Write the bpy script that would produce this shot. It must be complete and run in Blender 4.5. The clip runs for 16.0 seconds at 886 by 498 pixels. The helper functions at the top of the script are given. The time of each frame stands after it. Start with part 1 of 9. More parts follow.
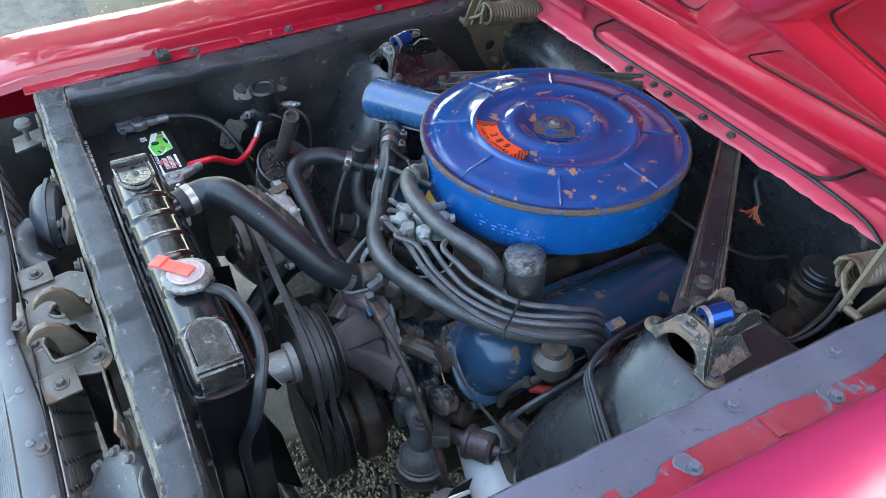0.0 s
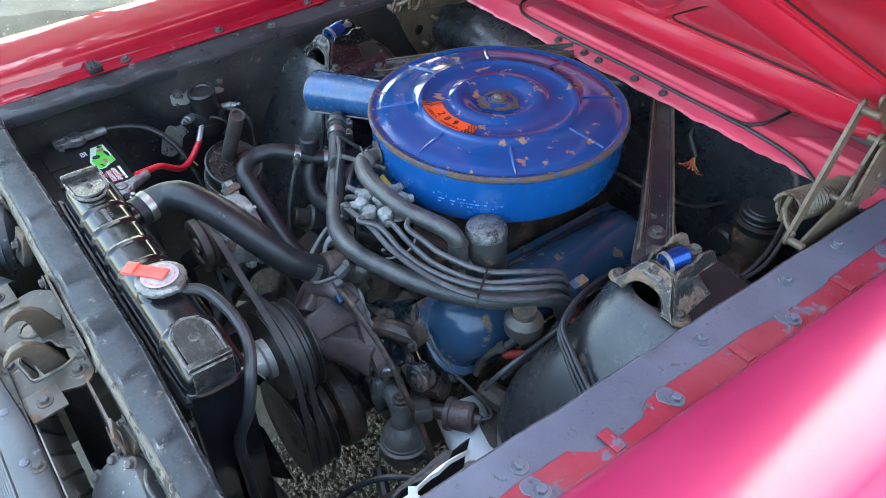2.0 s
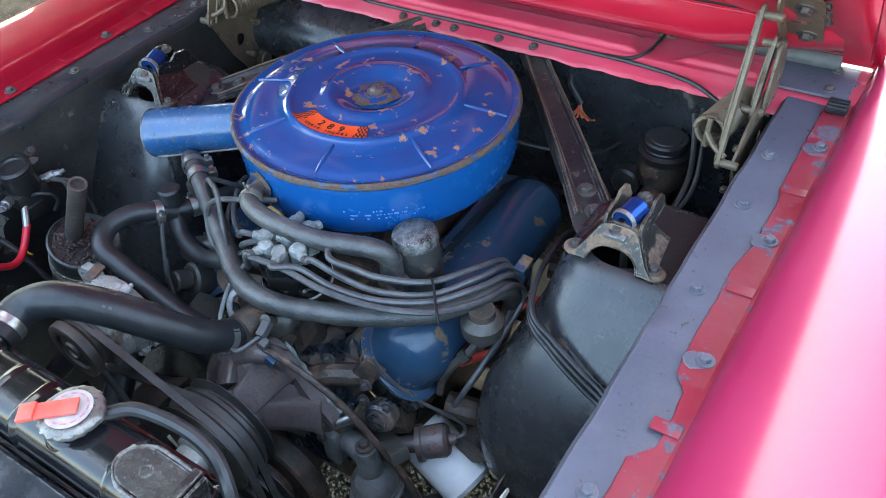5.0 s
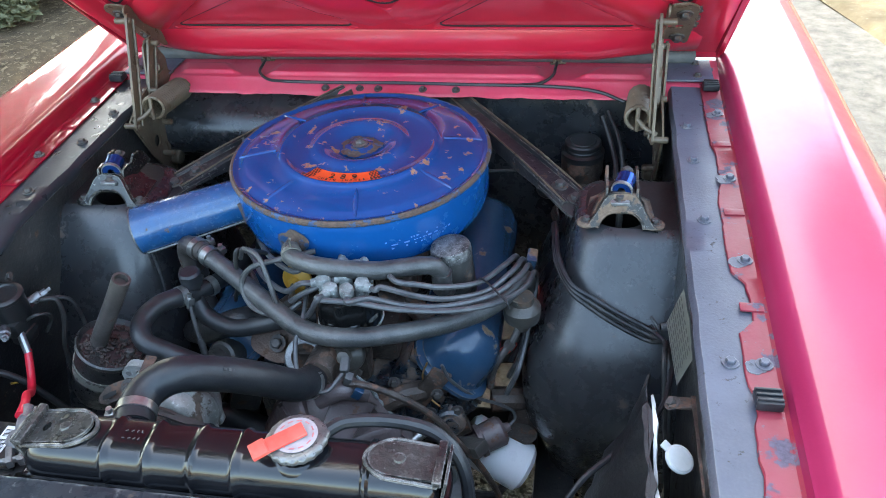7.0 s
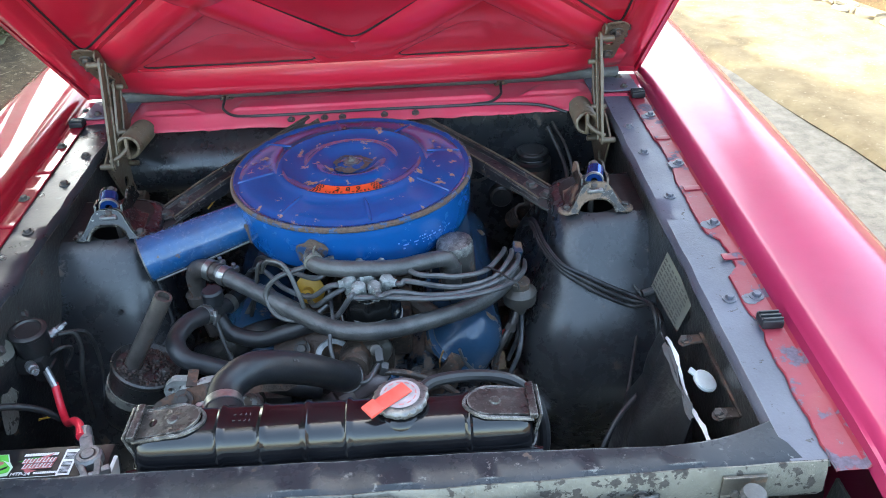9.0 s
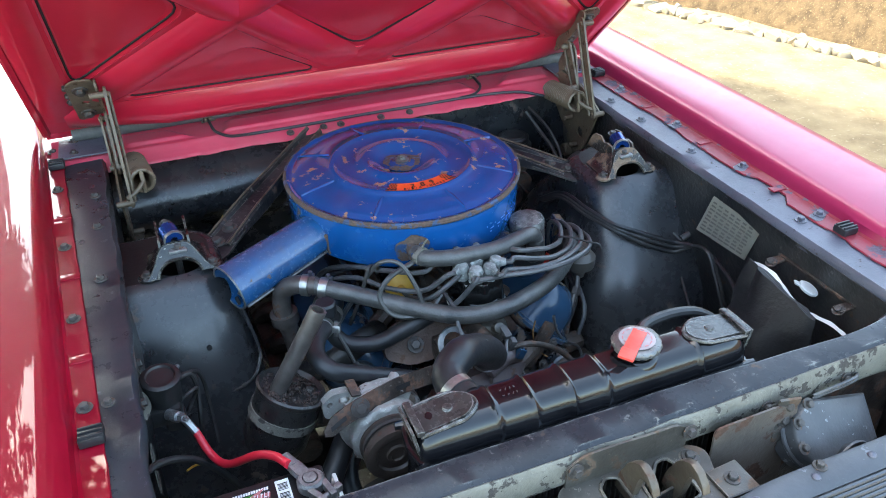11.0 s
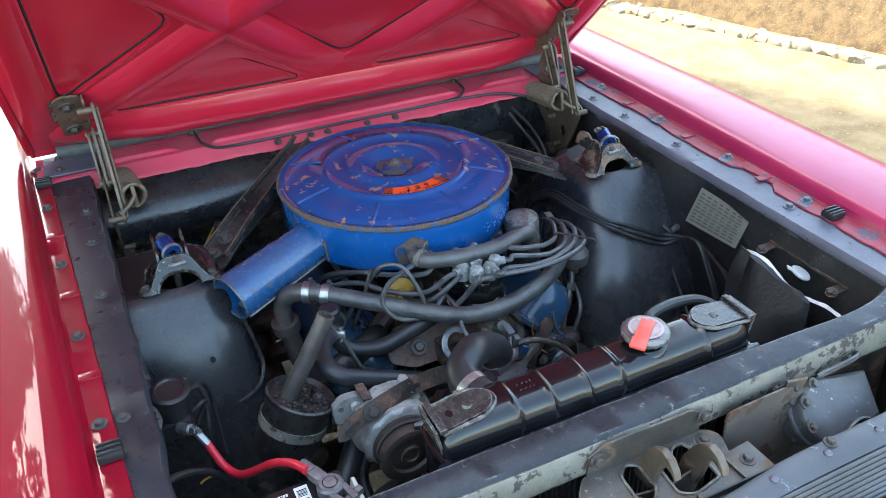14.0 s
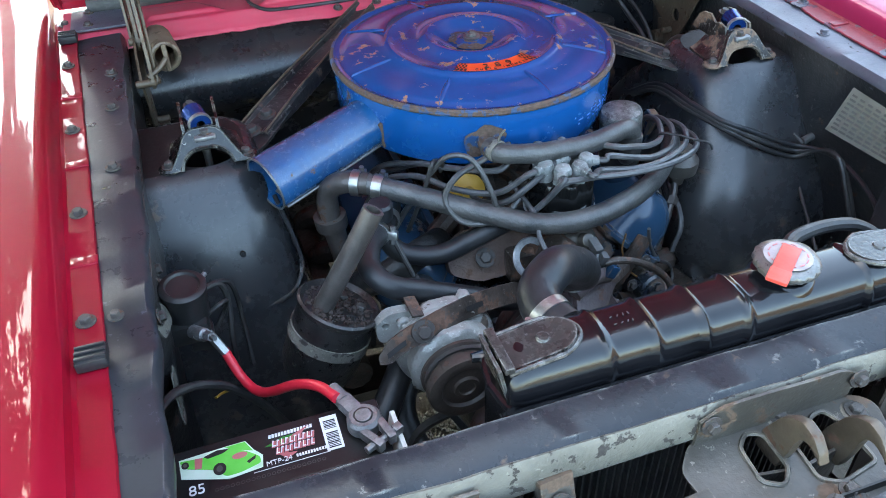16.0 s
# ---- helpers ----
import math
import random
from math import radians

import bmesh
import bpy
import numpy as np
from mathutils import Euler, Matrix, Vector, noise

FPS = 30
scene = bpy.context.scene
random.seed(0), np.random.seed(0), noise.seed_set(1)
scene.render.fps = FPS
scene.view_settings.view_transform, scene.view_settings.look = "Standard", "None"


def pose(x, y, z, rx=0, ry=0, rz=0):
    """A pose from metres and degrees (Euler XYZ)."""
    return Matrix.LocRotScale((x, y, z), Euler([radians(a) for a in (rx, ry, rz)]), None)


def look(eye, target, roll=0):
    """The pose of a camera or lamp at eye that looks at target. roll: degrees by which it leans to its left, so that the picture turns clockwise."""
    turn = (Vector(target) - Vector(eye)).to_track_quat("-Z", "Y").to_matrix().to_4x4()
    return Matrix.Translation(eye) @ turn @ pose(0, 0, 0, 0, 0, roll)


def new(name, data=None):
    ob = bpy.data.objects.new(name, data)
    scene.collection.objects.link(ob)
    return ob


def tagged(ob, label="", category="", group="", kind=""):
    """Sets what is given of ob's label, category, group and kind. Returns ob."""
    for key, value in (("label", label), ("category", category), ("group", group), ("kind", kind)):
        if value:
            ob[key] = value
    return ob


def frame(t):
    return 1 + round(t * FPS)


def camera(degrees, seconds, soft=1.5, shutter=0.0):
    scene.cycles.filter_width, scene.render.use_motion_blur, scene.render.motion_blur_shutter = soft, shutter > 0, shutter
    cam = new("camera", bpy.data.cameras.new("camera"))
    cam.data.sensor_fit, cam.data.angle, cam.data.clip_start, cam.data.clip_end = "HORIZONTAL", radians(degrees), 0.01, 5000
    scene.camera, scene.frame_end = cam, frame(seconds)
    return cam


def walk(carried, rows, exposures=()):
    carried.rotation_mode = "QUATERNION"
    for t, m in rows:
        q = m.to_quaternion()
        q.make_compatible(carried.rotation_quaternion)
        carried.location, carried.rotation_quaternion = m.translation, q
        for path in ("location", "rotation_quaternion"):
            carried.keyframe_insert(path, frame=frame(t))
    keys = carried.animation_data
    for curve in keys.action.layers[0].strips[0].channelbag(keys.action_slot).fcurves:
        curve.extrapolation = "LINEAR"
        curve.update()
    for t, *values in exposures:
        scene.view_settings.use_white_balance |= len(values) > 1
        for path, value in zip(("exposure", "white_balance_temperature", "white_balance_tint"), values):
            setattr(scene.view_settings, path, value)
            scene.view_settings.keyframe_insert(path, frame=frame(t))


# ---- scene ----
cam = camera(59.5, 16.0, soft=0.6)
PATH = [
    (0, (0.89, 0.014, 1.571), (-0.425, 0.788, 0.278), 1.9),
    (0.5, (0.892, 0.011, 1.572), (-0.412, 0.801, 0.278), 1.9),
    (1, (0.898, 0.011, 1.573), (-0.389, 0.83, 0.279), 1.5),
    (1.5, (0.901, -0.008, 1.576), (-0.352, 0.858, 0.28), 1.0),
    (2, (0.895, -0.051, 1.57), (-0.314, 0.866, 0.267), -0.1),
    (2.5, (0.886, -0.09, 1.57), (-0.27, 0.868, 0.248), -1.6),
    (3, (0.82, -0.154, 1.583), (-0.253, 0.836, 0.216), -2.7),
    (3.5, (0.774, -0.19, 1.552), (-0.256, 0.824, 0.17), -3.9),
    (4, (0.739, -0.176, 1.544), (-0.254, 0.873, 0.16), -4.6),
    (4.5, (0.721, -0.104, 1.523), (-0.225, 1.012, 0.159), -4.7),
    (5, (0.69, -0.071, 1.514), (-0.171, 1.135, 0.171), -4.7),
    (5.2, (0.644, -0.084, 1.513), (-0.152, 1.176, 0.179), -4.0),
    (7.3, (0.313, -0.448, 1.544), (0.036, 1.147, 0.369), -4.3),
    (7.5, (0.267, -0.471, 1.547), (0.021, 1.136, 0.382), -4.2),
    (8, (0.211, -0.523, 1.558), (0.043, 1.112, 0.418), -3.7),
    (8.2, (0.215, -0.538, 1.551), (0.075, 1.11, 0.426), -3.5),
    (10.3, (-0.196, -0.607, 1.549), (0.231, 1.022, 0.469), -1.6),
    (10.5, (-0.261, -0.589, 1.55), (0.229, 1.021, 0.471), -1.5),
    (11, (-0.434, -0.541, 1.551), (0.185, 1.024, 0.471), -1.2),
    (11.5, (-0.486, -0.548, 1.552), (0.206, 0.986, 0.472), -1.1),
    (12, (-0.497, -0.56, 1.556), (0.226, 0.962, 0.478), -1.1),
    (12.5, (-0.494, -0.559, 1.553), (0.231, 0.964, 0.478), -1.1),
    (13, (-0.497, -0.545, 1.556), (0.216, 0.985, 0.484), -1.4),
    (13.5, (-0.489, -0.536, 1.551), (0.215, 1.001, 0.484), -1.8),
    (14, (-0.489, -0.531, 1.55), (0.209, 1.009, 0.482), -2.2),
    (14.5, (-0.491, -0.528, 1.547), (0.202, 1.009, 0.472), -2.5),
    (15, (-0.498, -0.512, 1.539), (0.178, 1.02, 0.445), -2.5),
    (15.5, (-0.496, -0.47, 1.482), (0.116, 1.048, 0.333), -2.1),
    (16, (-0.423, -0.362, 1.401), (0.055, 1.124, 0.151), -1.9),
]
walk(cam, [(t, look(eye, target, roll)) for t, eye, target, roll in PATH], [(0.0, 3.80, 7320, 0), (5.0, 3.86, 7320, 0), (7.5, 3.67, 7320, 0), (10.5, 3.53, 7320, 0), (12.5, 3.46, 7320, 0), (14.5, 3.50, 7320, 0), (16.0, 3.72, 7320, 0)])


# ---- world, sun, exposure ----
SUN_EL, SUN_AZ = radians(52), radians(122)          # azimuth of the sun's place, counter-clockwise from +x
world = bpy.data.worlds.new("sky")
scene.world = world
world.use_nodes = True
wn = world.node_tree.nodes
sky = wn.new("ShaderNodeTexSky")
sky.sky_type, sky.sun_disc, sky.sun_elevation, sky.sun_rotation = "NISHITA", False, SUN_EL, radians(90) - SUN_AZ
sky.dust_density, sky.ozone_density = 2.6, 1.0
wn["Background"].inputs["Strength"].default_value = 0.15
world.node_tree.links.new(sky.outputs[0], wn["Background"].inputs["Color"])
sun = new("sun", bpy.data.lights.new("sun", "SUN"))
sun.data.energy, sun.data.angle, sun.data.color = 1.7, radians(0.6), (1.0, 0.93, 0.82)
sun_dir = Vector((math.cos(SUN_AZ) * math.cos(SUN_EL), math.sin(SUN_AZ) * math.cos(SUN_EL), math.sin(SUN_EL)))
sun.matrix_world = look(sun_dir * 20, (0, 0, 0))
scene.view_settings.exposure = 3.2


# ---- materials ----
def mat(name, base, alt=None, rough=0.5, metal=0.0, scale=25.0, fine=220.0, bump=0.15, rust=0.0, rust_scale=30.0,
        rust_color=(0.075, 0.040, 0.026), coat=0.0, spec=0.5, dust=0.0, vary=0.0, coat_ior=1.5, coat_rough=0.05, chips=0.0, chip_color=None, edge=None, edge_r=0.003):
    """A painted or bare surface: colour drifting from base to alt, fine grain, chips of rust, gloss that varies."""
    m = bpy.data.materials.new(name)
    m.use_nodes = True
    nt = m.node_tree
    n, ln = nt.nodes, nt.links
    b = n["Principled BSDF"]
    tc = n.new("ShaderNodeTexCoord")

    def tex(sc, det=4.0, rgh=0.6):
        t = n.new("ShaderNodeTexNoise")
        t.inputs["Scale"].default_value, t.inputs["Detail"].default_value, t.inputs["Roughness"].default_value = sc, det, rgh
        ln.new(tc.outputs["Object"], t.inputs["Vector"])
        return t

    def ramp(src, lo, hi, a=0.0, z=1.0):
        r = n.new("ShaderNodeMapRange")
        r.inputs[1].default_value, r.inputs[2].default_value, r.inputs[3].default_value, r.inputs[4].default_value = lo, hi, a, z
        ln.new(src, r.inputs[0])
        return r.outputs[0]

    def mix(f, a, c):
        x = n.new("ShaderNodeMix")
        x.data_type = "RGBA"
        ln.new(f, x.inputs[0])
        for s, v in ((x.inputs[6], a), (x.inputs[7], c)):
            if isinstance(v, tuple):
                s.default_value = (*v, 1)
            else:
                ln.new(v, s)
        return x.outputs[2]

    big, small = tex(scale), tex(fine, 3.0)
    alt = alt or tuple(min(1, c * 1.5 + 0.004) for c in base)
    col = mix(ramp(big.outputs[0], 0.35, 0.68), base, alt)
    col = mix(ramp(small.outputs[0], 0.45, 0.75, 0.0, 0.35), col, alt)
    rgh = ramp(tex(scale * 3.3, 5.0, 0.7).outputs[0], 0.3, 0.7, max(0.02, rough - 0.06), min(1, rough + 0.07))
    if dust:
        d = ramp(tex(scale * 0.35, 6.0, 0.7).outputs[0], 0.42, 0.7, 0.0, dust)
        col = mix(d, col, (0.23, 0.21, 0.18))
    if chips:
        ch = ramp(tex(scale * 7, 6.0, 0.7).outputs[0], 0.64 - chips * 0.15, 0.67 - chips * 0.15, 0.0, 0.8)
        col = mix(ch, col, chip_color or tuple(min(0.8, c * 2.2 + 0.02) for c in alt))
    if edge:
        bv = n.new("ShaderNodeBevel")          # worn, bared edges, with bright edge highlights painted in
        bv.samples = 4
        bv.inputs["Radius"].default_value = edge_r
        geo = n.new("ShaderNodeNewGeometry")
        dot = n.new("ShaderNodeVectorMath")
        dot.operation = "DOT_PRODUCT"
        ln.new(bv.outputs[0], dot.inputs[0])
        ln.new(geo.outputs["Normal"], dot.inputs[1])
        wear_glint = n.new("ShaderNodeMath")
        wear_glint.operation = "MULTIPLY"
        ln.new(ramp(dot.outputs["Value"], 0.995, 0.93), wear_glint.inputs[0])
        ln.new(ramp(tex(scale * 3, 6.0, 0.7).outputs[0], 0.42, 0.58), wear_glint.inputs[1])
        col = mix(wear_glint.outputs[0], col, edge)
    if vary:
        info = n.new("ShaderNodeObjectInfo")
        col = mix(ramp(info.outputs["Random"], 0, 1, 0.0, vary), col, alt)
    hgt = small.outputs[0]
    b.inputs["Metallic"].default_value = metal
    if rust:
        rt = tex(rust_scale, 8.0, 0.62)
        f = ramp(rt.outputs[0], 0.66 - rust * 0.3, 0.69 - rust * 0.3)
        rc = mix(ramp(small.outputs[0], 0.35, 0.65), rust_color, tuple(c * 1.7 for c in rust_color))
        col = mix(f, col, rc)
        x = n.new("ShaderNodeMix")
        ln.new(f, x.inputs[0])
        ln.new(rgh, x.inputs[2])
        x.inputs[3].default_value = 0.9
        rgh = x.outputs[0]
        ln.new(ramp(f, 0, 1, metal, 0.0), b.inputs["Metallic"])
        ln.new(ramp(f, 0, 1, coat, 0.0), b.inputs["Coat Weight"])
    else:
        b.inputs["Coat Weight"].default_value = coat
    b.inputs["Coat Roughness"].default_value = coat_rough
    b.inputs["Coat IOR"].default_value = coat_ior
    b.inputs["Specular IOR Level"].default_value = spec
    ln.new(col, b.inputs["Base Color"])
    ln.new(rgh, b.inputs["Roughness"])
    if bump:
        bp = n.new("ShaderNodeBump")
        bp.inputs["Strength"].default_value, bp.inputs["Distance"].default_value = bump, 0.003
        ln.new(hgt, bp.inputs["Height"])
        ln.new(bp.outputs[0], b.inputs["Normal"])
    return m


RED = mat("red_paint", (0.23, 0.002, 0.013), (0.27, 0.004, 0.020), 0.4, scale=4, fine=400, bump=0.006, coat=1.0, coat_ior=1.42, coat_rough=0.03, spec=0.1)
FADED_RED = mat("faded_red_metallic", (0.25, 0.014, 0.058), (0.29, 0.020, 0.072), 0.46, metal=0.25, scale=3, fine=300, bump=0.006, coat=1.0, coat_ior=1.33, coat_rough=0.16, spec=0.1)
# the cowl's paler pink and dust include sky sheen put into the colour
COWL_RED = mat("cowl_red_with_sheen", (0.56, 0.030, 0.078), (0.62, 0.070, 0.120), 0.34, scale=7, fine=200, bump=0.03, coat=1.0, coat_ior=1.85, coat_rough=0.12, dust=0.22, spec=0.3)
HOOD_RED = mat("hood_red", (0.43, 0.007, 0.028), (0.49, 0.012, 0.038), 0.34, scale=6, fine=300, bump=0.03, coat=1.0, coat_rough=0.15, coat_ior=1.65, dust=0.03, spec=0.3)
BLACK = mat("satin_black_paint", (0.010, 0.011, 0.0135), (0.022, 0.024, 0.028), 0.27, scale=7, fine=130, bump=0.05, dust=0.10, spec=0.6, chips=0.09, chip_color=(0.085, 0.082, 0.078), rust=0.04, rust_scale=22, rust_color=(0.07, 0.052, 0.042))
DUSTY = mat("dusty_black_paint", (0.006, 0.007, 0.009), (0.016, 0.016, 0.017), 0.34, chips=0.10, chip_color=(0.09, 0.085, 0.075), scale=9, fine=110, bump=0.5, dust=0.24, rust=0.10, rust_color=(0.075, 0.052, 0.038), spec=0.5, edge=(0.10, 0.09, 0.08))
SLATE = mat("overspray_slate", (0.058, 0.061, 0.083), (0.092, 0.094, 0.122), 0.42, chips=0.06, chip_color=(0.03, 0.03, 0.036), scale=9, fine=260, bump=0.14, dust=0.10, rust=0.03, rust_scale=60, rust_color=(0.045, 0.04, 0.04), edge=(0.16, 0.155, 0.16))
GREY_FLANGE = mat("grey_satin_flange", (0.015, 0.017, 0.021), (0.032, 0.036, 0.043), 0.30, chips=0.03, scale=5, fine=120, bump=0.10, spec=0.45, dust=0.06, edge=(0.12, 0.12, 0.125))
FLANGE_RED = mat("dusty_red_flange", (0.19, 0.006, 0.020), (0.23, 0.022, 0.040), 0.40, scale=11, fine=160, bump=0.08, dust=0.14, rust=0.36, rust_scale=20, rust_color=(0.070, 0.056, 0.074), coat=0.1, coat_rough=0.25, spec=0.3, chips=0.06, chip_color=(0.11, 0.10, 0.12))
SUPPORT = mat("worn_grey_paint", (0.011, 0.013, 0.017), (0.025, 0.028, 0.034), 0.27, chips=0.11, chip_color=(0.15, 0.145, 0.135), scale=8, fine=150, bump=0.10, dust=0.06, rust=0.05, rust_scale=40, rust_color=(0.07, 0.05, 0.04), spec=0.28, edge=(0.27, 0.27, 0.25), edge_r=0.004)
BEIGE = mat("flaking_primer", (0.10, 0.096, 0.080), (0.19, 0.18, 0.15), 0.5, scale=14, fine=150, bump=0.5, dust=0.3, rust=0.34, rust_scale=60, rust_color=(0.036, 0.031, 0.028), chips=0.12, chip_color=(0.26, 0.25, 0.21))
LATCH = mat("weathered_steel", (0.034, 0.030, 0.026), (0.074, 0.066, 0.056), 0.40, metal=0.2, chips=0.06, chip_color=(0.22, 0.20, 0.165), scale=12, fine=140, bump=0.25, dust=0.2, rust=0.36, rust_scale=18, rust_color=(0.075, 0.048, 0.032), edge=(0.22, 0.19, 0.15))
PUMPGREY = mat("dull_grey_casting", (0.070, 0.072, 0.074), (0.150, 0.150, 0.148), 0.42, scale=24, fine=120, bump=0.4, dust=0.2, chips=0.1, chip_color=(0.22, 0.22, 0.21))
HORN = mat("flaked_grey_horn", (0.020, 0.023, 0.028), (0.042, 0.046, 0.054), 0.42, chips=0.20, chip_color=(0.24, 0.25, 0.26), scale=9, fine=160, bump=0.2, dust=0.15, rust=0.05)
HOOK = mat("worn_brown_hook", (0.070, 0.054, 0.039), (0.125, 0.098, 0.072), 0.40, metal=0.3, scale=24, fine=140, bump=0.2, rust=0.25, rust_scale=30)
BOLT = mat("grimy_bolt", (0.042, 0.037, 0.035), (0.085, 0.076, 0.07), 0.6, metal=0.2, scale=60, bump=0.4, rust=0.25, rust_scale=90, vary=0.5)
BLUE = mat("engine_blue_enamel", (0.0006, 0.042, 0.165), (0.0010, 0.056, 0.205), 0.17, scale=8, fine=260, bump=0.03, rust=0.165, rust_scale=30, rust_color=(0.21, 0.105, 0.055), coat=0.6, coat_rough=0.03, spec=0.3)
BLUE_SIDE = mat("engine_blue_side", (0.0008, 0.060, 0.225), (0.002, 0.074, 0.265), 0.24, scale=8, fine=260, bump=0.05, rust=0.03, rust_scale=16, coat=0.5)
SNORKEL = mat("dusty_blue_snorkel", (0.0008, 0.046, 0.140), (0.004, 0.074, 0.205), 0.24, scale=30, fine=420, bump=0.15, dust=0.16, coat=0.3, chips=0.15, chip_color=(0.09, 0.14, 0.22), rust=0.03, rust_scale=40)
BLUE_RIM = mat("rusty_blue_rim", (0.001, 0.045, 0.14), (0.02, 0.05, 0.11), 0.35, scale=14, bump=0.3, rust=0.74, rust_scale=34, rust_color=(0.062, 0.040, 0.030), chips=0.1, chip_color=(0.25, 0.22, 0.18))
BLUE_COVER = mat("dull_blue_cover", (0.012, 0.043, 0.088), (0.022, 0.064, 0.118), 0.2, scale=9, fine=200, bump=0.12, rust=0.16, rust_scale=13, rust_color=(0.13, 0.085, 0.05), coat=0.25, coat_rough=0.1, dust=0.1, spec=0.4, edge=(0.16, 0.13, 0.10))
BLUE_BLOCK = mat("oily_blue_block", (0.004, 0.017, 0.032), (0.022, 0.018, 0.016), 0.28, chips=0.16, chip_color=(0.10, 0.16, 0.21), scale=18, fine=90, bump=0.8, rust=0.42, rust_scale=14, rust_color=(0.095, 0.066, 0.050), spec=0.8)
TANK = mat("gloss_black_tank", (0.004, 0.004, 0.005), (0.010, 0.010, 0.012), 0.15, scale=14, fine=300, bump=0.05, coat=0.2, coat_rough=0.05, spec=0.42)
STRAPPLATE = mat("dusty_grey_plate", (0.007, 0.007, 0.008), (0.024, 0.023, 0.023), 0.26, scale=22, fine=140, bump=0.3, dust=0.16, chips=0.08, chip_color=(0.16, 0.155, 0.15), edge=(0.24, 0.23, 0.22))
RUBBER = mat("black_rubber", (0.009, 0.010, 0.012), (0.018, 0.019, 0.022), 0.40, scale=40, fine=300, bump=0.10, dust=0.07, spec=0.42)
OLD_HOSE = mat("dusty_grey_hose", (0.020, 0.021, 0.022), (0.052, 0.052, 0.051), 0.40, scale=40, fine=260, bump=0.35, dust=0.25, spec=0.7)
WIRE = mat("grey_ignition_wire", (0.040, 0.041, 0.044), (0.080, 0.081, 0.084), 0.34, scale=60, fine=300, bump=0.1, dust=0.2)
HARNESS = mat("black_wire", (0.009, 0.009, 0.010), (0.02, 0.02, 0.02), 0.5, scale=60, bump=0.1, dust=0.15)
RUSTY = mat("rusty_cast_iron", (0.020, 0.0145, 0.012), (0.085, 0.062, 0.049), 0.48, chips=0.12, chip_color=(0.17, 0.15, 0.14), scale=24, fine=120, bump=0.7, rust=0.4, rust_scale=22, rust_color=(0.09, 0.05, 0.034))
PUMP_IRON = mat("purple_brown_casting", (0.066, 0.046, 0.047), (0.130, 0.095, 0.093), 0.42, scale=16, fine=130, bump=0.5, dust=0.15, rust=0.16, rust_color=(0.10, 0.055, 0.04), spec=0.7)
BRACE_STEEL = mat("flaked_brown_steel", (0.010, 0.010, 0.012), (0.028, 0.026, 0.029), 0.32, chips=0.20, chip_color=(0.17, 0.16, 0.15), scale=12, fine=130, bump=0.3, dust=0.30, rust=0.12, rust_scale=24, rust_color=(0.075, 0.052, 0.042), spec=0.2, edge=(0.17, 0.15, 0.13))
HINGE = mat("hinge_bare_steel", (0.078, 0.056, 0.036), (0.135, 0.100, 0.064), 0.45, metal=0.1, chips=0.05, scale=18, fine=150, bump=0.25, dust=0.15, rust=0.25, rust_scale=26, rust_color=(0.055, 0.036, 0.022))
SILVER = mat("bright_clamp", (0.26, 0.26, 0.25), (0.44, 0.44, 0.43), 0.33, metal=0.9, scale=40, fine=160, bump=0.2, dust=0.3)
ALU = mat("cast_aluminium", (0.24, 0.24, 0.225), (0.44, 0.44, 0.415), 0.42, metal=0.3, chips=0.25, chip_color=(0.55, 0.55, 0.52), scale=22, fine=140, bump=0.6, dust=0.35, rust=0.12, rust_scale=18, rust_color=(0.07, 0.052, 0.04))
CHROME = mat("chrome_trim", (0.50, 0.51, 0.53), (0.60, 0.61, 0.63), 0.20, metal=1.0, scale=10, bump=0.02)
FLUTED = mat("anodised_grille", (0.065, 0.068, 0.075), (0.10, 0.104, 0.112), 0.4, metal=0.7, scale=10, bump=0.1, dust=0.15)
GREYCAP = mat("pitted_filler_cap", (0.03, 0.03, 0.03), (0.26, 0.26, 0.25), 0.36, metal=0.6, chips=0.3, chip_color=(0.6, 0.6, 0.58), scale=80, fine=400, bump=0.5)
WHITE = mat("white_enamel", (0.80, 0.82, 0.84), (0.86, 0.87, 0.88), 0.3, scale=10, bump=0.05, dust=0.06)
CAPMETAL = mat("dull_cap_metal", (0.11, 0.11, 0.108), (0.22, 0.22, 0.21), 0.30, metal=0.6, scale=60, fine=200, bump=0.2, dust=0.15)
CREAM = mat("aged_white_plastic", (0.62, 0.62, 0.58), (0.74, 0.74, 0.71), 0.5, scale=20, bump=0.15, dust=0.2)
VINYL = mat("black_vinyl_bag", (0.012, 0.012, 0.013), (0.026, 0.026, 0.027), 0.38, scale=12, fine=120, bump=0.4)
REDPVC = mat("red_cable", (0.62, 0.012, 0.035), (0.70, 0.03, 0.05), 0.35, scale=30, bump=0.05)
REDTAG = mat("red_lever", (0.72, 0.07, 0.05), (0.78, 0.12, 0.09), 0.45, scale=30, bump=0.05)
ORANGE = mat("orange_decal", (0.80, 0.075, 0.015), (0.86, 0.11, 0.03), 0.35, scale=20, bump=0.03)
INK = mat("black_ink", (0.008, 0.008, 0.009), (0.015, 0.015, 0.015), 0.5, bump=0.0)
WHITEINK = mat("white_ink", (0.78, 0.79, 0.8), (0.84, 0.84, 0.84), 0.5, bump=0.0)
GREENINK = mat("green_ink", (0.10, 0.55, 0.05), (0.16, 0.65, 0.10), 0.4, bump=0.0)
REDINK = mat("red_ink", (0.48, 0.12, 0.13), (0.55, 0.18, 0.18), 0.4, bump=0.0)
TUBE_IRON = mat("bare_brown_tube", (0.045, 0.037, 0.034), (0.095, 0.082, 0.075), 0.36, metal=0.3, scale=30, fine=200, bump=0.2, dust=0.15, rust=0.2)
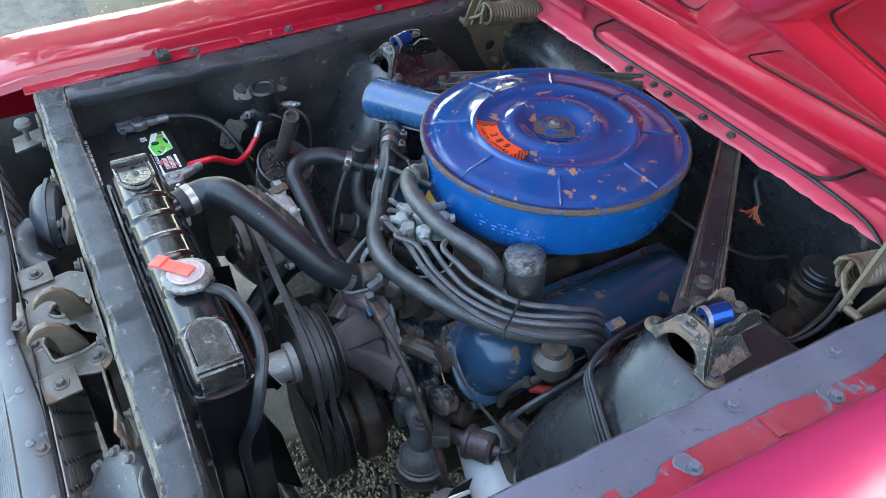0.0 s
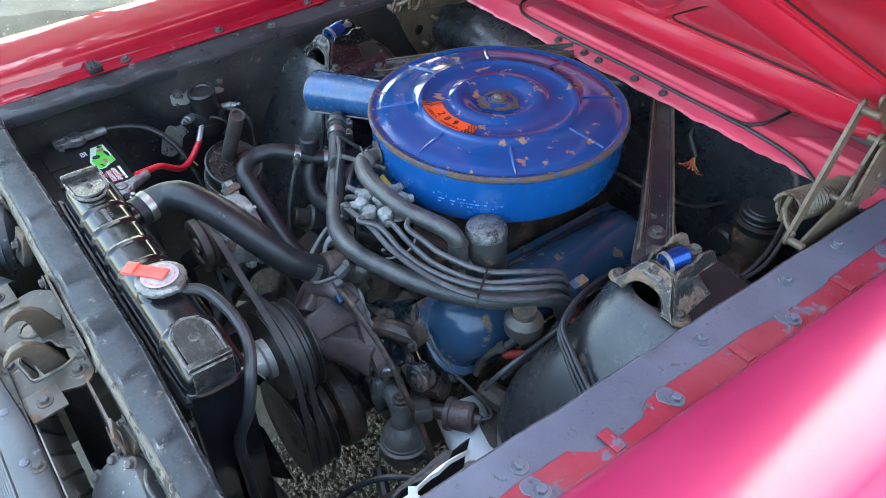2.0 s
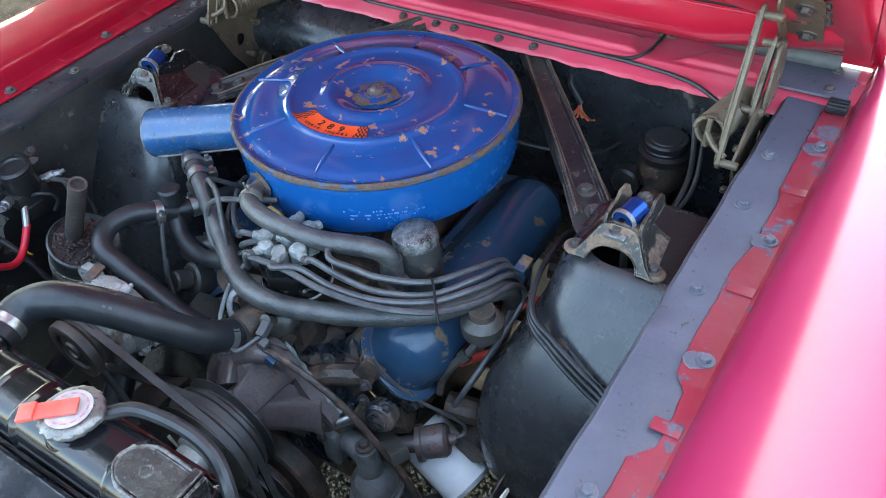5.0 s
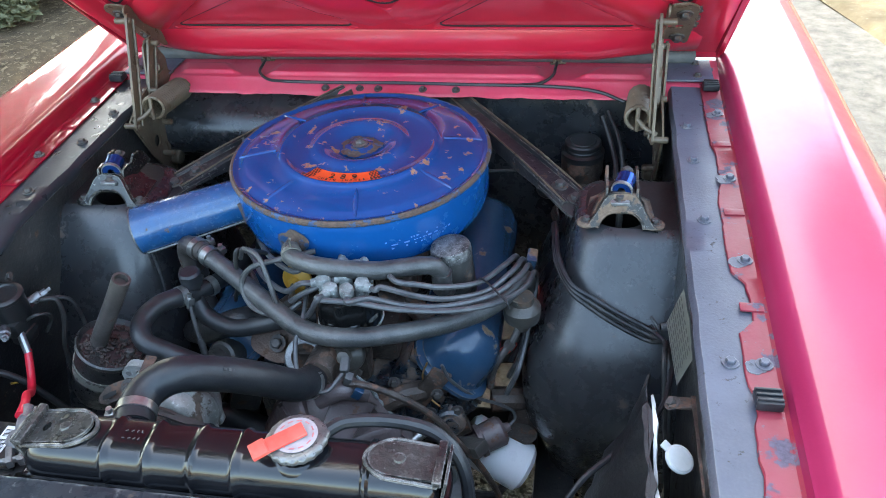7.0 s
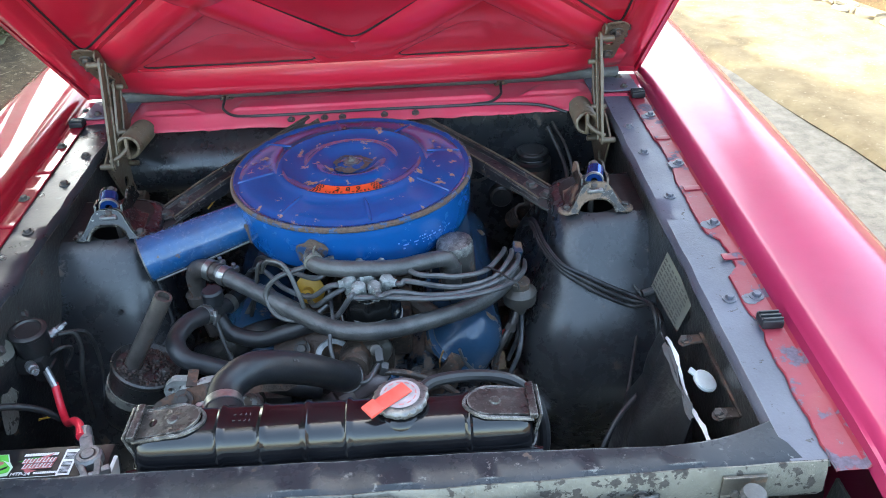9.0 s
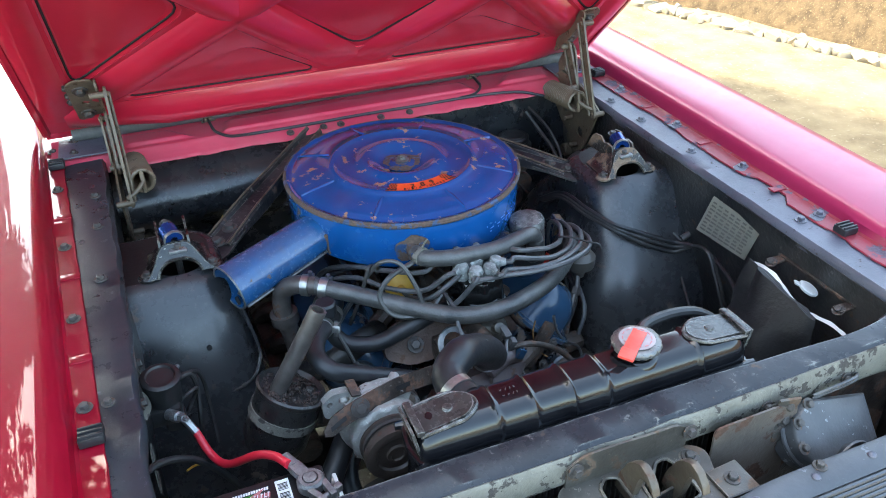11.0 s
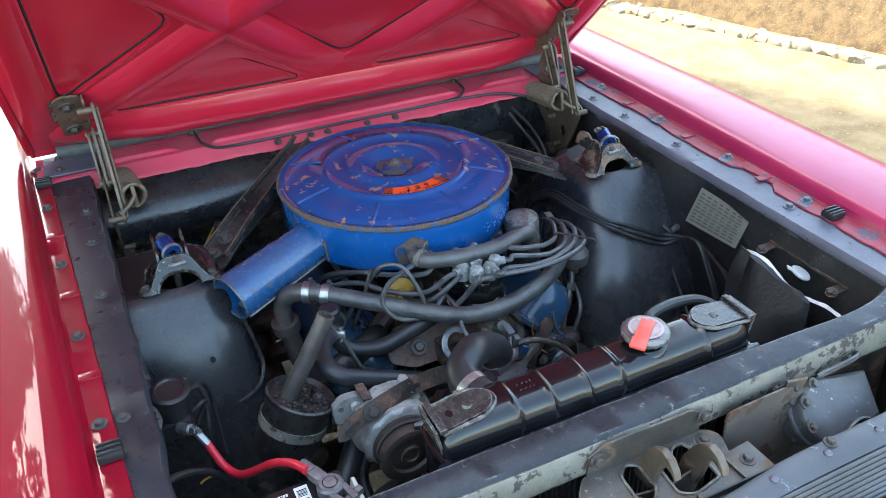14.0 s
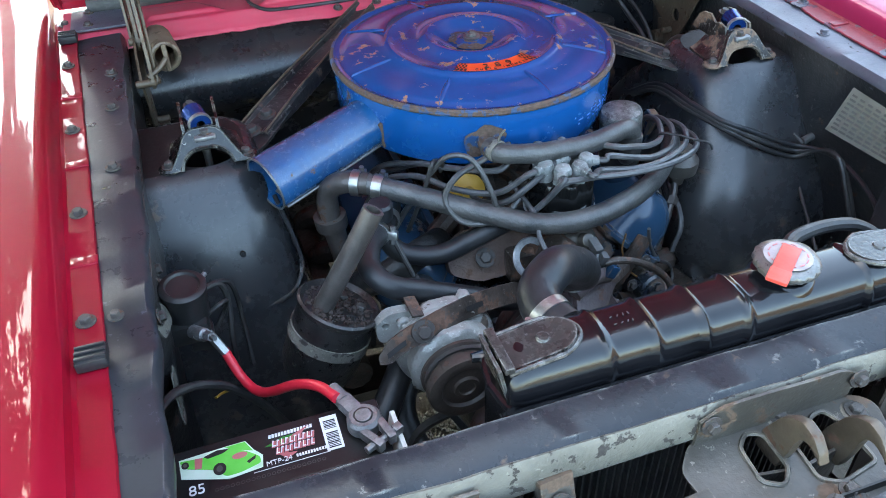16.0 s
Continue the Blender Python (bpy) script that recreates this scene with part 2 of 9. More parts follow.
CASE = mat("black_battery_case", (0.009, 0.009, 0.010), (0.018, 0.018, 0.019), 0.38, scale=20, bump=0.1, dust=0.03)
BELT = mat("worn_belt_rubber", (0.024, 0.023, 0.023), (0.045, 0.043, 0.042), 0.55, scale=30, fine=220, bump=0.2, dust=0.2)
PULLEY = mat("dull_black_pulley", (0.014, 0.013, 0.013), (0.032, 0.030, 0.030), 0.42, scale=20, fine=160, bump=0.25, dust=0.12, rust=0.1)
GRILLESLAT = mat("dull_grille_slat", (0.20, 0.205, 0.215), (0.29, 0.295, 0.305), 0.4, metal=0.3, scale=10, fine=200, bump=0.1, dust=0.15)
GRILLEBAR = mat("slate_grille_bar", (0.030, 0.034, 0.042), (0.055, 0.060, 0.070), 0.40, chips=0.06, scale=9, fine=200, bump=0.1, dust=0.08)
LEAD = mat("lead_clamp", (0.20, 0.20, 0.205), (0.34, 0.34, 0.34), 0.5, metal=0.8, scale=60, fine=240, bump=0.5)
CORRODED = mat("chalky_boot", (0.075, 0.080, 0.076), (0.27, 0.285, 0.275), 0.45, scale=45, fine=160, bump=0.6, chips=0.22, chip_color=(0.5, 0.52, 0.5))
BAKELITE = mat("black_bakelite", (0.004, 0.004, 0.004), (0.009, 0.009, 0.009), 0.16, scale=20, bump=0.05)
YELLOW = mat("yellow_coil_top", (0.50, 0.27, 0.03), (0.58, 0.34, 0.06), 0.45, scale=30, bump=0.1)
ANOBLUE = mat("anodised_blue_bush", (0.006, 0.045, 0.22), (0.012, 0.07, 0.30), 0.2, metal=0.7, scale=30, bump=0.05)
CAPSTEEL = mat("chipped_tower_cap", (0.012, 0.011, 0.011), (0.040, 0.035, 0.032), 0.34, metal=0.1, scale=26, fine=120, bump=0.5, dust=0.08, rust=0.50, rust_scale=26, rust_color=(0.115, 0.078, 0.055), chips=0.3, chip_color=(0.22, 0.21, 0.19), spec=0.4, edge=(0.20, 0.155, 0.115))
CAPDARK = mat("chipped_black_cap", (0.005, 0.005, 0.006), (0.012, 0.012, 0.012), 0.24, scale=24, fine=90, bump=0.5, chips=0.08, chip_color=(0.32, 0.31, 0.28), edge=(0.16, 0.14, 0.11))
PLATE = mat("stained_data_plate", (0.33, 0.33, 0.27), (0.42, 0.41, 0.34), 0.55, metal=0.2, scale=20, fine=90, bump=0.3, dust=0.2)
PLATEINK = mat("plate_print", (0.09, 0.09, 0.08), (0.13, 0.13, 0.11), 0.6, bump=0.0)
STRIP = mat("rubber_weatherstrip", (0.045, 0.046, 0.048), (0.075, 0.075, 0.075), 0.65, scale=40, bump=0.3, dust=0.2)
# radiator core black, also used to paint the shade inside holes and wells
CORE = mat("core_and_hole_shade", (0.006, 0.006, 0.006), (0.013, 0.013, 0.013), 0.6, scale=40, bump=0.2)
BRASS = mat("copper_wire", (0.42, 0.20, 0.07), (0.55, 0.3, 0.12), 0.4, metal=0.7, bump=0.1)
ASPHALT = mat("worn_asphalt", (0.105, 0.092, 0.073), (0.215, 0.192, 0.155), 0.95, scale=15, fine=160, bump=1.0, dust=0.3, chips=0.4, chip_color=(0.20, 0.18, 0.145))
DIRT = mat("dry_dirt", (0.125, 0.092, 0.048), (0.22, 0.168, 0.095), 0.95, scale=5, fine=24, bump=0.9, chips=0.3, chip_color=(0.25, 0.205, 0.135))
VERGE = mat("leafy_brown_soil", (0.058, 0.036, 0.018), (0.135, 0.090, 0.046), 0.95, scale=14, fine=60, bump=1.0, chips=0.3, chip_color=(0.27, 0.19, 0.10))
KERB = mat("kerb_concrete", (0.19, 0.158, 0.108), (0.27, 0.228, 0.162), 0.9, scale=5, fine=60, bump=0.6, dust=0.2, chips=0.15)
BARK = mat("bark", (0.10, 0.075, 0.055), (0.17, 0.13, 0.1), 0.9, scale=10, fine=50, bump=1.0)
LEAF = mat("leaf_green", (0.045, 0.075, 0.022), (0.09, 0.12, 0.045), 0.6, scale=2, fine=30, bump=0.1)
SHRUBLEAF = mat("dry_shrub_leaf", (0.085, 0.09, 0.04), (0.19, 0.17, 0.09), 0.7, scale=3, fine=30, bump=0.1)


# ---- building helpers ----
def finish(name, bm, material, angle=35):
    me = bpy.data.meshes.new(name)
    bmesh.ops.recalc_face_normals(bm, faces=bm.faces[:])
    bm.to_mesh(me)
    bm.free()
    me.polygons.foreach_set("use_smooth", [True] * len(me.polygons))
    me.set_sharp_from_angle(angle=radians(angle))
    me.materials.append(material)
    return me


def thing(name, at, label, category, group="", kind=""):
    """An Empty at the base of a thing."""
    ob = new(name)
    ob.location = at
    ob.empty_display_size = 0.02
    return tagged(ob, label, category, group, kind)


def part(name, bm, material, parent, label="", angle=35):
    """One mesh, built in the world's coordinates, under a thing or a part."""
    ob = new(name, finish(name, bm, material, angle))
    ob.parent = parent
    if parent.type == "EMPTY":
        ob.matrix_parent_inverse = Matrix.Translation(parent.location).inverted()
    return tagged(ob, label)


def alone(name, bm, material, label, category, group="", kind="", angle=35):
    return tagged(new(name, finish(name, bm, material, angle)), label, category, group, kind)


def place(name, me, m, parent, label=""):
    """A shared mesh as a part at the pose m."""
    ob = new(name, me)
    ob.parent = parent
    ob.matrix_basis = m
    if parent.type == "EMPTY":
        ob.matrix_parent_inverse = Matrix.Translation(parent.location).inverted()
    return tagged(ob, label)


def aim(at, axis, up=(0, 0, 1)):
    """A pose at a place whose z axis points along axis."""
    z = Vector(axis).normalized()
    u = Vector(up)
    if abs(z.dot(u)) > 0.98:
        u = Vector((0, 1, 0))
    x = u.cross(z).normalized()
    y = z.cross(x)
    return Matrix.Translation(at) @ Matrix((x, y, z)).transposed().to_4x4()


def box(bm, size, m, bevel=0.0, seg=2, taper=1.0):
    r = bmesh.ops.create_cube(bm, size=1.0)
    vs = r["verts"]
    for v in vs:
        k = taper if v.co.z > 0 else 1.0
        v.co = Vector((v.co.x * size[0] * k, v.co.y * size[1] * k, v.co.z * size[2]))
    bmesh.ops.transform(bm, matrix=m, verts=vs)
    if bevel:
        es = list({e for v in vs for e in v.link_edges})
        bmesh.ops.bevel(bm, geom=es, offset=bevel, segments=seg, affect="EDGES", profile=0.6)
    return bm


def lathe(bm, profile, m, seg=32, wobble=None):
    """Turns (radius, height) pairs round the z axis of m."""
    rings = []
    for r, h in profile:
        if r < 1e-6:
            rings.append([bm.verts.new(m @ Vector((0, 0, h)))])
        else:
            ring = []
            for i in range(seg):
                a = 2 * math.pi * i / seg
                rr = r * (wobble(a, h) if wobble else 1)
                ring.append(bm.verts.new(m @ Vector((rr * math.cos(a), rr * math.sin(a), h))))
            rings.append(ring)
    for p, q in zip(rings, rings[1:]):
        for i in range(seg):
            j = (i + 1) % seg
            if len(p) == 1 and len(q) > 1:
                bm.faces.new((p[0], q[i], q[j]))
            elif len(q) == 1 and len(p) > 1:
                bm.faces.new((p[i], p[j], q[0]))
            elif len(p) > 1:
                bm.faces.new((p[i], p[j], q[j], q[i]))
    return bm


def cyl(bm, a, b, r, r2=None, seg=20, bevel=0.0):
    a, b = Vector(a), Vector(b)
    h = (b - a).length
    r2 = r if r2 is None else r2
    c = min(bevel, h * 0.4, r * 0.4)
    prof = [(0, 0), (r - c, 0), (r, c), (r2, h - c), (r2 - c, h), (0, h)] if c else [(0, 0), (r, 0), (r2, h), (0, h)]
    return lathe(bm, prof, aim(a, b - a), seg)


def spline(pts, n=8):
    """Points of a smooth line through pts."""
    P = [Vector(p) for p in pts]
    P = [P[0] * 2 - P[1]] + P + [P[-1] * 2 - P[-2]]
    out = []
    for i in range(1, len(P) - 2):
        a, b, c, d = P[i - 1:i + 3]
        for k in range(n):
            t = k / n
            out.append(0.5 * (2 * b + (c - a) * t + (2 * a - 5 * b + 4 * c - d) * t * t + (3 * b - a - 3 * c + d) * t ** 3))
    return out + [P[-2]]


def tube(bm, pts, r, seg=12, n=8, rib=0.0, hollow=False):
    """A hose, wire or rod along a smooth line; rib gives a corrugated skin."""
    line = spline(pts, n) if n > 1 else [Vector(p) for p in pts]
    rings, x = [], None
    for i, p in enumerate(line):
        d = (line[min(i + 1, len(line) - 1)] - line[max(i - 1, 0)]).normalized()
        if x is None:
            x = d.orthogonal().normalized()
        x = (x - d * x.dot(d)).normalized()
        y = d.cross(x)
        rr = (r(i / (len(line) - 1)) if callable(r) else r) * (1 + rib * (i % 2))
        rings.append([bm.verts.new(p + (x * math.cos(a) + y * math.sin(a)) * rr) for a in (2 * math.pi * k / seg for k in range(seg))])
    for p, q in zip(rings, rings[1:]):
        for i in range(seg):
            j = (i + 1) % seg
            bm.faces.new((p[i], p[j], q[j], q[i]))
    if hollow:
        for ring in (rings[0], rings[-1]):
            c = sum((v.co for v in ring), Vector()) / seg
            inner = [bm.verts.new(c + (v.co - c) * 0.72) for v in ring]
            deep = [bm.verts.new(c + (v.co - c) * 0.7 + (c - (sum((v.co for v in rings[1 if ring is rings[0] else -2]), Vector()) / seg)) * -1.0) for v in ring]
            for i in range(seg):
                j = (i + 1) % seg
                bm.faces.new((ring[i], ring[j], inner[j], inner[i]))
                bm.faces.new((inner[i], inner[j], deep[j], deep[i]))
            bm.faces.new(deep)
    else:
        bm.faces.new(rings[0])
        bm.faces.new(rings[-1])
    return bm


def loft(bm, sections, closed=True, caps=True):
    rings = [[bm.verts.new(p) for p in s] for s in sections]
    k = len(rings[0])
    for p, q in zip(rings, rings[1:]):
        for i in range(k if closed else k - 1):
            j = (i + 1) % k
            bm.faces.new((p[i], p[j], q[j], q[i]))
    if closed and caps:
        bm.faces.new(rings[0])
        bm.faces.new(rings[-1])
    return bm


def sheet(bm, sections, thick):
    """An open surface given thickness (away from its faces' normals)."""
    loft(bm, sections, closed=False)
    bmesh.ops.recalc_face_normals(bm, faces=bm.faces[:])
    bmesh.ops.solidify(bm, geom=bm.faces[:], thickness=thick)
    return bm


def plate(bm, outline, holes, thick, m):
    """A flat plate with holes, from its z = 0 plane upwards."""
    es = []
    for loop in (outline, *holes):
        vs = [bm.verts.new((x, y, 0)) for x, y in loop]
        es += [bm.edges.new((vs[i], vs[(i + 1) % len(vs)])) for i in range(len(vs))]
    r = bmesh.ops.triangle_fill(bm, use_beauty=True, use_dissolve=False, edges=es)
    faces = [f for f in r["geom"] if isinstance(f, bmesh.types.BMFace)]
    top = bmesh.ops.extrude_face_region(bm, geom=faces)
    bmesh.ops.translate(bm, vec=(0, 0, thick), verts=[v for v in top["geom"] if isinstance(v, bmesh.types.BMVert)])
    bmesh.ops.transform(bm, matrix=m, verts=bm.verts[:])
    return bm


def ring2(cx, cy, rx, ry=None, n=16, a0=0.0):
    ry = ry or rx
    return [(cx + rx * math.cos(a0 + 2 * math.pi * i / n), cy + ry * math.sin(a0 + 2 * math.pi * i / n)) for i in range(n)]


def rrect(cx, cy, w, h, r, n=4):
    out = []
    for sx, sy, a in ((1, 1, 0), (-1, 1, 90), (-1, -1, 180), (1, -1, 270)):
        for i in range(n + 1):
            t = radians(a + 90 * i / n)
            out.append((cx + sx * (w / 2 - r) + r * math.cos(t), cy + sy * (h / 2 - r) + r * math.sin(t)))
    return out


def soft(poly, r=0.03, n=4):
    """A polygon with rounded corners."""
    out = []
    k = len(poly)
    for i in range(k):
        p, c, q = Vector(poly[i - 1]), Vector(poly[i]), Vector(poly[(i + 1) % k])
        a, b = (p - c).normalized() * r + c, (q - c).normalized() * r + c
        for j in range(n + 1):
            t = j / n
            out.append(tuple((1 - t) ** 2 * a + 2 * t * (1 - t) * c + t * t * b))
    return out


def lettering(name, text, size, m, material, parent, depth=0.0004):
    cu = bpy.data.curves.new(name, "FONT")
    cu.body, cu.size, cu.extrude, cu.align_x, cu.align_y = text, size, depth, "CENTER", "CENTER"
    ob = bpy.data.objects.new(name, cu)
    me = bpy.data.meshes.new_from_object(ob)
    bpy.data.objects.remove(ob)
    me.materials.append(material)
    return place(name, me, m, parent)


def bolt_mesh(name, r, h, washer=True, material=None):
    bm = bmesh.new()
    if washer:
        lathe(bm, [(0, 0), (r * 1.65, 0), (r * 1.6, h * 0.22), (0, h * 0.24)], Matrix(), 16)
    lathe(bm, [(0, h * 0.15), (r, h * 0.15), (r, h * 0.85), (r * 0.82, h), (0, h)], Matrix(), 6)
    return finish(name, bm, material or BOLT, 30)


BOLT_M = bolt_mesh("bolt", 0.0064, 0.0075)
BOLT_S = bolt_mesh("bolt_small", 0.0055, 0.007)
BOLT_GREY = bolt_mesh("bolt_oversprayed", 0.0064, 0.0075, True, SLATE)
BOLT_L = bolt_mesh("bolt_large", 0.0092, 0.010)
RIVET = finish("rivet", lathe(bmesh.new(), [(0.006, 0), (0.0055, 0.002), (0.003, 0.0038), (0, 0.0042)], Matrix(), 12), SLATE)


def clamp_at(name, at, axis, r, parent, width=0.012, label="bright worm-drive hose clamp"):
    bm = bmesh.new()
    m = aim(at, axis)
    lathe(bm, [(r, -width / 2), (r + 0.0018, -width / 2), (r + 0.0018, width / 2), (r, width / 2)], m, 24)
    box(bm, (0.014, 0.012, width * 0.95), m @ pose(r + 0.006, 0, 0), 0.0015)
    cyl(bm, m @ Vector((r + 0.006, -0.013, 0)), m @ Vector((r + 0.006, 0.013, 0)), 0.0038, seg=8)
    return part(name, bm, SILVER, parent, label)

# ---- ground, kerb and surroundings ----
def grid_ground():
    bm = bmesh.new()
    xs = [-60, -30, -15, -8, -5, -4, -3.4, -3, -2.6, -2.2, -1.8, -1.2, -0.6, 0, 0.6, 1.2, 1.8, 2.4, 3, 3.6, 4.2, 5, 8, 15, 30, 60]
    rows = []
    for y in [-60, -25, -10, -5, -3, -2, -1, -0.5, 0, 0.5, 1, 1.5, 2, 2.5, 3, 3.5, 4, 4.5, 5, 6, 8, 12, 25, 60]:
        rows.append([(x, y, 0.012 * noise.noise((x * 0.9, y * 0.9, 3)) + (0.09 if x < -3.3 else 0) + 0.05 * max(0, min(1, (x - 3.6) / 2))) for x in xs])
    return sheet(bm, rows, 0.3)


ground = alone("ground", grid_ground(), ASPHALT, "worn grey asphalt beside a dry verge", "ground", kind="structure")


def wave_strip(x0, x1, y0, y1, z, n, seed, wob, rise=0.0):
    """A sheet of soil with ragged edges that lies on the ground."""
    bm = bmesh.new()
    rows = []
    for i in range(n + 1):
        y = y0 + (y1 - y0) * i / n
        a = (x0(y) if callable(x0) else x0) + wob * noise.noise((y * 1.3, seed, 0))
        rows.append([(a + (x1 - a) * (k / 14) ** 1.6, y, (0.005 if k == 0 else z) + (0.0 if k in (0, 14) else 0.02 * noise.noise((a * 2 + k, y * 2, seed)) + rise * k / 14)) for k in range(15)])
    return sheet(bm, rows, 0.02)


alone("dirt_road", wave_strip(lambda y: max(1.35, min(2.3, 1.92 - 0.21 * (y - 2.66))), 4.6, -12, 24, 0.03, 120, 2, 0.05), DIRT, "sunlit pale sandy ground along the road", "ground", kind="structure")
alone("dirt_bank", wave_strip(lambda y: 4.22 - 0.32 * (max(-2, min(7, y)) - 0.5), 30, -12, 40, 0.085, 90, 7, 0.10, 8.0), VERGE, "dry sandy bank with straw-coloured grass", "ground", kind="structure")
alone("dirt_verge", wave_strip(lambda y: -3.9 if y < 0.2 else min(-1.95, -3.25 + 0.62 * (y - 0.2)), -30, -12, 24, 0.115, 90, 5, 0.10), VERGE, "dry leafy verge under shrubs", "ground", kind="structure")


def kerb(x, y0, y1, w, h, name, label, slope=0.0):
    ob = thing(name, (x, y0, 0), label, "kerb", kind="structure")
    y, k = y0, 0
    while y < y1:
        ln = 0.9 + 0.1 * math.sin(k * 2.3)
        bm = bmesh.new()
        box(bm, (w, ln - 0.012, h + 0.1), pose(x + slope * (y + ln / 2 - y0) + 0.012 * math.sin(k * 1.7), y + ln / 2, (h - 0.1) / 2, 0, 0, 0.6 * math.sin(k * 3) - math.degrees(math.atan(slope))), 0.015)
        bmesh.ops.subdivide_edges(bm, edges=[e for e in bm.edges if e.calc_length() > 0.06], cuts=5, use_grid_fill=True)
        for v in bm.verts:
            v.co += Vector((noise.noise(v.co * 5), noise.noise(v.co * 6 + Vector((9, 0, 0))), noise.noise(v.co * 7))) * 0.022
        part("kerbstone", bm, KERB, ob)
        y, k = y + ln, k + 1
    return ob


kerb(-3.10, 0.30, 2.0, 0.24, 0.12, "kerb_1", "pale concrete kerb along the verge", 0.55)
kb = thing("kerb_2", (4.05, 0.5, 0), "crumbling low stone kerb in the sun", "kerb", kind="structure")
rnd = random.Random(31)
for k in range(120):
    y = 0.5 + 0.052 * k
    bm = bmesh.new()
    box(bm, (rnd.uniform(0.08, 0.15), rnd.uniform(0.06, 0.12), rnd.uniform(0.04, 0.075)), pose(4.05 - 0.32 * (y - 0.5) + rnd.uniform(-0.025, 0.025), y, 0.028, rnd.uniform(-9, 9), rnd.uniform(-9, 9), rnd.uniform(-25, 25)), 0.012, 1)
    bmesh.ops.subdivide_edges(bm, edges=[q for q in bm.edges if q.calc_length() > 0.04], cuts=1, use_grid_fill=True)
    for v in bm.verts:
        v.co += Vector((noise.noise(v.co * 14), noise.noise(v.co * 16 + Vector((9, 0, 0))), noise.noise(v.co * 15))) * 0.03
    part("kerbstone", bm, KERB, kb)


# ---- car body ----
car = thing("car_body", (0, 0.6, 0), "red vintage car front with its engine bay open", "car")
FENDER = [(0.631, 0.858), (0.633, 0.8635), (0.637, 0.8745), (0.642, 0.884), (0.648, 0.8895), (0.660, 0.893), (0.70, 0.8955), (0.75, 0.8955), (0.785, 0.8935), (0.804, 0.8908), (0.810, 0.8880),
          (0.832, 0.8760), (0.853, 0.8615), (0.863, 0.843), (0.869, 0.80), (0.869, 0.70), (0.862, 0.58), (0.85, 0.42), (0.83, 0.28)]


def bay_x(y):
    """How far the apron's edge stands from the middle line: the bay narrows towards the front."""
    return 0.0 if y > 1.25 else (y - 1.25) * 0.026


def lip_x(y, side):
    """The same for the bolted fender flange, which runs out further towards the cowl."""
    y = min(y, 1.25)
    return (y - 1.25) * 0.030 + 0.0155 if side > 0 else (y - 1.25) * 0.058 + 0.0325


def fender(side, paint, label):
    bm = bmesh.new()
    secs = []
    for i in range(45):
        y = -0.30 + 2.5 * i / 44
        nose = max(0.0, 0.02 - y)
        s = []
        for k, (x, z) in enumerate(FENDER):
            xx = x + lip_x(y, side) * (1 if k < 6 else 0.35)
            zz = z - 0.012 * max(0, 0.7 - y) * (k > 2) - 0.45 * nose ** 1.6 * (1 if k > 1 else 0.7)
            s.append((side * (xx - 0.35 * nose ** 1.7 * (k > 8)), y, zz))
        secs.append(s)
    sheet(bm, secs, 0.0015)
    ob = part("fender", bm, paint, car, label, 28)
    # the inner flange with a torn paint edge
    bm = bmesh.new()
    secs = []
    n = 150
    for i in range(n + 1):
        y = -0.02 + 1.24 * i / n
        step = 0.0
        if side > 0:
            wobble = 0.010 * noise.noise((y * 22, 4, 2))
            for y0, y1, h, soft_ in ((0.352, 0.474, 0.019, 0.022), (0.66, 0.86, 0.007, 0.05), (0.20, 0.262, 0.006, 0.02)):
                step += h * max(0.0, min(1.0, (y + wobble - y0) / soft_, (y1 - y - wobble) / soft_))
        e = (0.594 if side > 0 else 0.600) + lip_x(y, side) + step + ((0.0036 * noise.noise((y * 26, side, 1)) + 0.0026 * noise.noise((y * 75, side, 4))) if side > 0 else 0.0008 * noise.noise((y * 30, side, 1)))
        w = 0.0003 * math.sin(y * 18)
        secs.append([(side * e, y, 0.8578), (side * (e + 0.0015), y, 0.8602 + w), (side * (0.629 + lip_x(y, side)), y, 0.8605 + w), (side * (0.6335 + lip_x(y, side)), y, 0.864)])
    loft(bm, secs, closed=False)
    fl = part("fender_flange", bm, FLANGE_RED if side > 0 else RED, car, "glossy red bolted flange with chipped overspray edge")
    for y in (0.297, 0.50, 0.718, 0.945, 1.13):
        place("bolt", BOLT_GREY if side > 0 else BOLT_M, pose(side * (0.6165 + lip_x(y, side)), y, 0.861, 0, 0, 33 * y * 10), fl)
        if side > 0:      # grey overspray round the bolt
            b2 = bmesh.new()
            lathe(b2, [(0.0125, 0), (0.0120, 0.0006), (0, 0.0007)], pose(0.607 + lip_x(y, side), y - 0.004, 0.8606), 56, lambda a, h: 1 + 0.5 * noise.noise((math.cos(a) * 0.9, math.sin(a) * 0.9, y * 40)) + 0.12 * noise.noise((math.cos(a) * 3, math.sin(a) * 3, y * 70)))
            part("overspray_patch", b2, SLATE, fl, "ragged grey overspray round a bolt")
    # short pressed dimples
    for y in (0.40, 0.62, 0.83):
        b2 = bmesh.new()
        box(b2, (0.03, 0.016, 0.003), pose(side * (0.614 + lip_x(y, side)), y, 0.8615), 0.0014)
        part("flange_emboss", b2, FLANGE_RED if side > 0 else RED, fl)
    # rubber hood stops
    for y in (0.235, 1.05):
        b3 = bmesh.new()
        box(b3, (0.030, 0.026, 0.013), pose(side * (0.612 + lip_x(y, side)), y, 0.868), 0.003)
        for k in (-1, 0, 1):
            box(b3, (0.028, 0.003, 0.004), pose(side * (0.612 + lip_x(y, side)), y + k * 0.008, 0.8755), 0.001)
        part("rubber_stop", b3, RUBBER, fl, "black ribbed rubber hood stop")
    return ob


fender(1, FADED_RED, "faded pinkish red fender")
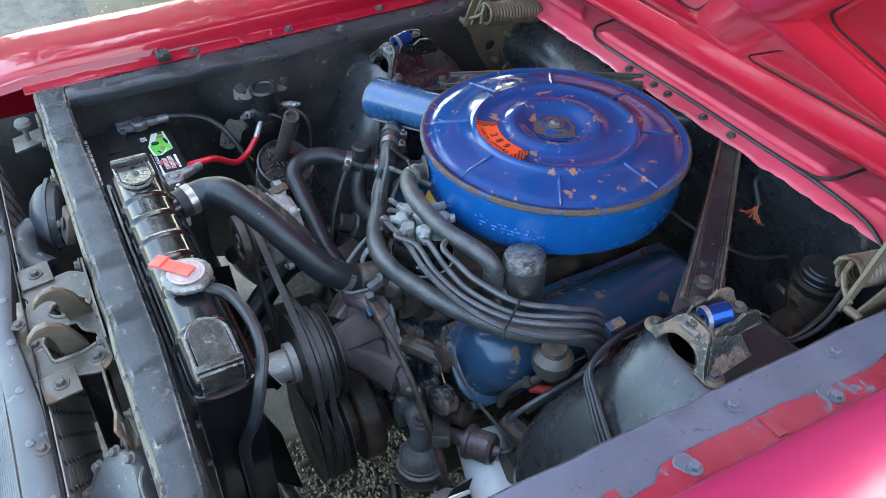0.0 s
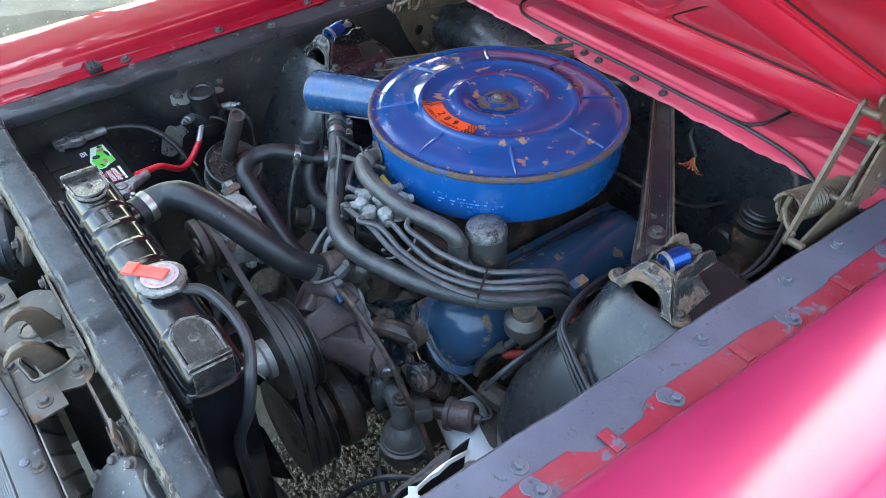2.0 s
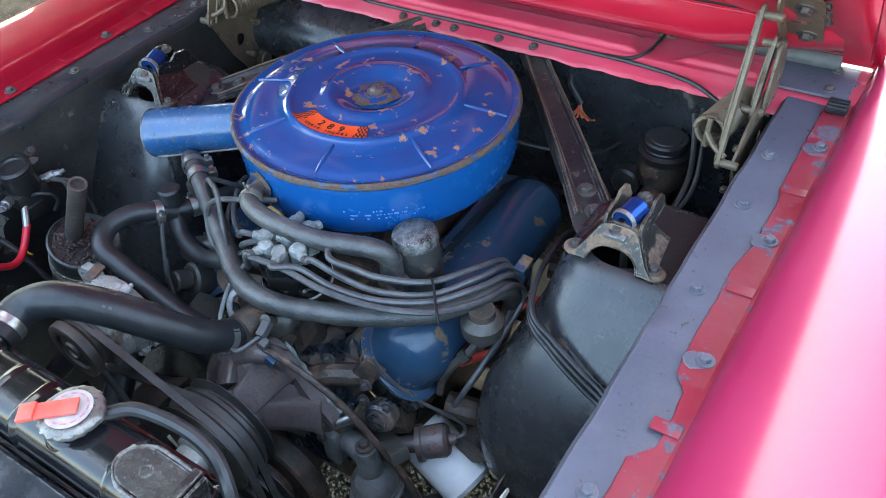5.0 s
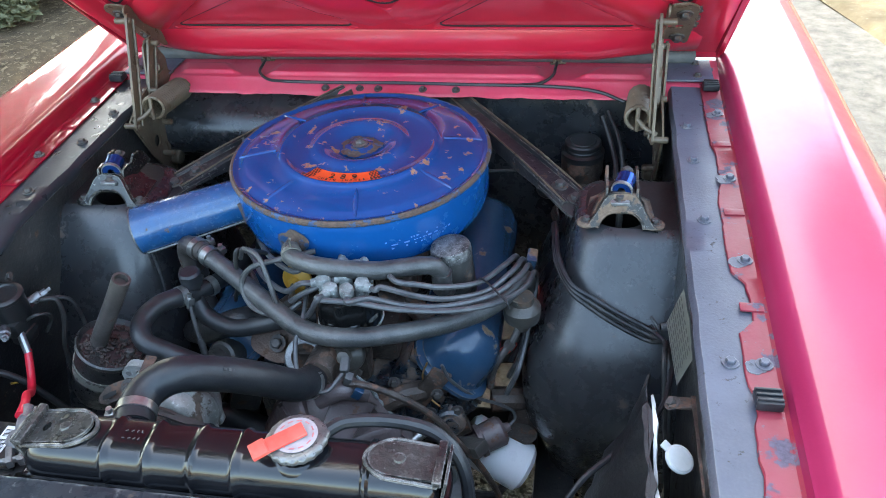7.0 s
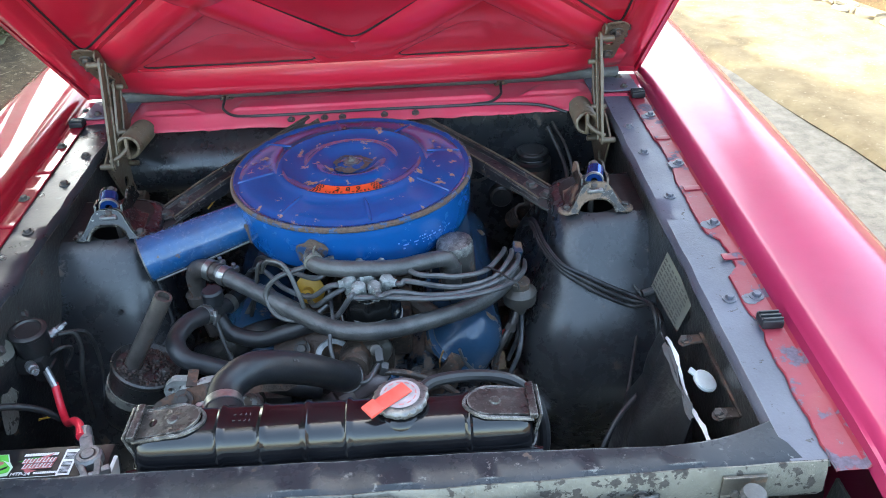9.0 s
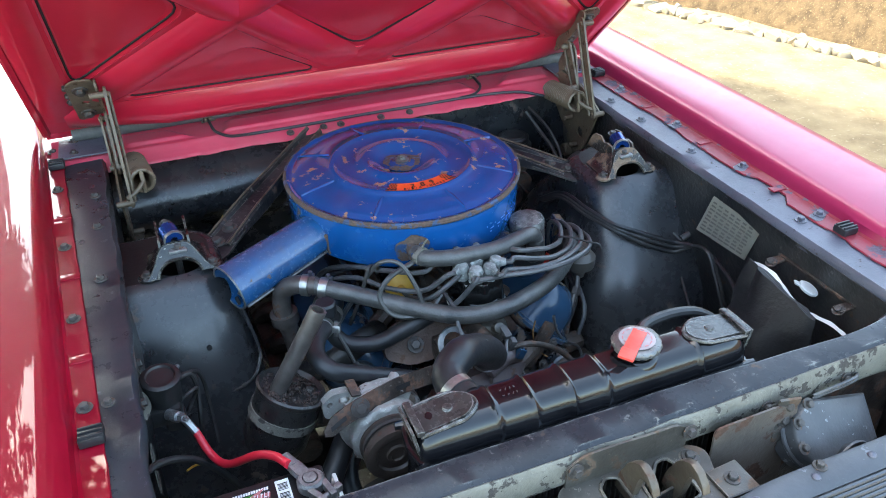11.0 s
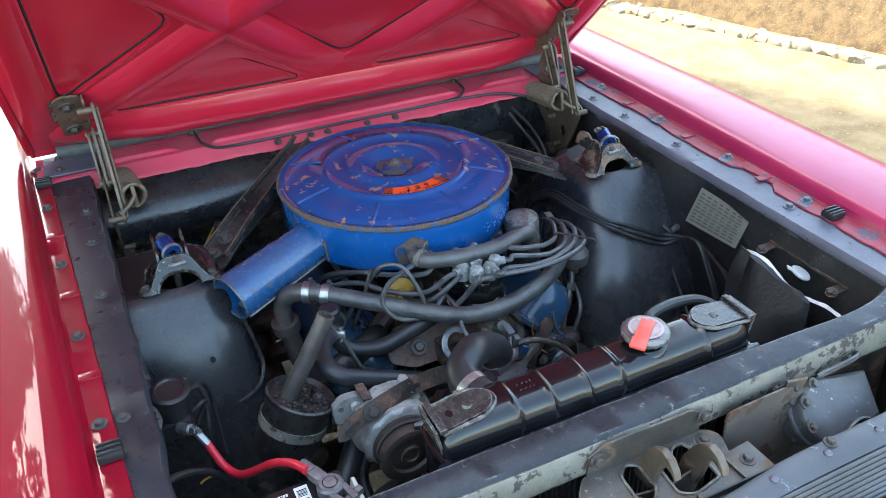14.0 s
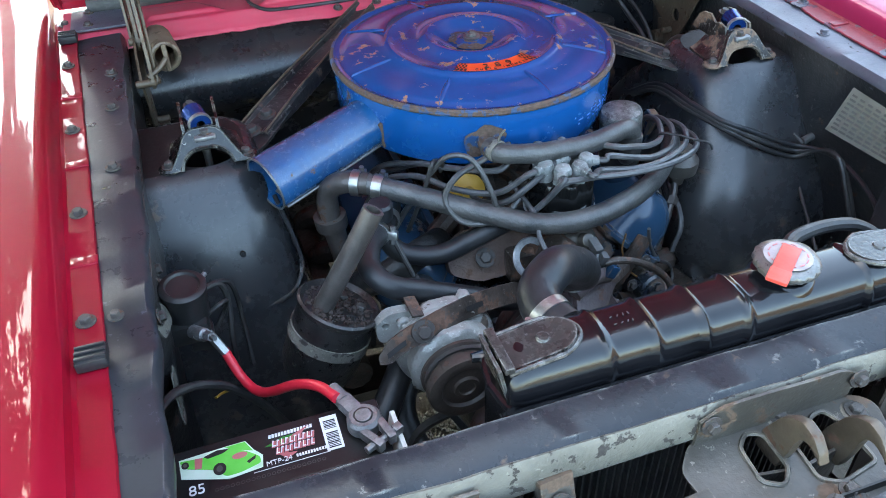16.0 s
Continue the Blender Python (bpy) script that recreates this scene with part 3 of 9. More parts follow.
fender(-1, RED, "glossy red fender mirroring trees")


def apron(side):
    """The inner wall of the bay with the flange on top."""
    ob_label = "dusty black inner fender apron"
    bm = bmesh.new()
    secs = []
    for i in range(97):
        y = 0.0 + 1.16 * i / 96
        e = 0.546 + bay_x(y) * 0.7 + (0.0025 if side > 0 else 0.006) * noise.noise((y * 14, side, 5))
        crease = 0.006 * noise.noise((y * 17, 3, 8)) + 0.004 * noise.noise((y * 41, 7, 2)) if side < 0 and y < 0.62 else 0.0
        dent = 0.008 * max(0, 1 - abs(y - 0.46) / 0.05) if side < 0 else 0.006 * max(0, 1 - abs(y - 0.56) / 0.03)
        secs.append([(side * 0.655, y, 0.853), (side * 0.60, y, 0.8562), (side * (e + 0.030), y, 0.8566 - dent * 0.4 + crease * 0.6), (side * (e + 0.006), y, 0.857 - dent + crease), (side * e, y, 0.850 - dent + crease),
                     (side * (e + 0.001), y, 0.835), (side * (e + 0.004), y, 0.828)])
    loft(bm, secs, closed=False)
    top = part("apron_flange", bm, SLATE if side > 0 else GREY_FLANGE, car, "slate overspray flange with bolts" if side > 0 else "satin grey creased flange with bolts", 50)
    for y in (0.30, 0.602, 0.778, 0.90):
        place("bolt", BOLT_GREY if side > 0 else BOLT_M if y > 0.5 else BOLT_S, pose(side * 0.566, y, 0.857, 0, 0, 50 * y * 7), top)
    bm = bmesh.new()
    secs = []
    for i in range(41):
        y = 0.0 + 1.16 * i / 40
        e = 0.549 + bay_x(y) * 0.7 + (0.062 * max(0, min(1, (0.36 - y) / 0.09)) if side < 0 else 0)     # pocket for the battery
        secs.append([(side * (e + b), y, z) for b, z in ((0.0, 0.842), (0.004, 0.80), (0.0, 0.74 + 0.01 * math.sin(y * 8)), (0.012, 0.66), (0.018, 0.55), (0.02, 0.42), (0.05, 0.30))])
    sheet(bm, secs, 0.003)
    wall = part("apron", bm, DUSTY, car, ob_label)
    # tower: rounded box that swells downwards, open on top under the cap
    bm = bmesh.new()
    prof = ((0.809, 0.392, 0.640, 0.785, 0.055), (0.806, 0.384, 0.633, 0.795, 0.058), (0.798, 0.377, 0.622, 0.805, 0.060), (0.780, 0.370, 0.604, 0.815, 0.062), (0.74, 0.362, 0.577, 0.85, 0.066), (0.66, 0.350, 0.538, 0.915, 0.07),
            (0.56, 0.333, 0.505, 0.93, 0.085), (0.46, 0.318, 0.465, 0.945, 0.09), (0.34, 0.302, 0.42, 0.96, 0.09), (0.24, 0.295, 0.40, 0.97, 0.09))
    if side > 0:      # this tower swells further into the bay
        prof = prof[:5] + ((0.70, 0.350, 0.545, 0.89, 0.065), (0.66, 0.330, 0.512, 0.915, 0.08), (0.60, 0.307, 0.478, 0.93, 0.09), (0.54, 0.296, 0.462, 0.94, 0.10), (0.48, 0.300, 0.462, 0.945, 0.10), (0.42, 0.315, 0.48, 0.95, 0.10), (0.34, 0.335, 0.51, 0.96, 0.09), (0.24, 0.35, 0.53, 0.97, 0.09))
    secs = []
    for z, xi, yf, yb, r in prof:
        s = [(side * 0.556, yf - 0.012 * (0.81 - z), z)]
        for i in range(7):
            t = radians(90 * i / 6)
            s.append((side * (xi + r - r * math.sin(t)), yf + r - r * math.cos(t), z))
        for i in range(7):
            t = radians(90 * i / 6)
            s.append((side * (xi + r - r * math.cos(t)), yb - r + r * math.sin(t), z))
        s.append((side * 0.556, yb, z))
        secs.append(s)
    loft(bm, secs, closed=False)
    tw = part("shock_tower", bm, BLACK, car, "satin black sheet metal shock tower", 40)
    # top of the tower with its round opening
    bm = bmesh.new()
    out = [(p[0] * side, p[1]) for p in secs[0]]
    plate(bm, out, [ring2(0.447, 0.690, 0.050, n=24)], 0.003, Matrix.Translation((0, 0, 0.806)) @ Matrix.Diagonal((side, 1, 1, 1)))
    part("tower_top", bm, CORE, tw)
    # inside of the well, its shade put into a near-black colour
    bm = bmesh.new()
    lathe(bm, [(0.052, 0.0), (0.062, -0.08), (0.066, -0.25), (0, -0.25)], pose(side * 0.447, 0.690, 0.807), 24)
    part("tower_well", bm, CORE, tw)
    # weld seams and bolts on the front face
    if side < 0:
        bm = bmesh.new()
        tube(bm, [(side * 0.368, 0.600, 0.765), (side * 0.352, 0.580, 0.69), (side * 0.350, 0.562, 0.655), (side * 0.372, 0.535, 0.633), (side * 0.42, 0.528, 0.618), (side * 0.48, 0.522, 0.605), (side * 0.545, 0.518, 0.60)], 0.0035, 8)
        part("weld_seam", bm, BLACK, tw)
        bm = bmesh.new()
        cyl(bm, (side * 0.430, 0.5565, 0.706), (side * 0.430, 0.5535, 0.7065), 0.0045, seg=12)
        part("drain_hole", bm, CORE, tw)
    for y, z in ((0.575, 0.79), (0.56, 0.715)):
        place("bolt", BOLT_M, aim((side * 0.5455, y - 0.02, z), (-side, -0.2, 0)), wall)
    return wall


apron(1)
apron(-1)


# firewall and cowl
def extrude_x(bm, prof, xs, thick, f=None):
    secs = []
    for x in xs:
        secs.append([(x, y + (f(x, y, z)[0] if f else 0), z + (f(x, y, z)[1] if f else 0)) for y, z in prof])
    return sheet(bm, secs, thick)


bm = bmesh.new()
extrude_x(bm, ((1.080, 0.842), (1.080, 0.828), (1.060, 0.813), (1.025, 0.800), (1.000, 0.775), (0.995, 0.745), (1.010, 0.712), (1.045, 0.685), (1.065, 0.65), (1.08, 0.55), (1.09, 0.40), (1.15, 0.25)), [-0.56 + 0.028 * i for i in range(41)], 0.004,
          lambda x, y, z: ((1.076 - y) * max(0.0, min(1.0, (x + 0.10) / 0.15)) if y < 1.076 else 0, 0))
firewall = part("firewall", bm, BLACK, car, "satin black firewall with rounded cowl box", 45)
for x, z in ((-0.33, 0.71), (-0.44, 0.69), (-0.20, 0.70), (0.24, 0.66), (0.16, 0.72)):
    place("bolt", BOLT_S, aim((x, 1.0 if x < 0 else 1.085, z), (0, -1, 0)), firewall)
lettering("chalk_mark", "12", 0.034, Matrix.Translation((-0.13, 0.994, 0.760)) @ Euler((radians(80), 0, radians(-4))).to_matrix().to_4x4(), CREAM, firewall)

def pressed(x, y):
    """Height of the pressed panels in the cowl: a long one between the nozzles and a slanted one beside each hinge."""
    def edge(d):
        q = max(0.0, min(1.0, d / 0.010))
        return q * q * (3 - 2 * q)
    a = abs(x)
    mid = min(0.285 - a + 0.25 * (1.145 - y), y - 1.080, 1.140 - y)
    end = min(a - 0.36 - 0.9 * (y - 1.085), 0.50 + 0.35 * (y - 1.085) - a, y - 1.085, 1.140 - y)
    return 0.0065 * edge(mid) + 0.0065 * edge(end)


bm = bmesh.new()
LIP = [(1.037, 0.840), (1.040, 0.843), (1.044, 0.846), (1.056, 0.850), (1.066, 0.856), (1.074, 0.8605)] + [(1.078 + 0.0035 * i, 0.862 + 0.0001 * i) for i in range(20)] + [(1.150, 0.864), (1.162, 0.868), (1.176, 0.868), (1.20, 0.868), (1.26, 0.87), (1.40, 0.90), (1.75, 0.97)]
extrude_x(bm, LIP, [-0.645 + 1.29 * i / 172 for i in range(173)], 0.003,
          lambda x, y, z: ((0.006 * noise.noise((x * 22, 0, 3)) + 0.004 * noise.noise((x * 60, 2, 3)) if y < 1.05 else 0), pressed(x, y) + (0.003 * noise.noise((x * 14, y * 20, 6)) if y < 1.05 else 0)))
cowl = part("cowl_panel", bm, COWL_RED, car, "glossy red cowl panel with pressed ribs and a bent front lip", 40)
bm = bmesh.new()
tube(bm, [(-0.60, 1.158, 0.0), (-0.3, 1.158, 0.001), (0.0, 1.158, 0.002), (0.3, 1.158, 0.001), (0.60, 1.158, 0.0)], 0.0085, 12, 10)
for v in bm.verts:
    v.co.y, v.co.z = 1.160 + (v.co.y - 1.158) * 1.5, 0.8795 + v.co.z * 1.75
part("weatherstrip", bm, STRIP, cowl, "grey rubber hood weatherstrip")
for x in (-0.085, -0.045, 0.05, 0.12, -0.16):
    place("bolt", BOLT_S, aim((x, 1.052, 0.8485), (0, -0.3, 1)), cowl)
# nearly flat ledge that carries the hinges
for s in (-1, 1):
    bm = bmesh.new()
    box(bm, (0.11, 0.10, 0.004), pose(s * 0.575, 1.12, 0.868), 0.001)
    part("hinge_ledge", bm, SLATE, car, "dusty ledge beside the cowl")
    for y in (1.09, 1.15):
        place("bolt", BOLT_S, pose(s * 0.60, y, 0.870), car)

# front support bar, worn top and flaking front face
bm = bmesh.new()
secs = []
for i in range(61):
    x = -0.575 + 1.15 * i / 60
    flare = max(0, (abs(x) - 0.40) / 0.175) ** 2 * (1.0 if x > 0 else 0.15)
    dz = -0.004 * math.cos(x * 5) - 0.006 * flare
    ding = 0.002 * noise.noise((x * 18, 0, 9))
    slim = 0.014 + 0.006 * max(0, min(1, (-x - 0.15) / 0.35)) + 0.012 * max(0, min(1, (x - 0.15) / 0.25))
    secs.append([(x, 0.062 - slim + 0.055 * flare, 0.828), (x, 0.063 - slim + 0.055 * flare, 0.850 + dz), (x, 0.058 - slim + 0.055 * flare, 0.856 + dz + ding), (x, 0.004, 0.857 + dz + ding), (x, -0.004 + ding, 0.851 + dz)])
sheet(bm, secs, 0.003)
bar = part("support_bar", bm, SUPPORT, car, "worn slate grey radiator support bar", 40)
bm = bmesh.new()
secs = []
for i in range(61):
    x = -0.57 + 1.14 * i / 60
    ding = 0.002 * noise.noise((x * 18, 0, 9))
    secs.append([(x, -0.004 + ding, 0.8545 - 0.004 * math.cos(x * 5)), (x, -0.008 + ding, 0.845), (x, -0.010, 0.815), (x, -0.002, 0.800), (x, 0.016, 0.796)])
sheet(bm, secs, 0.003)
face = part("support_face", bm, BEIGE, car, "flaking beige and rust front face of the support", 40)
for x in (-0.30, 0.225, 0.36, -0.43, 0.465):
    place("bolt", BOLT_S, aim((x, -0.011, 0.825), (0, -1, 0.1)), face)
for x, w in ((-0.215, 0.034), (0.245, 0.036)):
    bm = bmesh.new()
    box(bm, (w, 0.014, 0.055), pose(x, -0.016, 0.80, -18, 0, 6), 0.003)
    part("core_bracket", bm, LATCH, face, "rusty bracket bolted to the support")
for x in (-0.215, 0.245):
    place("bolt", BOLT_M, aim((x, -0.024, 0.806), (0, -1, 0.3)), face)
# side panels of the support beside the core
for s in (-1, 1):
    bm = bmesh.new()
    plate(bm, [(0.25, 0.30), (0.56, 0.30), (0.56, 0.80), (0.25, 0.80)], [ring2(0.40, 0.60, 0.07, n=20)] if s < 0 else [], 0.003, Matrix.Translation((0, 0.03, 0)) @ Matrix(((s, 0, 0, 0), (0, 0, 1, 0), (0, 1, 0, 0), (0, 0, 0, 1))))
    part("support_panel", bm, RUSTY if s > 0 else DUSTY, car, "brown dusty support panel")
bm = bmesh.new()
plate(bm, soft([(0.135, 0.60), (0.262, 0.57), (0.262, 0.828), (0.225, 0.838), (0.128, 0.836)], 0.010, 3), [ring2(0.235, 0.800, 0.007, n=12)], 0.003, Matrix(((1, 0, 0, 0), (0, 0, 1, -0.028), (0, 1, 0, 0), (0, 0, 0, 1))))
part("closing_panel", bm, mat("stained_brown_panel", (0.045, 0.032, 0.026), (0.100, 0.072, 0.056), 0.5, scale=9, fine=120, bump=0.3, dust=0.3, rust=0.3, rust_scale=12, rust_color=(0.06, 0.03, 0.02)), car, "stained brown sheet beside the hood latch")
# corner brackets with rubber-topped hood adjusters
for s in (-1, 1):
    bm = bmesh.new()
    box(bm, (0.05, 0.055, 0.004), pose(s * 0.475, -0.035, 0.815, 12, 0, 0), 0.001)
    box(bm, (0.05, 0.004, 0.05), pose(s * 0.475, -0.012, 0.825), 0.001)
    br = part("adjuster_bracket", bm, LATCH, car, "bent steel bracket at the support")
    bm = bmesh.new()
    cyl(bm, (s * 0.475, -0.037, 0.815), (s * 0.475, -0.037, 0.845), 0.0045, seg=10)
    lathe(bm, [(0, 0.842), (0.012, 0.842), (0.0145, 0.848), (0.012, 0.855), (0, 0.858)], pose(s * 0.475, -0.037, 0), 16)
    part("hood_adjuster", bm, STRIP, br, "rubber-capped hood adjuster screw")

# grille top panel, flutes, chrome lip and valance
bm = bmesh.new()
secs = []
for i in range(41):
    x = -0.60 + 0.03 * i
    v = -0.016 * max(0, 1 - abs(x) / 0.16)          # shallow point in the middle
    secs.append([(x, -0.100 + v, 0.800), (x, -0.102 + v, 0.814), (x, -0.108 + v, 0.817), (x, -0.131 + v * 0.4, 0.815), (x, -0.139 + v * 0.3, 0.810)])
sheet(bm, secs, 0.003)
grille = part("grille_bar", bm, GRILLEBAR, car, "slate grey grille top bar with rivets", 40)
for i in range(12):
    place("rivet", RIVET, pose(-0.50 + i * 0.088, -0.121, 0.8155), grille)
for i in range(5):
    place("bolt", BOLT_S, pose(-0.44 + i * 0.22, -0.110, 0.8165, 0, 0, i * 17), grille)
for i in range(9):
    bm = bmesh.new()
    cyl(bm, (-0.60, -0.1415 - i * 0.0034, 0.8060 - i * 0.0056), (0.60, -0.1415 - i * 0.0034, 0.8060 - i * 0.0056), 0.0034, seg=8)
    part("flute", bm, FLUTED, grille)
bm = bmesh.new()
box(bm, (1.2, 0.062, 0.003), pose(0, -0.152, 0.781, 59, 0, 0))
part("flute_backing", bm, STRIP, grille)
bm = bmesh.new()
extrude_x(bm, ((-0.176, 0.752), (-0.180, 0.764), (-0.192, 0.770), (-0.215, 0.766), (-0.232, 0.748)), [-0.62 + 0.062 * i for i in range(21)], 0.002)
part("chrome_lip", bm, CHROME, car, "polished chrome lip above the grille")
bm = bmesh.new()
extrude_x(bm, ((-0.230, 0.752), (-0.262, 0.740), (-0.285, 0.72), (-0.29, 0.60), (-0.28, 0.40)), [-0.64 + 0.064 * i for i in range(21)], 0.003)
part("front_panel", bm, RED, car, "red front panel below the chrome lip")
bm = bmesh.new()
extrude_x(bm, ((-0.30, 0.52), (-0.36, 0.53), (-0.385, 0.50), (-0.385, 0.44), (-0.35, 0.41)), [-0.80 + 0.08 * i for i in range(21)], 0.003)
part("bumper", bm, CHROME, car, "chrome front bumper")
# black shields between the grille and the fenders
for s in (-1, 1):
    bm = bmesh.new()
    box(bm, (0.004, 0.24, 0.40), pose(s * 0.585, -0.10, 0.60, 0, s * 6, 0), 0.001)
    part("splash_shield", bm, DUSTY, car, "black splash shield beside the grille")
# low grille mesh behind the bar
for i in range(12):
    bm = bmesh.new()
    box(bm, (1.0, 0.002, 0.0215), pose(0, -0.097 + 0.0014 * i, 0.785 - i * 0.025, 4, 0, 0))
    slat = part("grille_slat", bm, GRILLESLAT, grille, "grey anodised slat with black slots")
    bm = bmesh.new()
    for k in range(24):
        x = -0.49 + k * 0.042 + 0.021 * (i % 2)
        box(bm, (0.0042, 0.0012, 0.017), pose(x, -0.0952 + 0.0014 * i, 0.785 - i * 0.025, 4, 28, 0))
    tagged(part("perforation", bm, INK, slat, "black perforation of the slat"), kind="stuff")
bm = bmesh.new()
box(bm, (1.0, 0.002, 0.34), pose(0, -0.096, 0.64, 2, 0, 0))
part("grille_backing", bm, INK, grille, "black backing behind the slats")

# subframe below the engine
for s in (-1, 1):
    bm = bmesh.new()
    box(bm, (0.075, 1.5, 0.09), pose(s * 0.36, 0.6, 0.27), 0.008)
    part("frame_rail", bm, DUSTY, car, "grimy black frame rail")
bm = bmesh.new()
box(bm, (0.72, 0.10, 0.05), pose(0, 0.72, 0.19), 0.01)
part("crossmember", bm, DUSTY, car, "grimy black crossmember")
bm = bmesh.new()
box(bm, (0.9, 0.06, 0.07), pose(0, 0.08, 0.29), 0.01)
part("lower_support", bm, DUSTY, car, "dark lower radiator support")
bm = bmesh.new()
box(bm, (1.15, 0.9, 0.02), pose(0, 1.75, 0.26, 0, 0, 0), 0.005)
part("floor_pan", bm, DUSTY, car, "dark floor pan behind the firewall")


# ---- hood, propped open on its hinges ----
hood = thing("hood", (0, 1.168, 0.874), "glossy red hood propped open, bare ribbed underside", "hood")
HM = Matrix.Translation((0, 1.172, 0.882)) @ Euler((radians(-43.8), 0, 0)).to_matrix().to_4x4() @ Matrix.Diagonal((1, -1, 1, 1))
# hood coordinates: u across, v from the rear edge forwards, w out of the top skin; the underside lies at w = 0


def hp(u, v, w):
    return HM @ Vector((u, v, w))


def hw(v):
    return 0.655 - 0.012 * v


bm = bmesh.new()
secs = []
for i in range(25):
    v = -0.012 + 1.172 * i / 24
    secs.append([hp(u * hw(v), v, 0.030 + 0.022 * (1 - u * u) * math.sin(math.pi * min(1, (v + 0.05) / 1.2)) - (0.024 if abs(u) > 0.995 else 0)) for u in (-1, -0.99, -0.8, -0.55, -0.3, 0, 0.3, 0.55, 0.8, 0.99, 1)])
sheet(bm, secs, 0.002)
part("outer_skin", bm, RED, hood, "glossy red outer skin")


def inner_outline():
    return [(-hw(0), 0.0), (hw(0), 0.0), (hw(1.15), 1.15), (-hw(1.15), 1.15)]


# openings of the stamped inner panel: triangles between the crossing ribs
OPEN = [
    [(-0.50, 0.125), (-0.06, 0.125), (-0.24, 0.30)],
    [(0.50, 0.125), (0.06, 0.125), (0.24, 0.30)],
    [(-0.565, 0.20), (-0.335, 0.45), (-0.565, 0.74)],
    [(0.565, 0.20), (0.335, 0.45), (0.565, 0.74)],
    [(0.0, 0.20), (0.235, 0.45), (0.0, 0.70), (-0.235, 0.45)],
    [(-0.49, 0.99), (-0.06, 0.99), (-0.25, 0.62)],
    [(0.49, 0.99), (0.06, 0.99), (0.25, 0.62)],
]
bm = bmesh.new()
plate(bm, inner_outline(), [soft(o, 0.045) for o in OPEN], 0.003, HM @ Matrix.Translation((0, 0, -0.002)))
inner = part("inner_panel", bm, HOOD_RED, hood, "satin red stamped inner panel")
# recessed floors of the openings
for o in OPEN:
    c = sum((Vector(p) for p in o), Vector((0, 0))) / len(o)
    lo, hi = soft(o, 0.045), soft([tuple(c + (Vector(p) - c) * 0.86) for p in o], 0.05)
    bm = bmesh.new()
    loft(bm, [[hp(*p, 0.0) for p in lo], [hp(*(Vector(p) * 0.6 + Vector(q) * 0.4), 0.004) for p, q in zip(lo, hi)], [hp(*q, 0.006) for q in hi]], True, False)
    bm.faces.new([bm.verts.new(hp(*q, 0.006)) for q in hi])
    part("recess", bm, HOOD_RED, inner)
    # thin dark tube: shade painted in along the lower edge of the recess
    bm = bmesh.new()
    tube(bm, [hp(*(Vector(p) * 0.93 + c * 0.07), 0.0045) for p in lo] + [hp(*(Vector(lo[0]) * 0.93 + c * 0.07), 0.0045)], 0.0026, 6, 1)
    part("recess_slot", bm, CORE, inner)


def rib(a, b, w, h):
    """A rounded raised rib on the underside from a to b."""
    a, b = Vector(a), Vector(b)
    d = (b - a).normalized()
    nrm = Vector((-d.y, d.x))
    bm = bmesh.new()
    secs = []
    for i in range(13):
        t = i / 12
        c = a + (b - a) * t
        k = min(1, 6 * t + 0.15, 6 * (1 - t) + 0.15)
        secs.append([hp(*(c + nrm * w * s), -h * k * (1 - abs(s) ** 2.2) + 0.0005) for s in (-1, -0.8, -0.5, -0.2, 0.2, 0.5, 0.8, 1)])
    loft(bm, secs, closed=False)
    part("rib", bm, HOOD_RED, inner)


rib((-0.60, 0.072), (0.60, 0.072), 0.052, 0.040)
rib((-0.56, 0.13), (0.02, 0.72), 0.050, 0.027)
rib((0.56, 0.13), (-0.02, 0.72), 0.050, 0.027)
rib((-0.02, 0.16), (-0.56, 0.78), 0.050, 0.027)
rib((0.02, 0.16), (0.56, 0.78), 0.050, 0.027)
rib((-0.60, 1.08), (0.60, 1.08), 0.05, 0.02)
for s in (-1, 1):
    rib((s * 0.61, 0.06), (s * 0.60, 1.1), 0.036, 0.014)
    bm = bmesh.new()
    secs = [[hp(s * hw(v), v, 0.012), hp(s * (hw(v) + 0.002), v, 0.0), hp(s * (hw(v) - 0.012), v, -0.006), hp(s * (hw(v) - 0.02), v, 0.001)] for v in (0, 0.3, 0.6, 0.9, 1.15)]
    loft(bm, secs, closed=False)
    part("hem", bm, RED, inner)
    for v in (0.16, 0.19, 0.225):
        place("bolt", BOLT_S, HM @ Matrix.Translation((s * 0.575, v, -0.003)) @ Matrix.Diagonal((1, 1, -1, 1)), hood)
bm = bmesh.new()
secs = [[hp(u, -0.012, 0.026), hp(u, -0.014, 0.004), hp(u, -0.004, -0.006), hp(u, 0.012, -0.004), hp(u, 0.02, 0.001)] for u in (-0.65, -0.3, 0, 0.3, 0.65)]
loft(bm, secs, closed=False)
part("rear_hem", bm, HOOD_RED, inner)

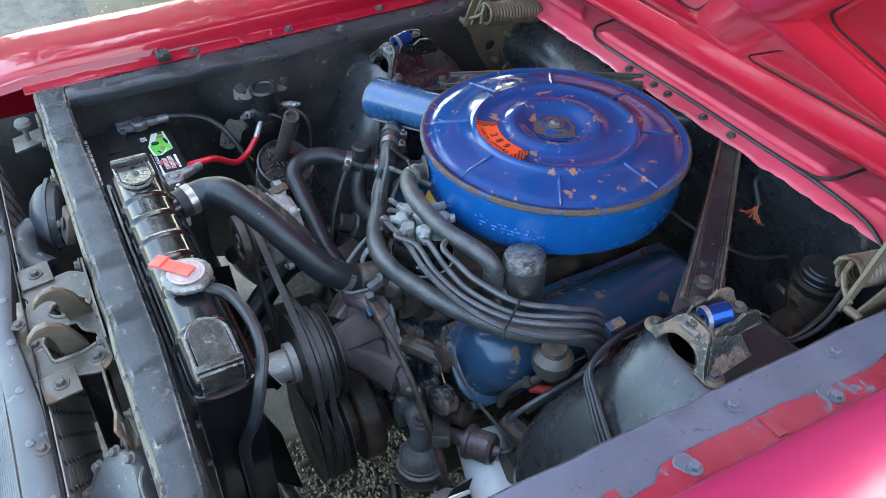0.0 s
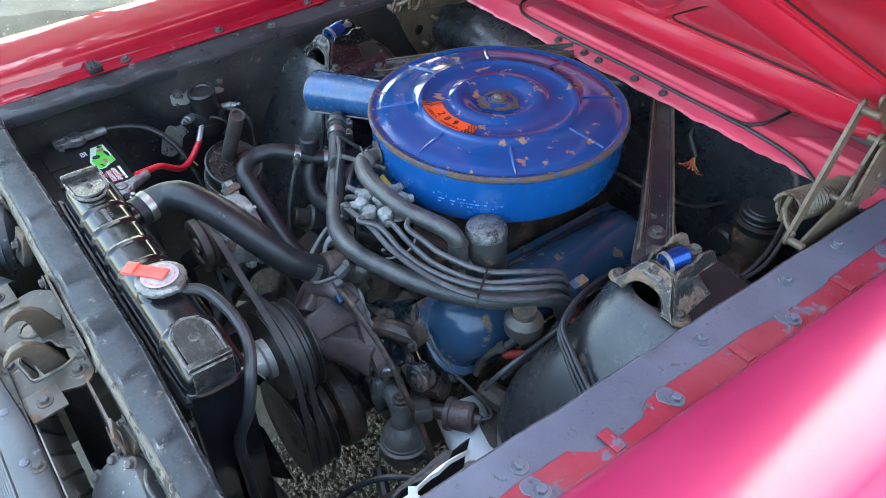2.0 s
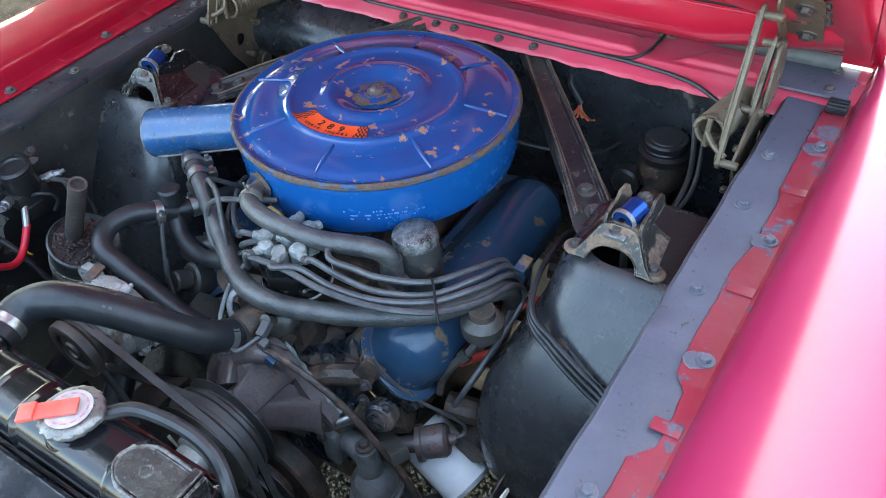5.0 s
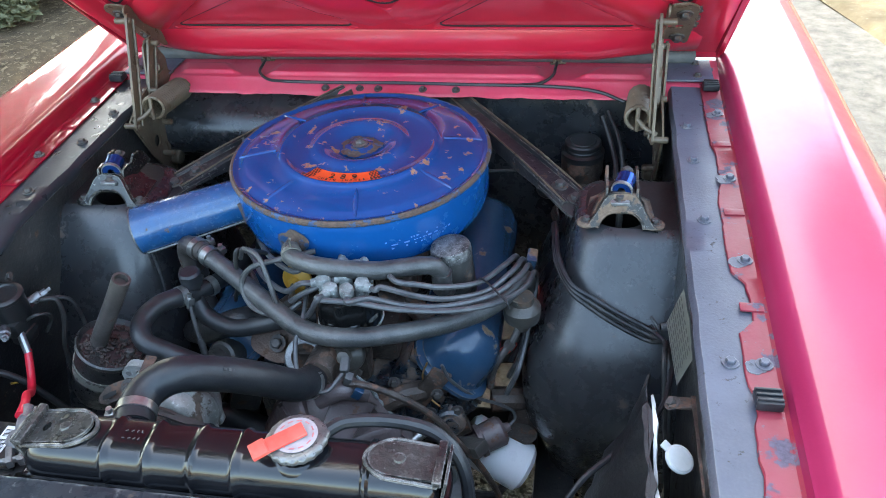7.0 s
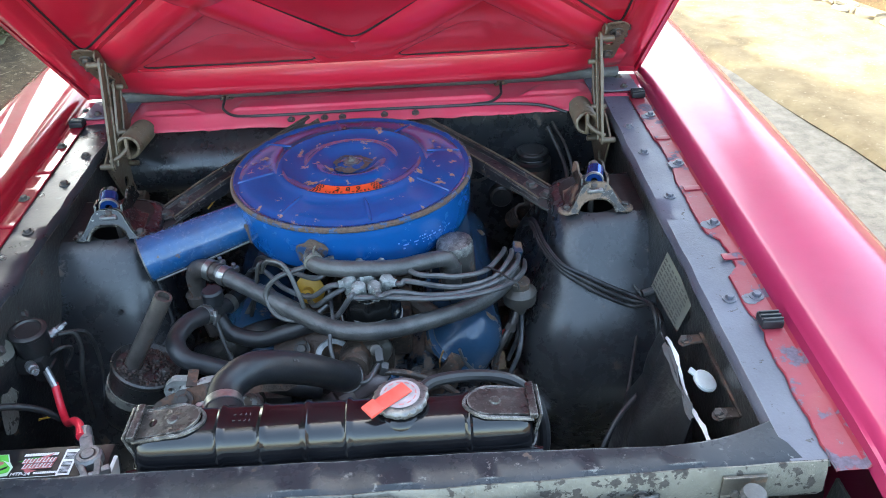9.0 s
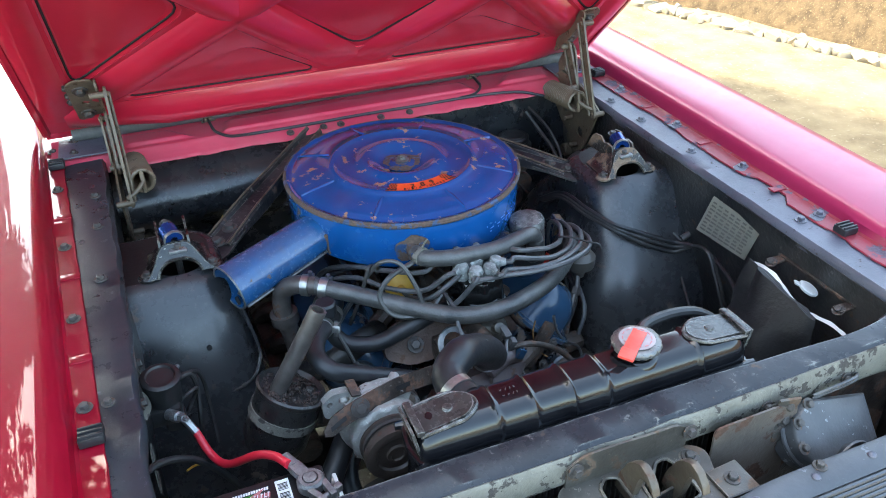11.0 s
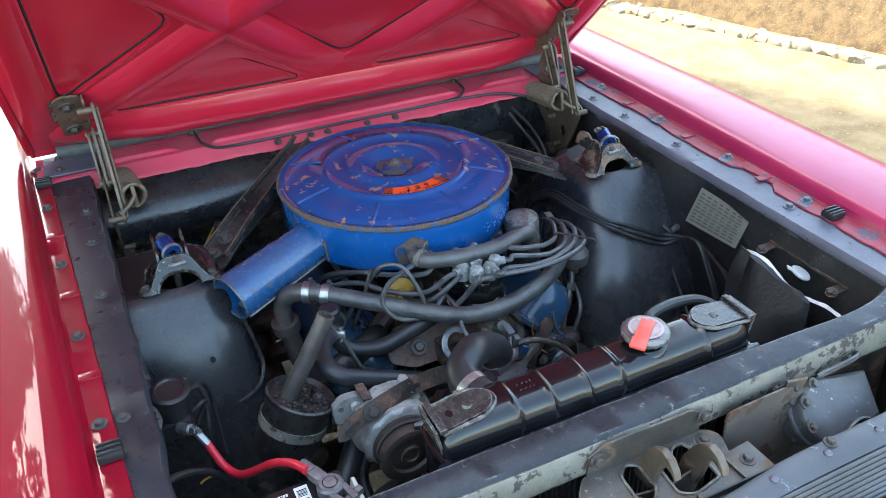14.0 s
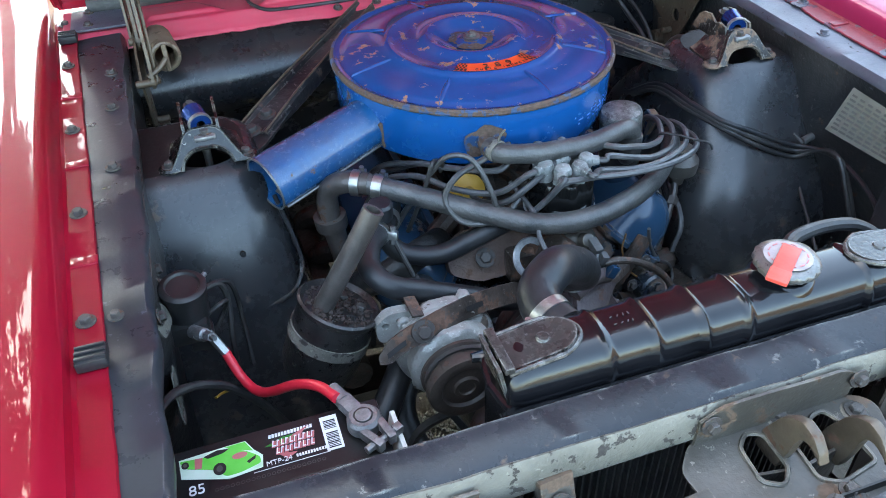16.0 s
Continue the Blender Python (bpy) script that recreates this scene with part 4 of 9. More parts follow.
# ---- hood hinges ----
def hood_hinge(s):
    h = thing("spring_hinge", (s * 0.52, 1.0, 0.72), "bare steel hood hinge with a coil spring", "hinge", "hood hinges")
    bm = bmesh.new()
    plate(bm, [(0.88, 0.845), (0.90, 0.80), (0.925, 0.745), (0.955, 0.70), (0.985, 0.70), (1.00, 0.74), (1.04, 0.76), (1.085, 0.80), (1.10, 0.86), (1.06, 0.885), (0.98, 0.88), (0.93, 0.87)],
          [ring2(0.955, 0.765, 0.013, n=12), ring2(1.03, 0.80, 0.010, n=12)], 0.004, Matrix(((0, 0, s, s * 0.522), (1, 0, 0, 0), (0, 1, 0, 0), (0, 0, 0, 1))))
    part("side_plate", bm, HINGE, h)
    def strap(name, a, b, w0, w1, x, thick, label=""):
        """A flat link with round ends in the hinge's upright plane, with a lip along one edge."""
        a, b = Vector(a), Vector(b)
        d = (b - a).normalized()
        q = Vector((-d.y, d.x))
        out = [tuple(a - d * w0 * math.cos(t) + q * w0 * math.sin(t)) for t in (radians(-90 + 30 * k) for k in range(7))]
        out += [tuple(b + d * w1 * math.cos(t) + q * w1 * math.sin(t)) for t in (radians(90 - 30 * k) for k in range(7))]
        bm = bmesh.new()
        plate(bm, out, [], thick, Matrix(((0, 0, s, s * x), (1, 0, 0, 0), (0, 1, 0, 0), (0, 0, 0, 1))))
        ob = part(name, bm, HINGE, h, label)
        bm = bmesh.new()
        m2 = Matrix(((0, 0, s, s * x), (1, 0, 0, 0), (0, 1, 0, 0), (0, 0, 0, 1)))
        tube(bm, [m2 @ Vector((*(a - q * w0 * 0.85), -0.003)), m2 @ Vector((*((a + b) / 2 - q * (w0 + w1) * 0.42), -0.004)), m2 @ Vector((*(b - q * w1 * 0.85), -0.003))], 0.003, 8)
        part("rolled_lip", bm, HINGE, ob)
        return ob

    strap("long_arm", (0.878, 0.840), (0.957, 1.034), 0.0095, 0.010, 0.503, 0.005)
    strap("short_arm", (0.980, 0.866), (1.030, 0.957), 0.011, 0.012, 0.516, 0.005)
    # upright gusset between the spring's rear end and the hood
    bm = bmesh.new()
    plate(bm, soft([(0.985, 0.862), (1.075, 0.850), (1.085, 0.900), (1.040, 0.965), (1.012, 0.955)], 0.010, 3), [ring2(1.045, 0.895, 0.008, n=12)], 0.004, Matrix(((0, 0, s, s * 0.527), (1, 0, 0, 0), (0, 1, 0, 0), (0, 0, 0, 1))))
    part("gusset", bm, HINGE, h)
    # angle bracket bolted along the hood: a flat foot and an upright flange
    bm = bmesh.new()
    plate(bm, soft([(-0.026, 0.085), (0.024, 0.085), (0.026, 0.245), (0.008, 0.262), (-0.026, 0.255)], 0.012, 3), [ring2(0.0, 0.165, 0.008, n=12)], 0.004, HM @ Matrix.Translation((s * 0.548, 0, -0.012)) @ Matrix.Diagonal((s, 1, 1, 1)))
    pl = part("hood_plate", bm, HINGE, h)
    bm = bmesh.new()
    plate(bm, soft([(0.085, -0.006), (0.255, -0.006), (0.262, -0.022), (0.245, -0.034), (0.10, -0.030), (0.085, -0.022)], 0.008, 3), [], 0.004, HM @ Matrix(((0, 0, s, s * 0.518), (1, 0, 0, 0), (0, 1, 0, 0), (0, 0, 0, 1))))
    part("flange", bm, HINGE, pl)
    for v in (0.118, 0.222):
        place("bolt", BOLT_L, HM @ Matrix.Translation((s * 0.550, v, -0.012)) @ Matrix.Diagonal((1, 1, -1, 1)), pl)
    # the coil spring with its hooks
    bm = bmesh.new()
    c0, c1 = Vector((s * 0.478, 0.905, 0.868)), Vector((s * 0.492, 1.055, 0.842))
    m = aim(c0, c1 - c0)
    L = (c1 - c0).length
    turns = 17
    pts = []
    for i in range(turns * 14 + 1):
        a = 2 * math.pi * i / 14
        pts.append(m @ Vector((0.0215 * math.cos(a), 0.0215 * math.sin(a), L * i / (turns * 14))))
    tube(bm, pts, 0.0042, 6, 1)
    part("coil_spring", bm, HINGE, h, "dusty steel coil spring")
    bm = bmesh.new()
    tube(bm, [m @ Vector((0, 0.0215, -0.004)), m @ Vector((0, 0.0, -0.006)), m @ Vector((0, -0.0215, -0.004))], 0.0042, 8)
    tube(bm, [m @ Vector((0, 0, -0.006)), (s * 0.492, 0.888, 0.858), (s * 0.512, 0.878, 0.850)], 0.0045, 8)
    part("spring_hook", bm, HINGE, h)
    for p in ((0.878, 0.84), (0.978, 0.872), (0.955, 1.03), (1.03, 0.955), (0.965, 0.73), (0.995, 0.79), (1.04, 0.835)):
        bm = bmesh.new()
        cyl(bm, (s * 0.500, *p), (s * 0.534, *p), 0.0062, seg=14, bevel=0.002)
        part("pivot_pin", bm, HINGE, h)
    bm = bmesh.new()
    box(bm, (0.006, 0.05, 0.13), pose(s * 0.53, 0.985, 0.675, -12, 0, 0), 0.001)
    cyl(bm, (s * 0.528, 1.0, 0.70), (s * 0.505, 1.0, 0.70), 0.016, seg=16, bevel=0.003)
    cyl(bm, (s * 0.528, 0.975, 0.65), (s * 0.508, 0.975, 0.65), 0.013, seg=16, bevel=0.003)
    part("lower_bracket", bm, HINGE, h)


hood_hinge(1)
hood_hinge(-1)


# ---- tower caps with blue bushings ----
def tower_cap(s):
    steel = CAPSTEEL if s > 0 else CAPDARK
    c = thing("shock_cap", (s * 0.447, 0.69, 0.809), "chipped steel shock absorber cap with a blue bushing", "shock mount", "shock absorber caps")
    # a stamped bell: leaning front plate with a low arch, and a skin that falls away to the rear
    HALF = [(0.058, 0.0), (0.052, 0.004), (0.044, 0.014), (0.035, 0.030), (0.028, 0.044), (0.021, 0.052), (0.012, 0.055)]
    bell = [(-x, h) for x, h in HALF] + [(x, h) for x, h in HALF[::-1]]
    bm = bmesh.new()
    plate(bm, bell + [(0.038, 0.0), (0.034, 0.012), (0.025, 0.022), (0.012, 0.0275), (-0.012, 0.0275), (-0.025, 0.022), (-0.034, 0.012), (-0.038, 0.0)], [], 0.006,
          Matrix.Translation((s * 0.447, 0.638, 0.810)) @ pose(0, 0, 0, 60, 0, 0))
    front = part("front_plate", bm, steel, c)
    bm = bmesh.new()
    tube(bm, [(s * 0.447 + x, 0.636 + h * 0.5, 0.811 + h * 0.87) for x, h in ((0.038, 0.0), (0.034, 0.012), (0.025, 0.022), (0.012, 0.0275), (-0.012, 0.0275), (-0.025, 0.022), (-0.034, 0.012), (-0.038, 0.0))], 0.0045, 8, 3)
    part("arch_lip", bm, steel, front)
    bm = bmesh.new()
    secs = []
    for i in range(8):
        q = i / 7
        secs.append([(s * 0.447 + x * (1 - 0.16 * q), 0.640 + h * 0.5 * (1 - q) + 0.085 * q, 0.8115 + h * 0.87 * (1 - 0.55 * q ** 1.6)) for x, h in bell])
    sheet(bm, secs, 0.004)
    part("saddle", bm, steel, c, "", 50)
    for t in (-1, 1):
        bm = bmesh.new()
        lathe(bm, [(0, 0), (0.016, 0), (0.016, 0.003), (0.012, 0.006), (0, 0.006)], pose(s * (0.447 + t * 0.054), 0.650, 0.8095), 18)
        part("foot", bm, steel, c)
        place("bolt", BOLT_M, pose(s * (0.447 + t * 0.054), 0.650, 0.815, 0, 0, 20), c)
    bm = bmesh.new()
    for t in (-1, 1):
        secs = []
        plate_pts = [(0.66, 0.835), (0.76, 0.835), (0.745, 0.862), (0.735, 0.869), (0.715, 0.872), (0.70, 0.862), (0.69, 0.866), (0.672, 0.864)]
        b = bmesh.new()
        plate(b, plate_pts, [], 0.004, Matrix(((0, 0, 1, s * 0.447 + t * 0.024 - 0.002), (1, 0, 0, 0), (0, 1, 0, 0), (0, 0, 0, 1))))
        part("ear", b, steel, c)
    bm.free()
    bm = bmesh.new()
    lathe(bm, [(0.006, -0.018), (0.0145, -0.018), (0.016, -0.016), (0.016, 0.016), (0.0145, 0.018), (0.006, 0.018)], aim((s * 0.450, 0.688, 0.862), (0.25 * s, 1, 0.12)), 24)
    part("bushing", bm, ANOBLUE, c, "anodised blue sleeve bushing")
    bm = bmesh.new()
    lathe(bm, [(0.0150, -0.006), (0.0172, -0.006), (0.0172, 0.000), (0.0150, 0.000)], aim((s * 0.447, 0.676, 0.8605), (0.25 * s, 1, 0.12)), 24)
    part("bushing_ring", bm, LEAD, c)
    bm = bmesh.new()
    box(bm, (0.030, 0.030, 0.007), pose(s * 0.444, 0.662, 0.849, 0, 0, 0), 0.003)
    part("bar_pin_pad", bm, LEAD, c)
    place("bolt", BOLT_M, pose(s * 0.443, 0.659, 0.852, 8, 0, 10), c)
    place("bolt", BOLT_M, pose(s * 0.455, 0.722, 0.866, 8, 0, 10), c)
    bm = bmesh.new()
    cyl(bm, (s * 0.447, 0.69, 0.62), (s * 0.447, 0.69, 0.84), 0.006, seg=10)
    cyl(bm, (s * 0.447, 0.69, 0.50), (s * 0.447, 0.69, 0.70), 0.026, seg=16)
    part("shock_rod", bm, BOLT, c)


tower_cap(1)
tower_cap(-1)


# ---- braces from the cowl to the towers ----
def brace(s):
    b = thing("tower_brace", (s * 0.30, 0.86, 0.79), "flaked brown steel brace from cowl to shock tower", "brace", "tower braces")
    a, e = (Vector((0.085, 1.100, 0.829)), Vector((0.374, 0.756, 0.785))) if s > 0 else (Vector((-0.108, 1.046, 0.842)), Vector((-0.374, 0.745, 0.793)))
    d = (e - a).normalized()
    n = d.cross(Vector((0, 0, 1))).normalized()
    up = n.cross(d)
    bm = bmesh.new()
    secs = []
    for i in range(15):
        t = i / 14
        c = a + (e - a) * t
        w = 0.019 + 0.010 * t
        lip = 0.012 * (1 - max(0, t - 0.7) * 2)
        secs.append([c + n * w * k + up * h * lip for k, h in ((-1.05, -1.2), (-1.0, 0.6), (-0.85, 1.0), (-0.66, 0.9), (-0.55, 0.25), (0.55, 0.25), (0.66, 0.9), (0.85, 1.0), (1.0, 0.6), (1.05, -1.2))])
    sheet(bm, secs, 0.003)
    arm = part("channel", bm, BRACE_STEEL, b)
    for k in (-0.86, 0.86):
        bm = bmesh.new()
        tube(bm, [a + (e - a) * (i / 12) + n * (0.019 + 0.010 * i / 12) * k + up * 0.0135 * (1 - max(0, i / 12 - 0.7) * 2) for i in range(13)], lambda q: 0.0012 + 0.0009 * abs(math.sin(q * 23 + k * 3)), 6, 2)
        part("worn_edge", bm, HINGE, arm, "rubbed bare edge")
    bm = bmesh.new()
    m = aim(e - up * 0.006, up, d)
    plate(bm, [(-0.030, -0.07), (0.030, -0.07), (0.036, 0.02), (0.030, 0.055), (-0.030, 0.055), (-0.036, 0.02)], [], 0.005, m)
    part("end_plate", bm, BRACE_STEEL, b)
    for k in (-0.045, 0.0):
        place("bolt", BOLT_L, aim(e + d * k + up * 0.001, up), b)
    return arm


brace(1)
brace(-1)

# ---- air cleaner ----
AC = Vector((-0.004, 0.754, 0))
ac = thing("air_cleaner", (AC.x, AC.y, 0.775), "blue round air cleaner with rust chips and an orange decal", "air cleaner")


bm = bmesh.new()
prof = [(0, 0.8835), (0.018, 0.8835), (0.027, 0.8790), (0.036, 0.8785), (0.045, 0.8835), (0.054, 0.8895), (0.062, 0.8925), (0.069, 0.8915), (0.075, 0.8865), (0.080, 0.8845), (0.109, 0.8845), (0.1125, 0.8870),
        (0.1165, 0.8895), (0.1195, 0.8895), (0.1235, 0.8865), (0.127, 0.8825), (0.150, 0.8815), (0.172, 0.8780), (0.180, 0.8755), (0.1845, 0.8720), (0.1875, 0.8715), (0.190, 0.8735), (0.1935, 0.8745)]
prof = [(r * 1.155, z) for r, z in prof]
lathe(bm, [(r, z) for r, z in prof], Matrix.Translation(AC), 96)
lid = part("lid", bm, BLUE, ac, "glossy blue lid with rust chips", 50)
for k in range(8):
    a = radians(12 + 45 * k)
    bm = bmesh.new()
    d = Vector((math.cos(a), math.sin(a), 0))
    t = Vector((-d.y, d.x, 0))
    secs = []
    for i in range(9):
        r = 0.148 + 0.067 * i / 8
        z = 0.8833 - 0.0095 * (i / 8) ** 1.6
        w = 0.0042 * min(1, 3 * i / 8 + 0.3, 3 * (1 - i / 8) + 0.2)
        secs.append([AC + d * r + t * w * q + Vector((0, 0, z + 0.0026 * (1 - q * q))) for q in (-1, -0.5, 0, 0.5, 1)])
    loft(bm, secs, closed=False)
    part("lid_rib", bm, BLUE, lid)
bm = bmesh.new()
lathe(bm, [(0.2215, 0.8700), (0.2235, 0.8742), (0.2265, 0.8750), (0.2298, 0.8722), (0.2306, 0.8682), (0.2290, 0.8652), (0.2262, 0.8645), (0.2235, 0.8650)], Matrix.Translation(AC), 96)
part("rim", bm, BLUE_RIM, ac, "rusty rolled rim")
bm = bmesh.new()
lathe(bm, [(0.2255, 0.8655), (0.2262, 0.860), (0.2255, 0.845), (0.224, 0.798), (0.219, 0.782), (0.206, 0.773), (0.17, 0.769), (0.07, 0.772), (0.06, 0.74), (0, 0.74)], Matrix.Translation(AC), 96)
pan = part("pan", bm, BLUE_SIDE, ac, "plain blue pan")
bm = bmesh.new()
lathe(bm, [(0, 0.8835), (0.013, 0.8840), (0.014, 0.8865), (0.009, 0.888), (0, 0.888)], Matrix.Translation(AC), 20)
lathe(bm, [(0, 0.886), (0.0090, 0.886), (0.0090, 0.8910), (0.007, 0.8925), (0, 0.8925)], Matrix.Translation(AC), 6)
lathe(bm, [(0, 0.892), (0.0038, 0.892), (0.0038, 0.8955), (0, 0.8965)], Matrix.Translation(AC), 12)
part("lid_nut", bm, CAPMETAL, ac, "worn bright nut on a washer")
bm = bmesh.new()
lathe(bm, [(0.014, 0.8832), (0.030, 0.8795), (0.034, 0.8792), (0.036, 0.8792)], Matrix.Translation(AC + Vector((0, 0, 0.0012))), 40, lambda a, h: 1 + 0.10 * math.sin(3 * a + 1) + 0.06 * math.sin(7 * a) + 0.05 * math.sin(17 * a + 2))
part("rust_ring", bm, BLUE_RIM, lid, "brown rust round the nut")


# decal: an arc with checkered ends
def arc(r0, r1, a0, a1, z, n=20):
    bm = bmesh.new()
    secs = []
    for i in range(n + 1):
        a = radians(a0 + (a1 - a0) * i / n)
        secs.append([AC + Vector((r * math.cos(a), r * math.sin(a), z - (r - r0) * 0.0)) for r in (r0, r1)])
    loft(bm, secs, closed=False)
    return bm


def lid_z(r):
    for (ra, za), (rb, zb) in zip(prof, prof[1:]):
        if ra <= r <= rb:
            return za + (zb - za) * (r - ra) / (rb - ra)
    return 0.88


DA0, DA1, DR0, DR1 = -122.0, -60.0, 0.100, 0.1365
bm = bmesh.new()
secs = []
for i in range(33):
    a = radians(DA0 + (DA1 - DA0) * i / 32)
    secs.append([AC + Vector((r * math.cos(a), r * math.sin(a), lid_z(r) + 0.0008)) for r in (DR0, 0.110, 0.120, 0.1248, 0.127, 0.130, 0.1330, DR1)])
loft(bm, secs, closed=False)
decal = part("decal", bm, ORANGE, ac, "orange decal with black checkered ends")
for end in (0, 1):
    bm = bmesh.new()
    for i in range(6):
        for j in range(6):
            if (i + j) % 2:
                continue
            a0 = (DA0 + i * 1.35) if end == 0 else (DA1 - (i + 1) * 1.35)
            r0 = DR0 + j * (DR1 - DR0) / 6
            r1 = r0 + (DR1 - DR0) / 6
            q = [bm.verts.new(AC + Vector((r * math.cos(radians(a)), r * math.sin(radians(a)), max(lid_z(r), lid_z((r0 + r1) / 2)) + 0.0014))) for r, a in ((r0, a0), (r1, a0), (r1, a0 + 1.35), (r0, a0 + 1.35))]
            bm.faces.new(q)
    part("checker", bm, INK, decal)
for k, ch in enumerate("289"):
    a = -90 + (k - 1) * 9.5
    r = 0.1135
    lettering("numeral", ch, 0.019, Matrix.Translation(AC + Vector((r * math.cos(radians(a)), r * math.sin(radians(a)), 0.8862))) @ pose(0, 0, 0, 0, 0, a + 90), INK, decal)
for k, ch in enumerate("CUBIC INCHES"):
    a = -90 + (k - 5.5) * 3.1
    r = 0.1290
    lettering("letter", ch, 0.0072, Matrix.Translation(AC + Vector((r * math.cos(radians(a)), r * math.sin(radians(a)), 0.8893))) @ pose(0, 0, 0, 0, 0, a + 90), INK, decal)

# snorkel
tip, root = Vector((-0.377, 0.595, 0.789)), Vector((-0.175, 0.682, 0.820))
sm = aim(root, tip - root)
bm = bmesh.new()
L = (tip - root).length
secs = []
for i in range(14):
    t = i / 13
    w, h = 0.040 + 0.004 * t, 0.036 + 0.005 * t
    secs.append([sm @ Vector((w * math.cos(q), h * math.sin(q), L * t)) for q in (2 * math.pi * k / 28 for k in range(28))])
inner_s = [[sm @ Vector(((0.0405 if j else 0.042) * math.cos(q), (0.0375 if j else 0.039) * math.sin(q), L * (1 - 0.6 * j))) for q in (2 * math.pi * k / 28 for k in range(28))] for j in (0, 1)]
loft(bm, secs + inner_s, True, True)
sn = part("snorkel", bm, SNORKEL, ac, "dusty blue intake snorkel")
bm = bmesh.new()
box(bm, (0.006, 0.044, 0.040), sm @ pose(0.0395, -0.006, 0.02, 0, -4, 0), 0.003)
part("snorkel_flange", bm, BLUE_RIM, sn)
bm = bmesh.new()
tube(bm, [sm @ Vector((0.031, -0.0255, 0.02)), sm @ Vector((0.0325, -0.0275, L * 0.5)), sm @ Vector((0.0338, -0.0288, L * 0.97))], 0.0020, 6)
part("snorkel_seam", bm, CAPMETAL, sn, "bright rolled seam")
bm = bmesh.new()
tube(bm, [sm @ Vector((0.0432 * math.cos(q), 0.0402 * math.sin(q), L)) for q in (2 * math.pi * k / 28 for k in range(29))], 0.0017, 6, 1)
part("mouth_edge", bm, CAPMETAL, sn, "bared rim of the snorkel mouth")
bm = bmesh.new()
box(bm, (0.036, 0.003, 0.05), sm @ pose(0.012, -0.014, L - 0.035, 25, 0, 0), 0.001)
part("air_door", bm, SILVER, sn)
bm = bmesh.new()
cyl(bm, (-0.066, 0.540, 0.825), (-0.068, 0.508, 0.823), 0.0115, seg=16)
part("nipple", bm, BLUE_RIM, pan)
bm = bmesh.new()
lathe(bm, [(0.010, 0), (0.022, 0), (0.027, 0.001), (0, 0.0012)], aim((-0.066, 0.5372, 0.825), (-0.28, -0.96, 0)), 20, lambda a, h: 1 + 0.18 * math.sin(2 * a + 0.6) + 0.08 * math.sin(5 * a))
part("rust_patch", bm, BLUE_RIM, pan)
# worn print on the side
bm = bmesh.new()
rnd = random.Random(12)
for k in range(46):
    a = radians(-70 + rnd.random() * 32)
    zz = 0.8255 - 0.0065 * rnd.choice((0, 0, 1, 1, 1, 2))
    box(bm, (0.0005, rnd.uniform(0.0012, 0.0032), rnd.uniform(0.0012, 0.003)), Matrix.Translation(AC + Vector((0.2256 * math.cos(a), 0.2256 * math.sin(a), zz))) @ pose(0, 0, 0, 0, 0, math.degrees(a)))
part("worn_print", bm, mat("pale_blue_print", (0.03, 0.13, 0.42), (0.10, 0.22, 0.5), 0.5, bump=0.0), pan, "pale illegible worn print")

# ---- radiator ----
rad = thing("radiator", (0, 0.09, 0.30), "black radiator with a ribbed gloss top tank", "radiator")
RX0, RX1 = -0.228, 0.250
bm = bmesh.new()
secs = []
N = 150
for i in range(N + 1):
    x = RX0 + (RX1 - RX0) * i / N
    e = min(1, (x - RX0) / 0.028, (RX1 - x) / 0.028)
    e = max(0.0, e)
    k = math.sqrt(max(0, 1 - (1 - e) ** 2))
    rib_ = 0.0028 * sum(math.exp(-((x - r) / 0.0032) ** 4) for r in (-0.125, -0.075, -0.022, 0.028, 0.172))
    h = 0.020 + 0.022 * k
    d = 0.037 * (0.82 + 0.18 * k)
    pts = []
    for j in range(15):
        t = math.pi * j / 14
        cx, cz = math.cos(t), math.sin(t)
        pts.append((x, 0.096 + (d + rib_) * (abs(cx) ** 0.6) * (1 if cx > 0 else -1), 0.838 + (h + rib_) * cz ** 0.85))
    secs.append(pts)
loft(bm, secs, True, True)
tank = part("top_tank", bm, TANK, rad, "gloss black ribbed top tank", 40)
bm = bmesh.new()
tube(bm, [(RX0 - 0.004, 0.096, 0.836), (RX0 + 0.004, 0.062, 0.836), (RX0 + 0.03, 0.055, 0.836), (RX1 - 0.03, 0.055, 0.836), (RX1 - 0.004, 0.062, 0.836), (RX1 + 0.004, 0.096, 0.836), (RX1 - 0.004, 0.13, 0.836),
          (RX1 - 0.03, 0.137, 0.836), (RX0 + 0.03, 0.137, 0.836), (RX0 + 0.004, 0.13, 0.836), (RX0 - 0.004, 0.096, 0.836)], 0.0048, 8, 6)
part("tank_seam", bm, TANK, tank, "folded seam at the tank's foot")
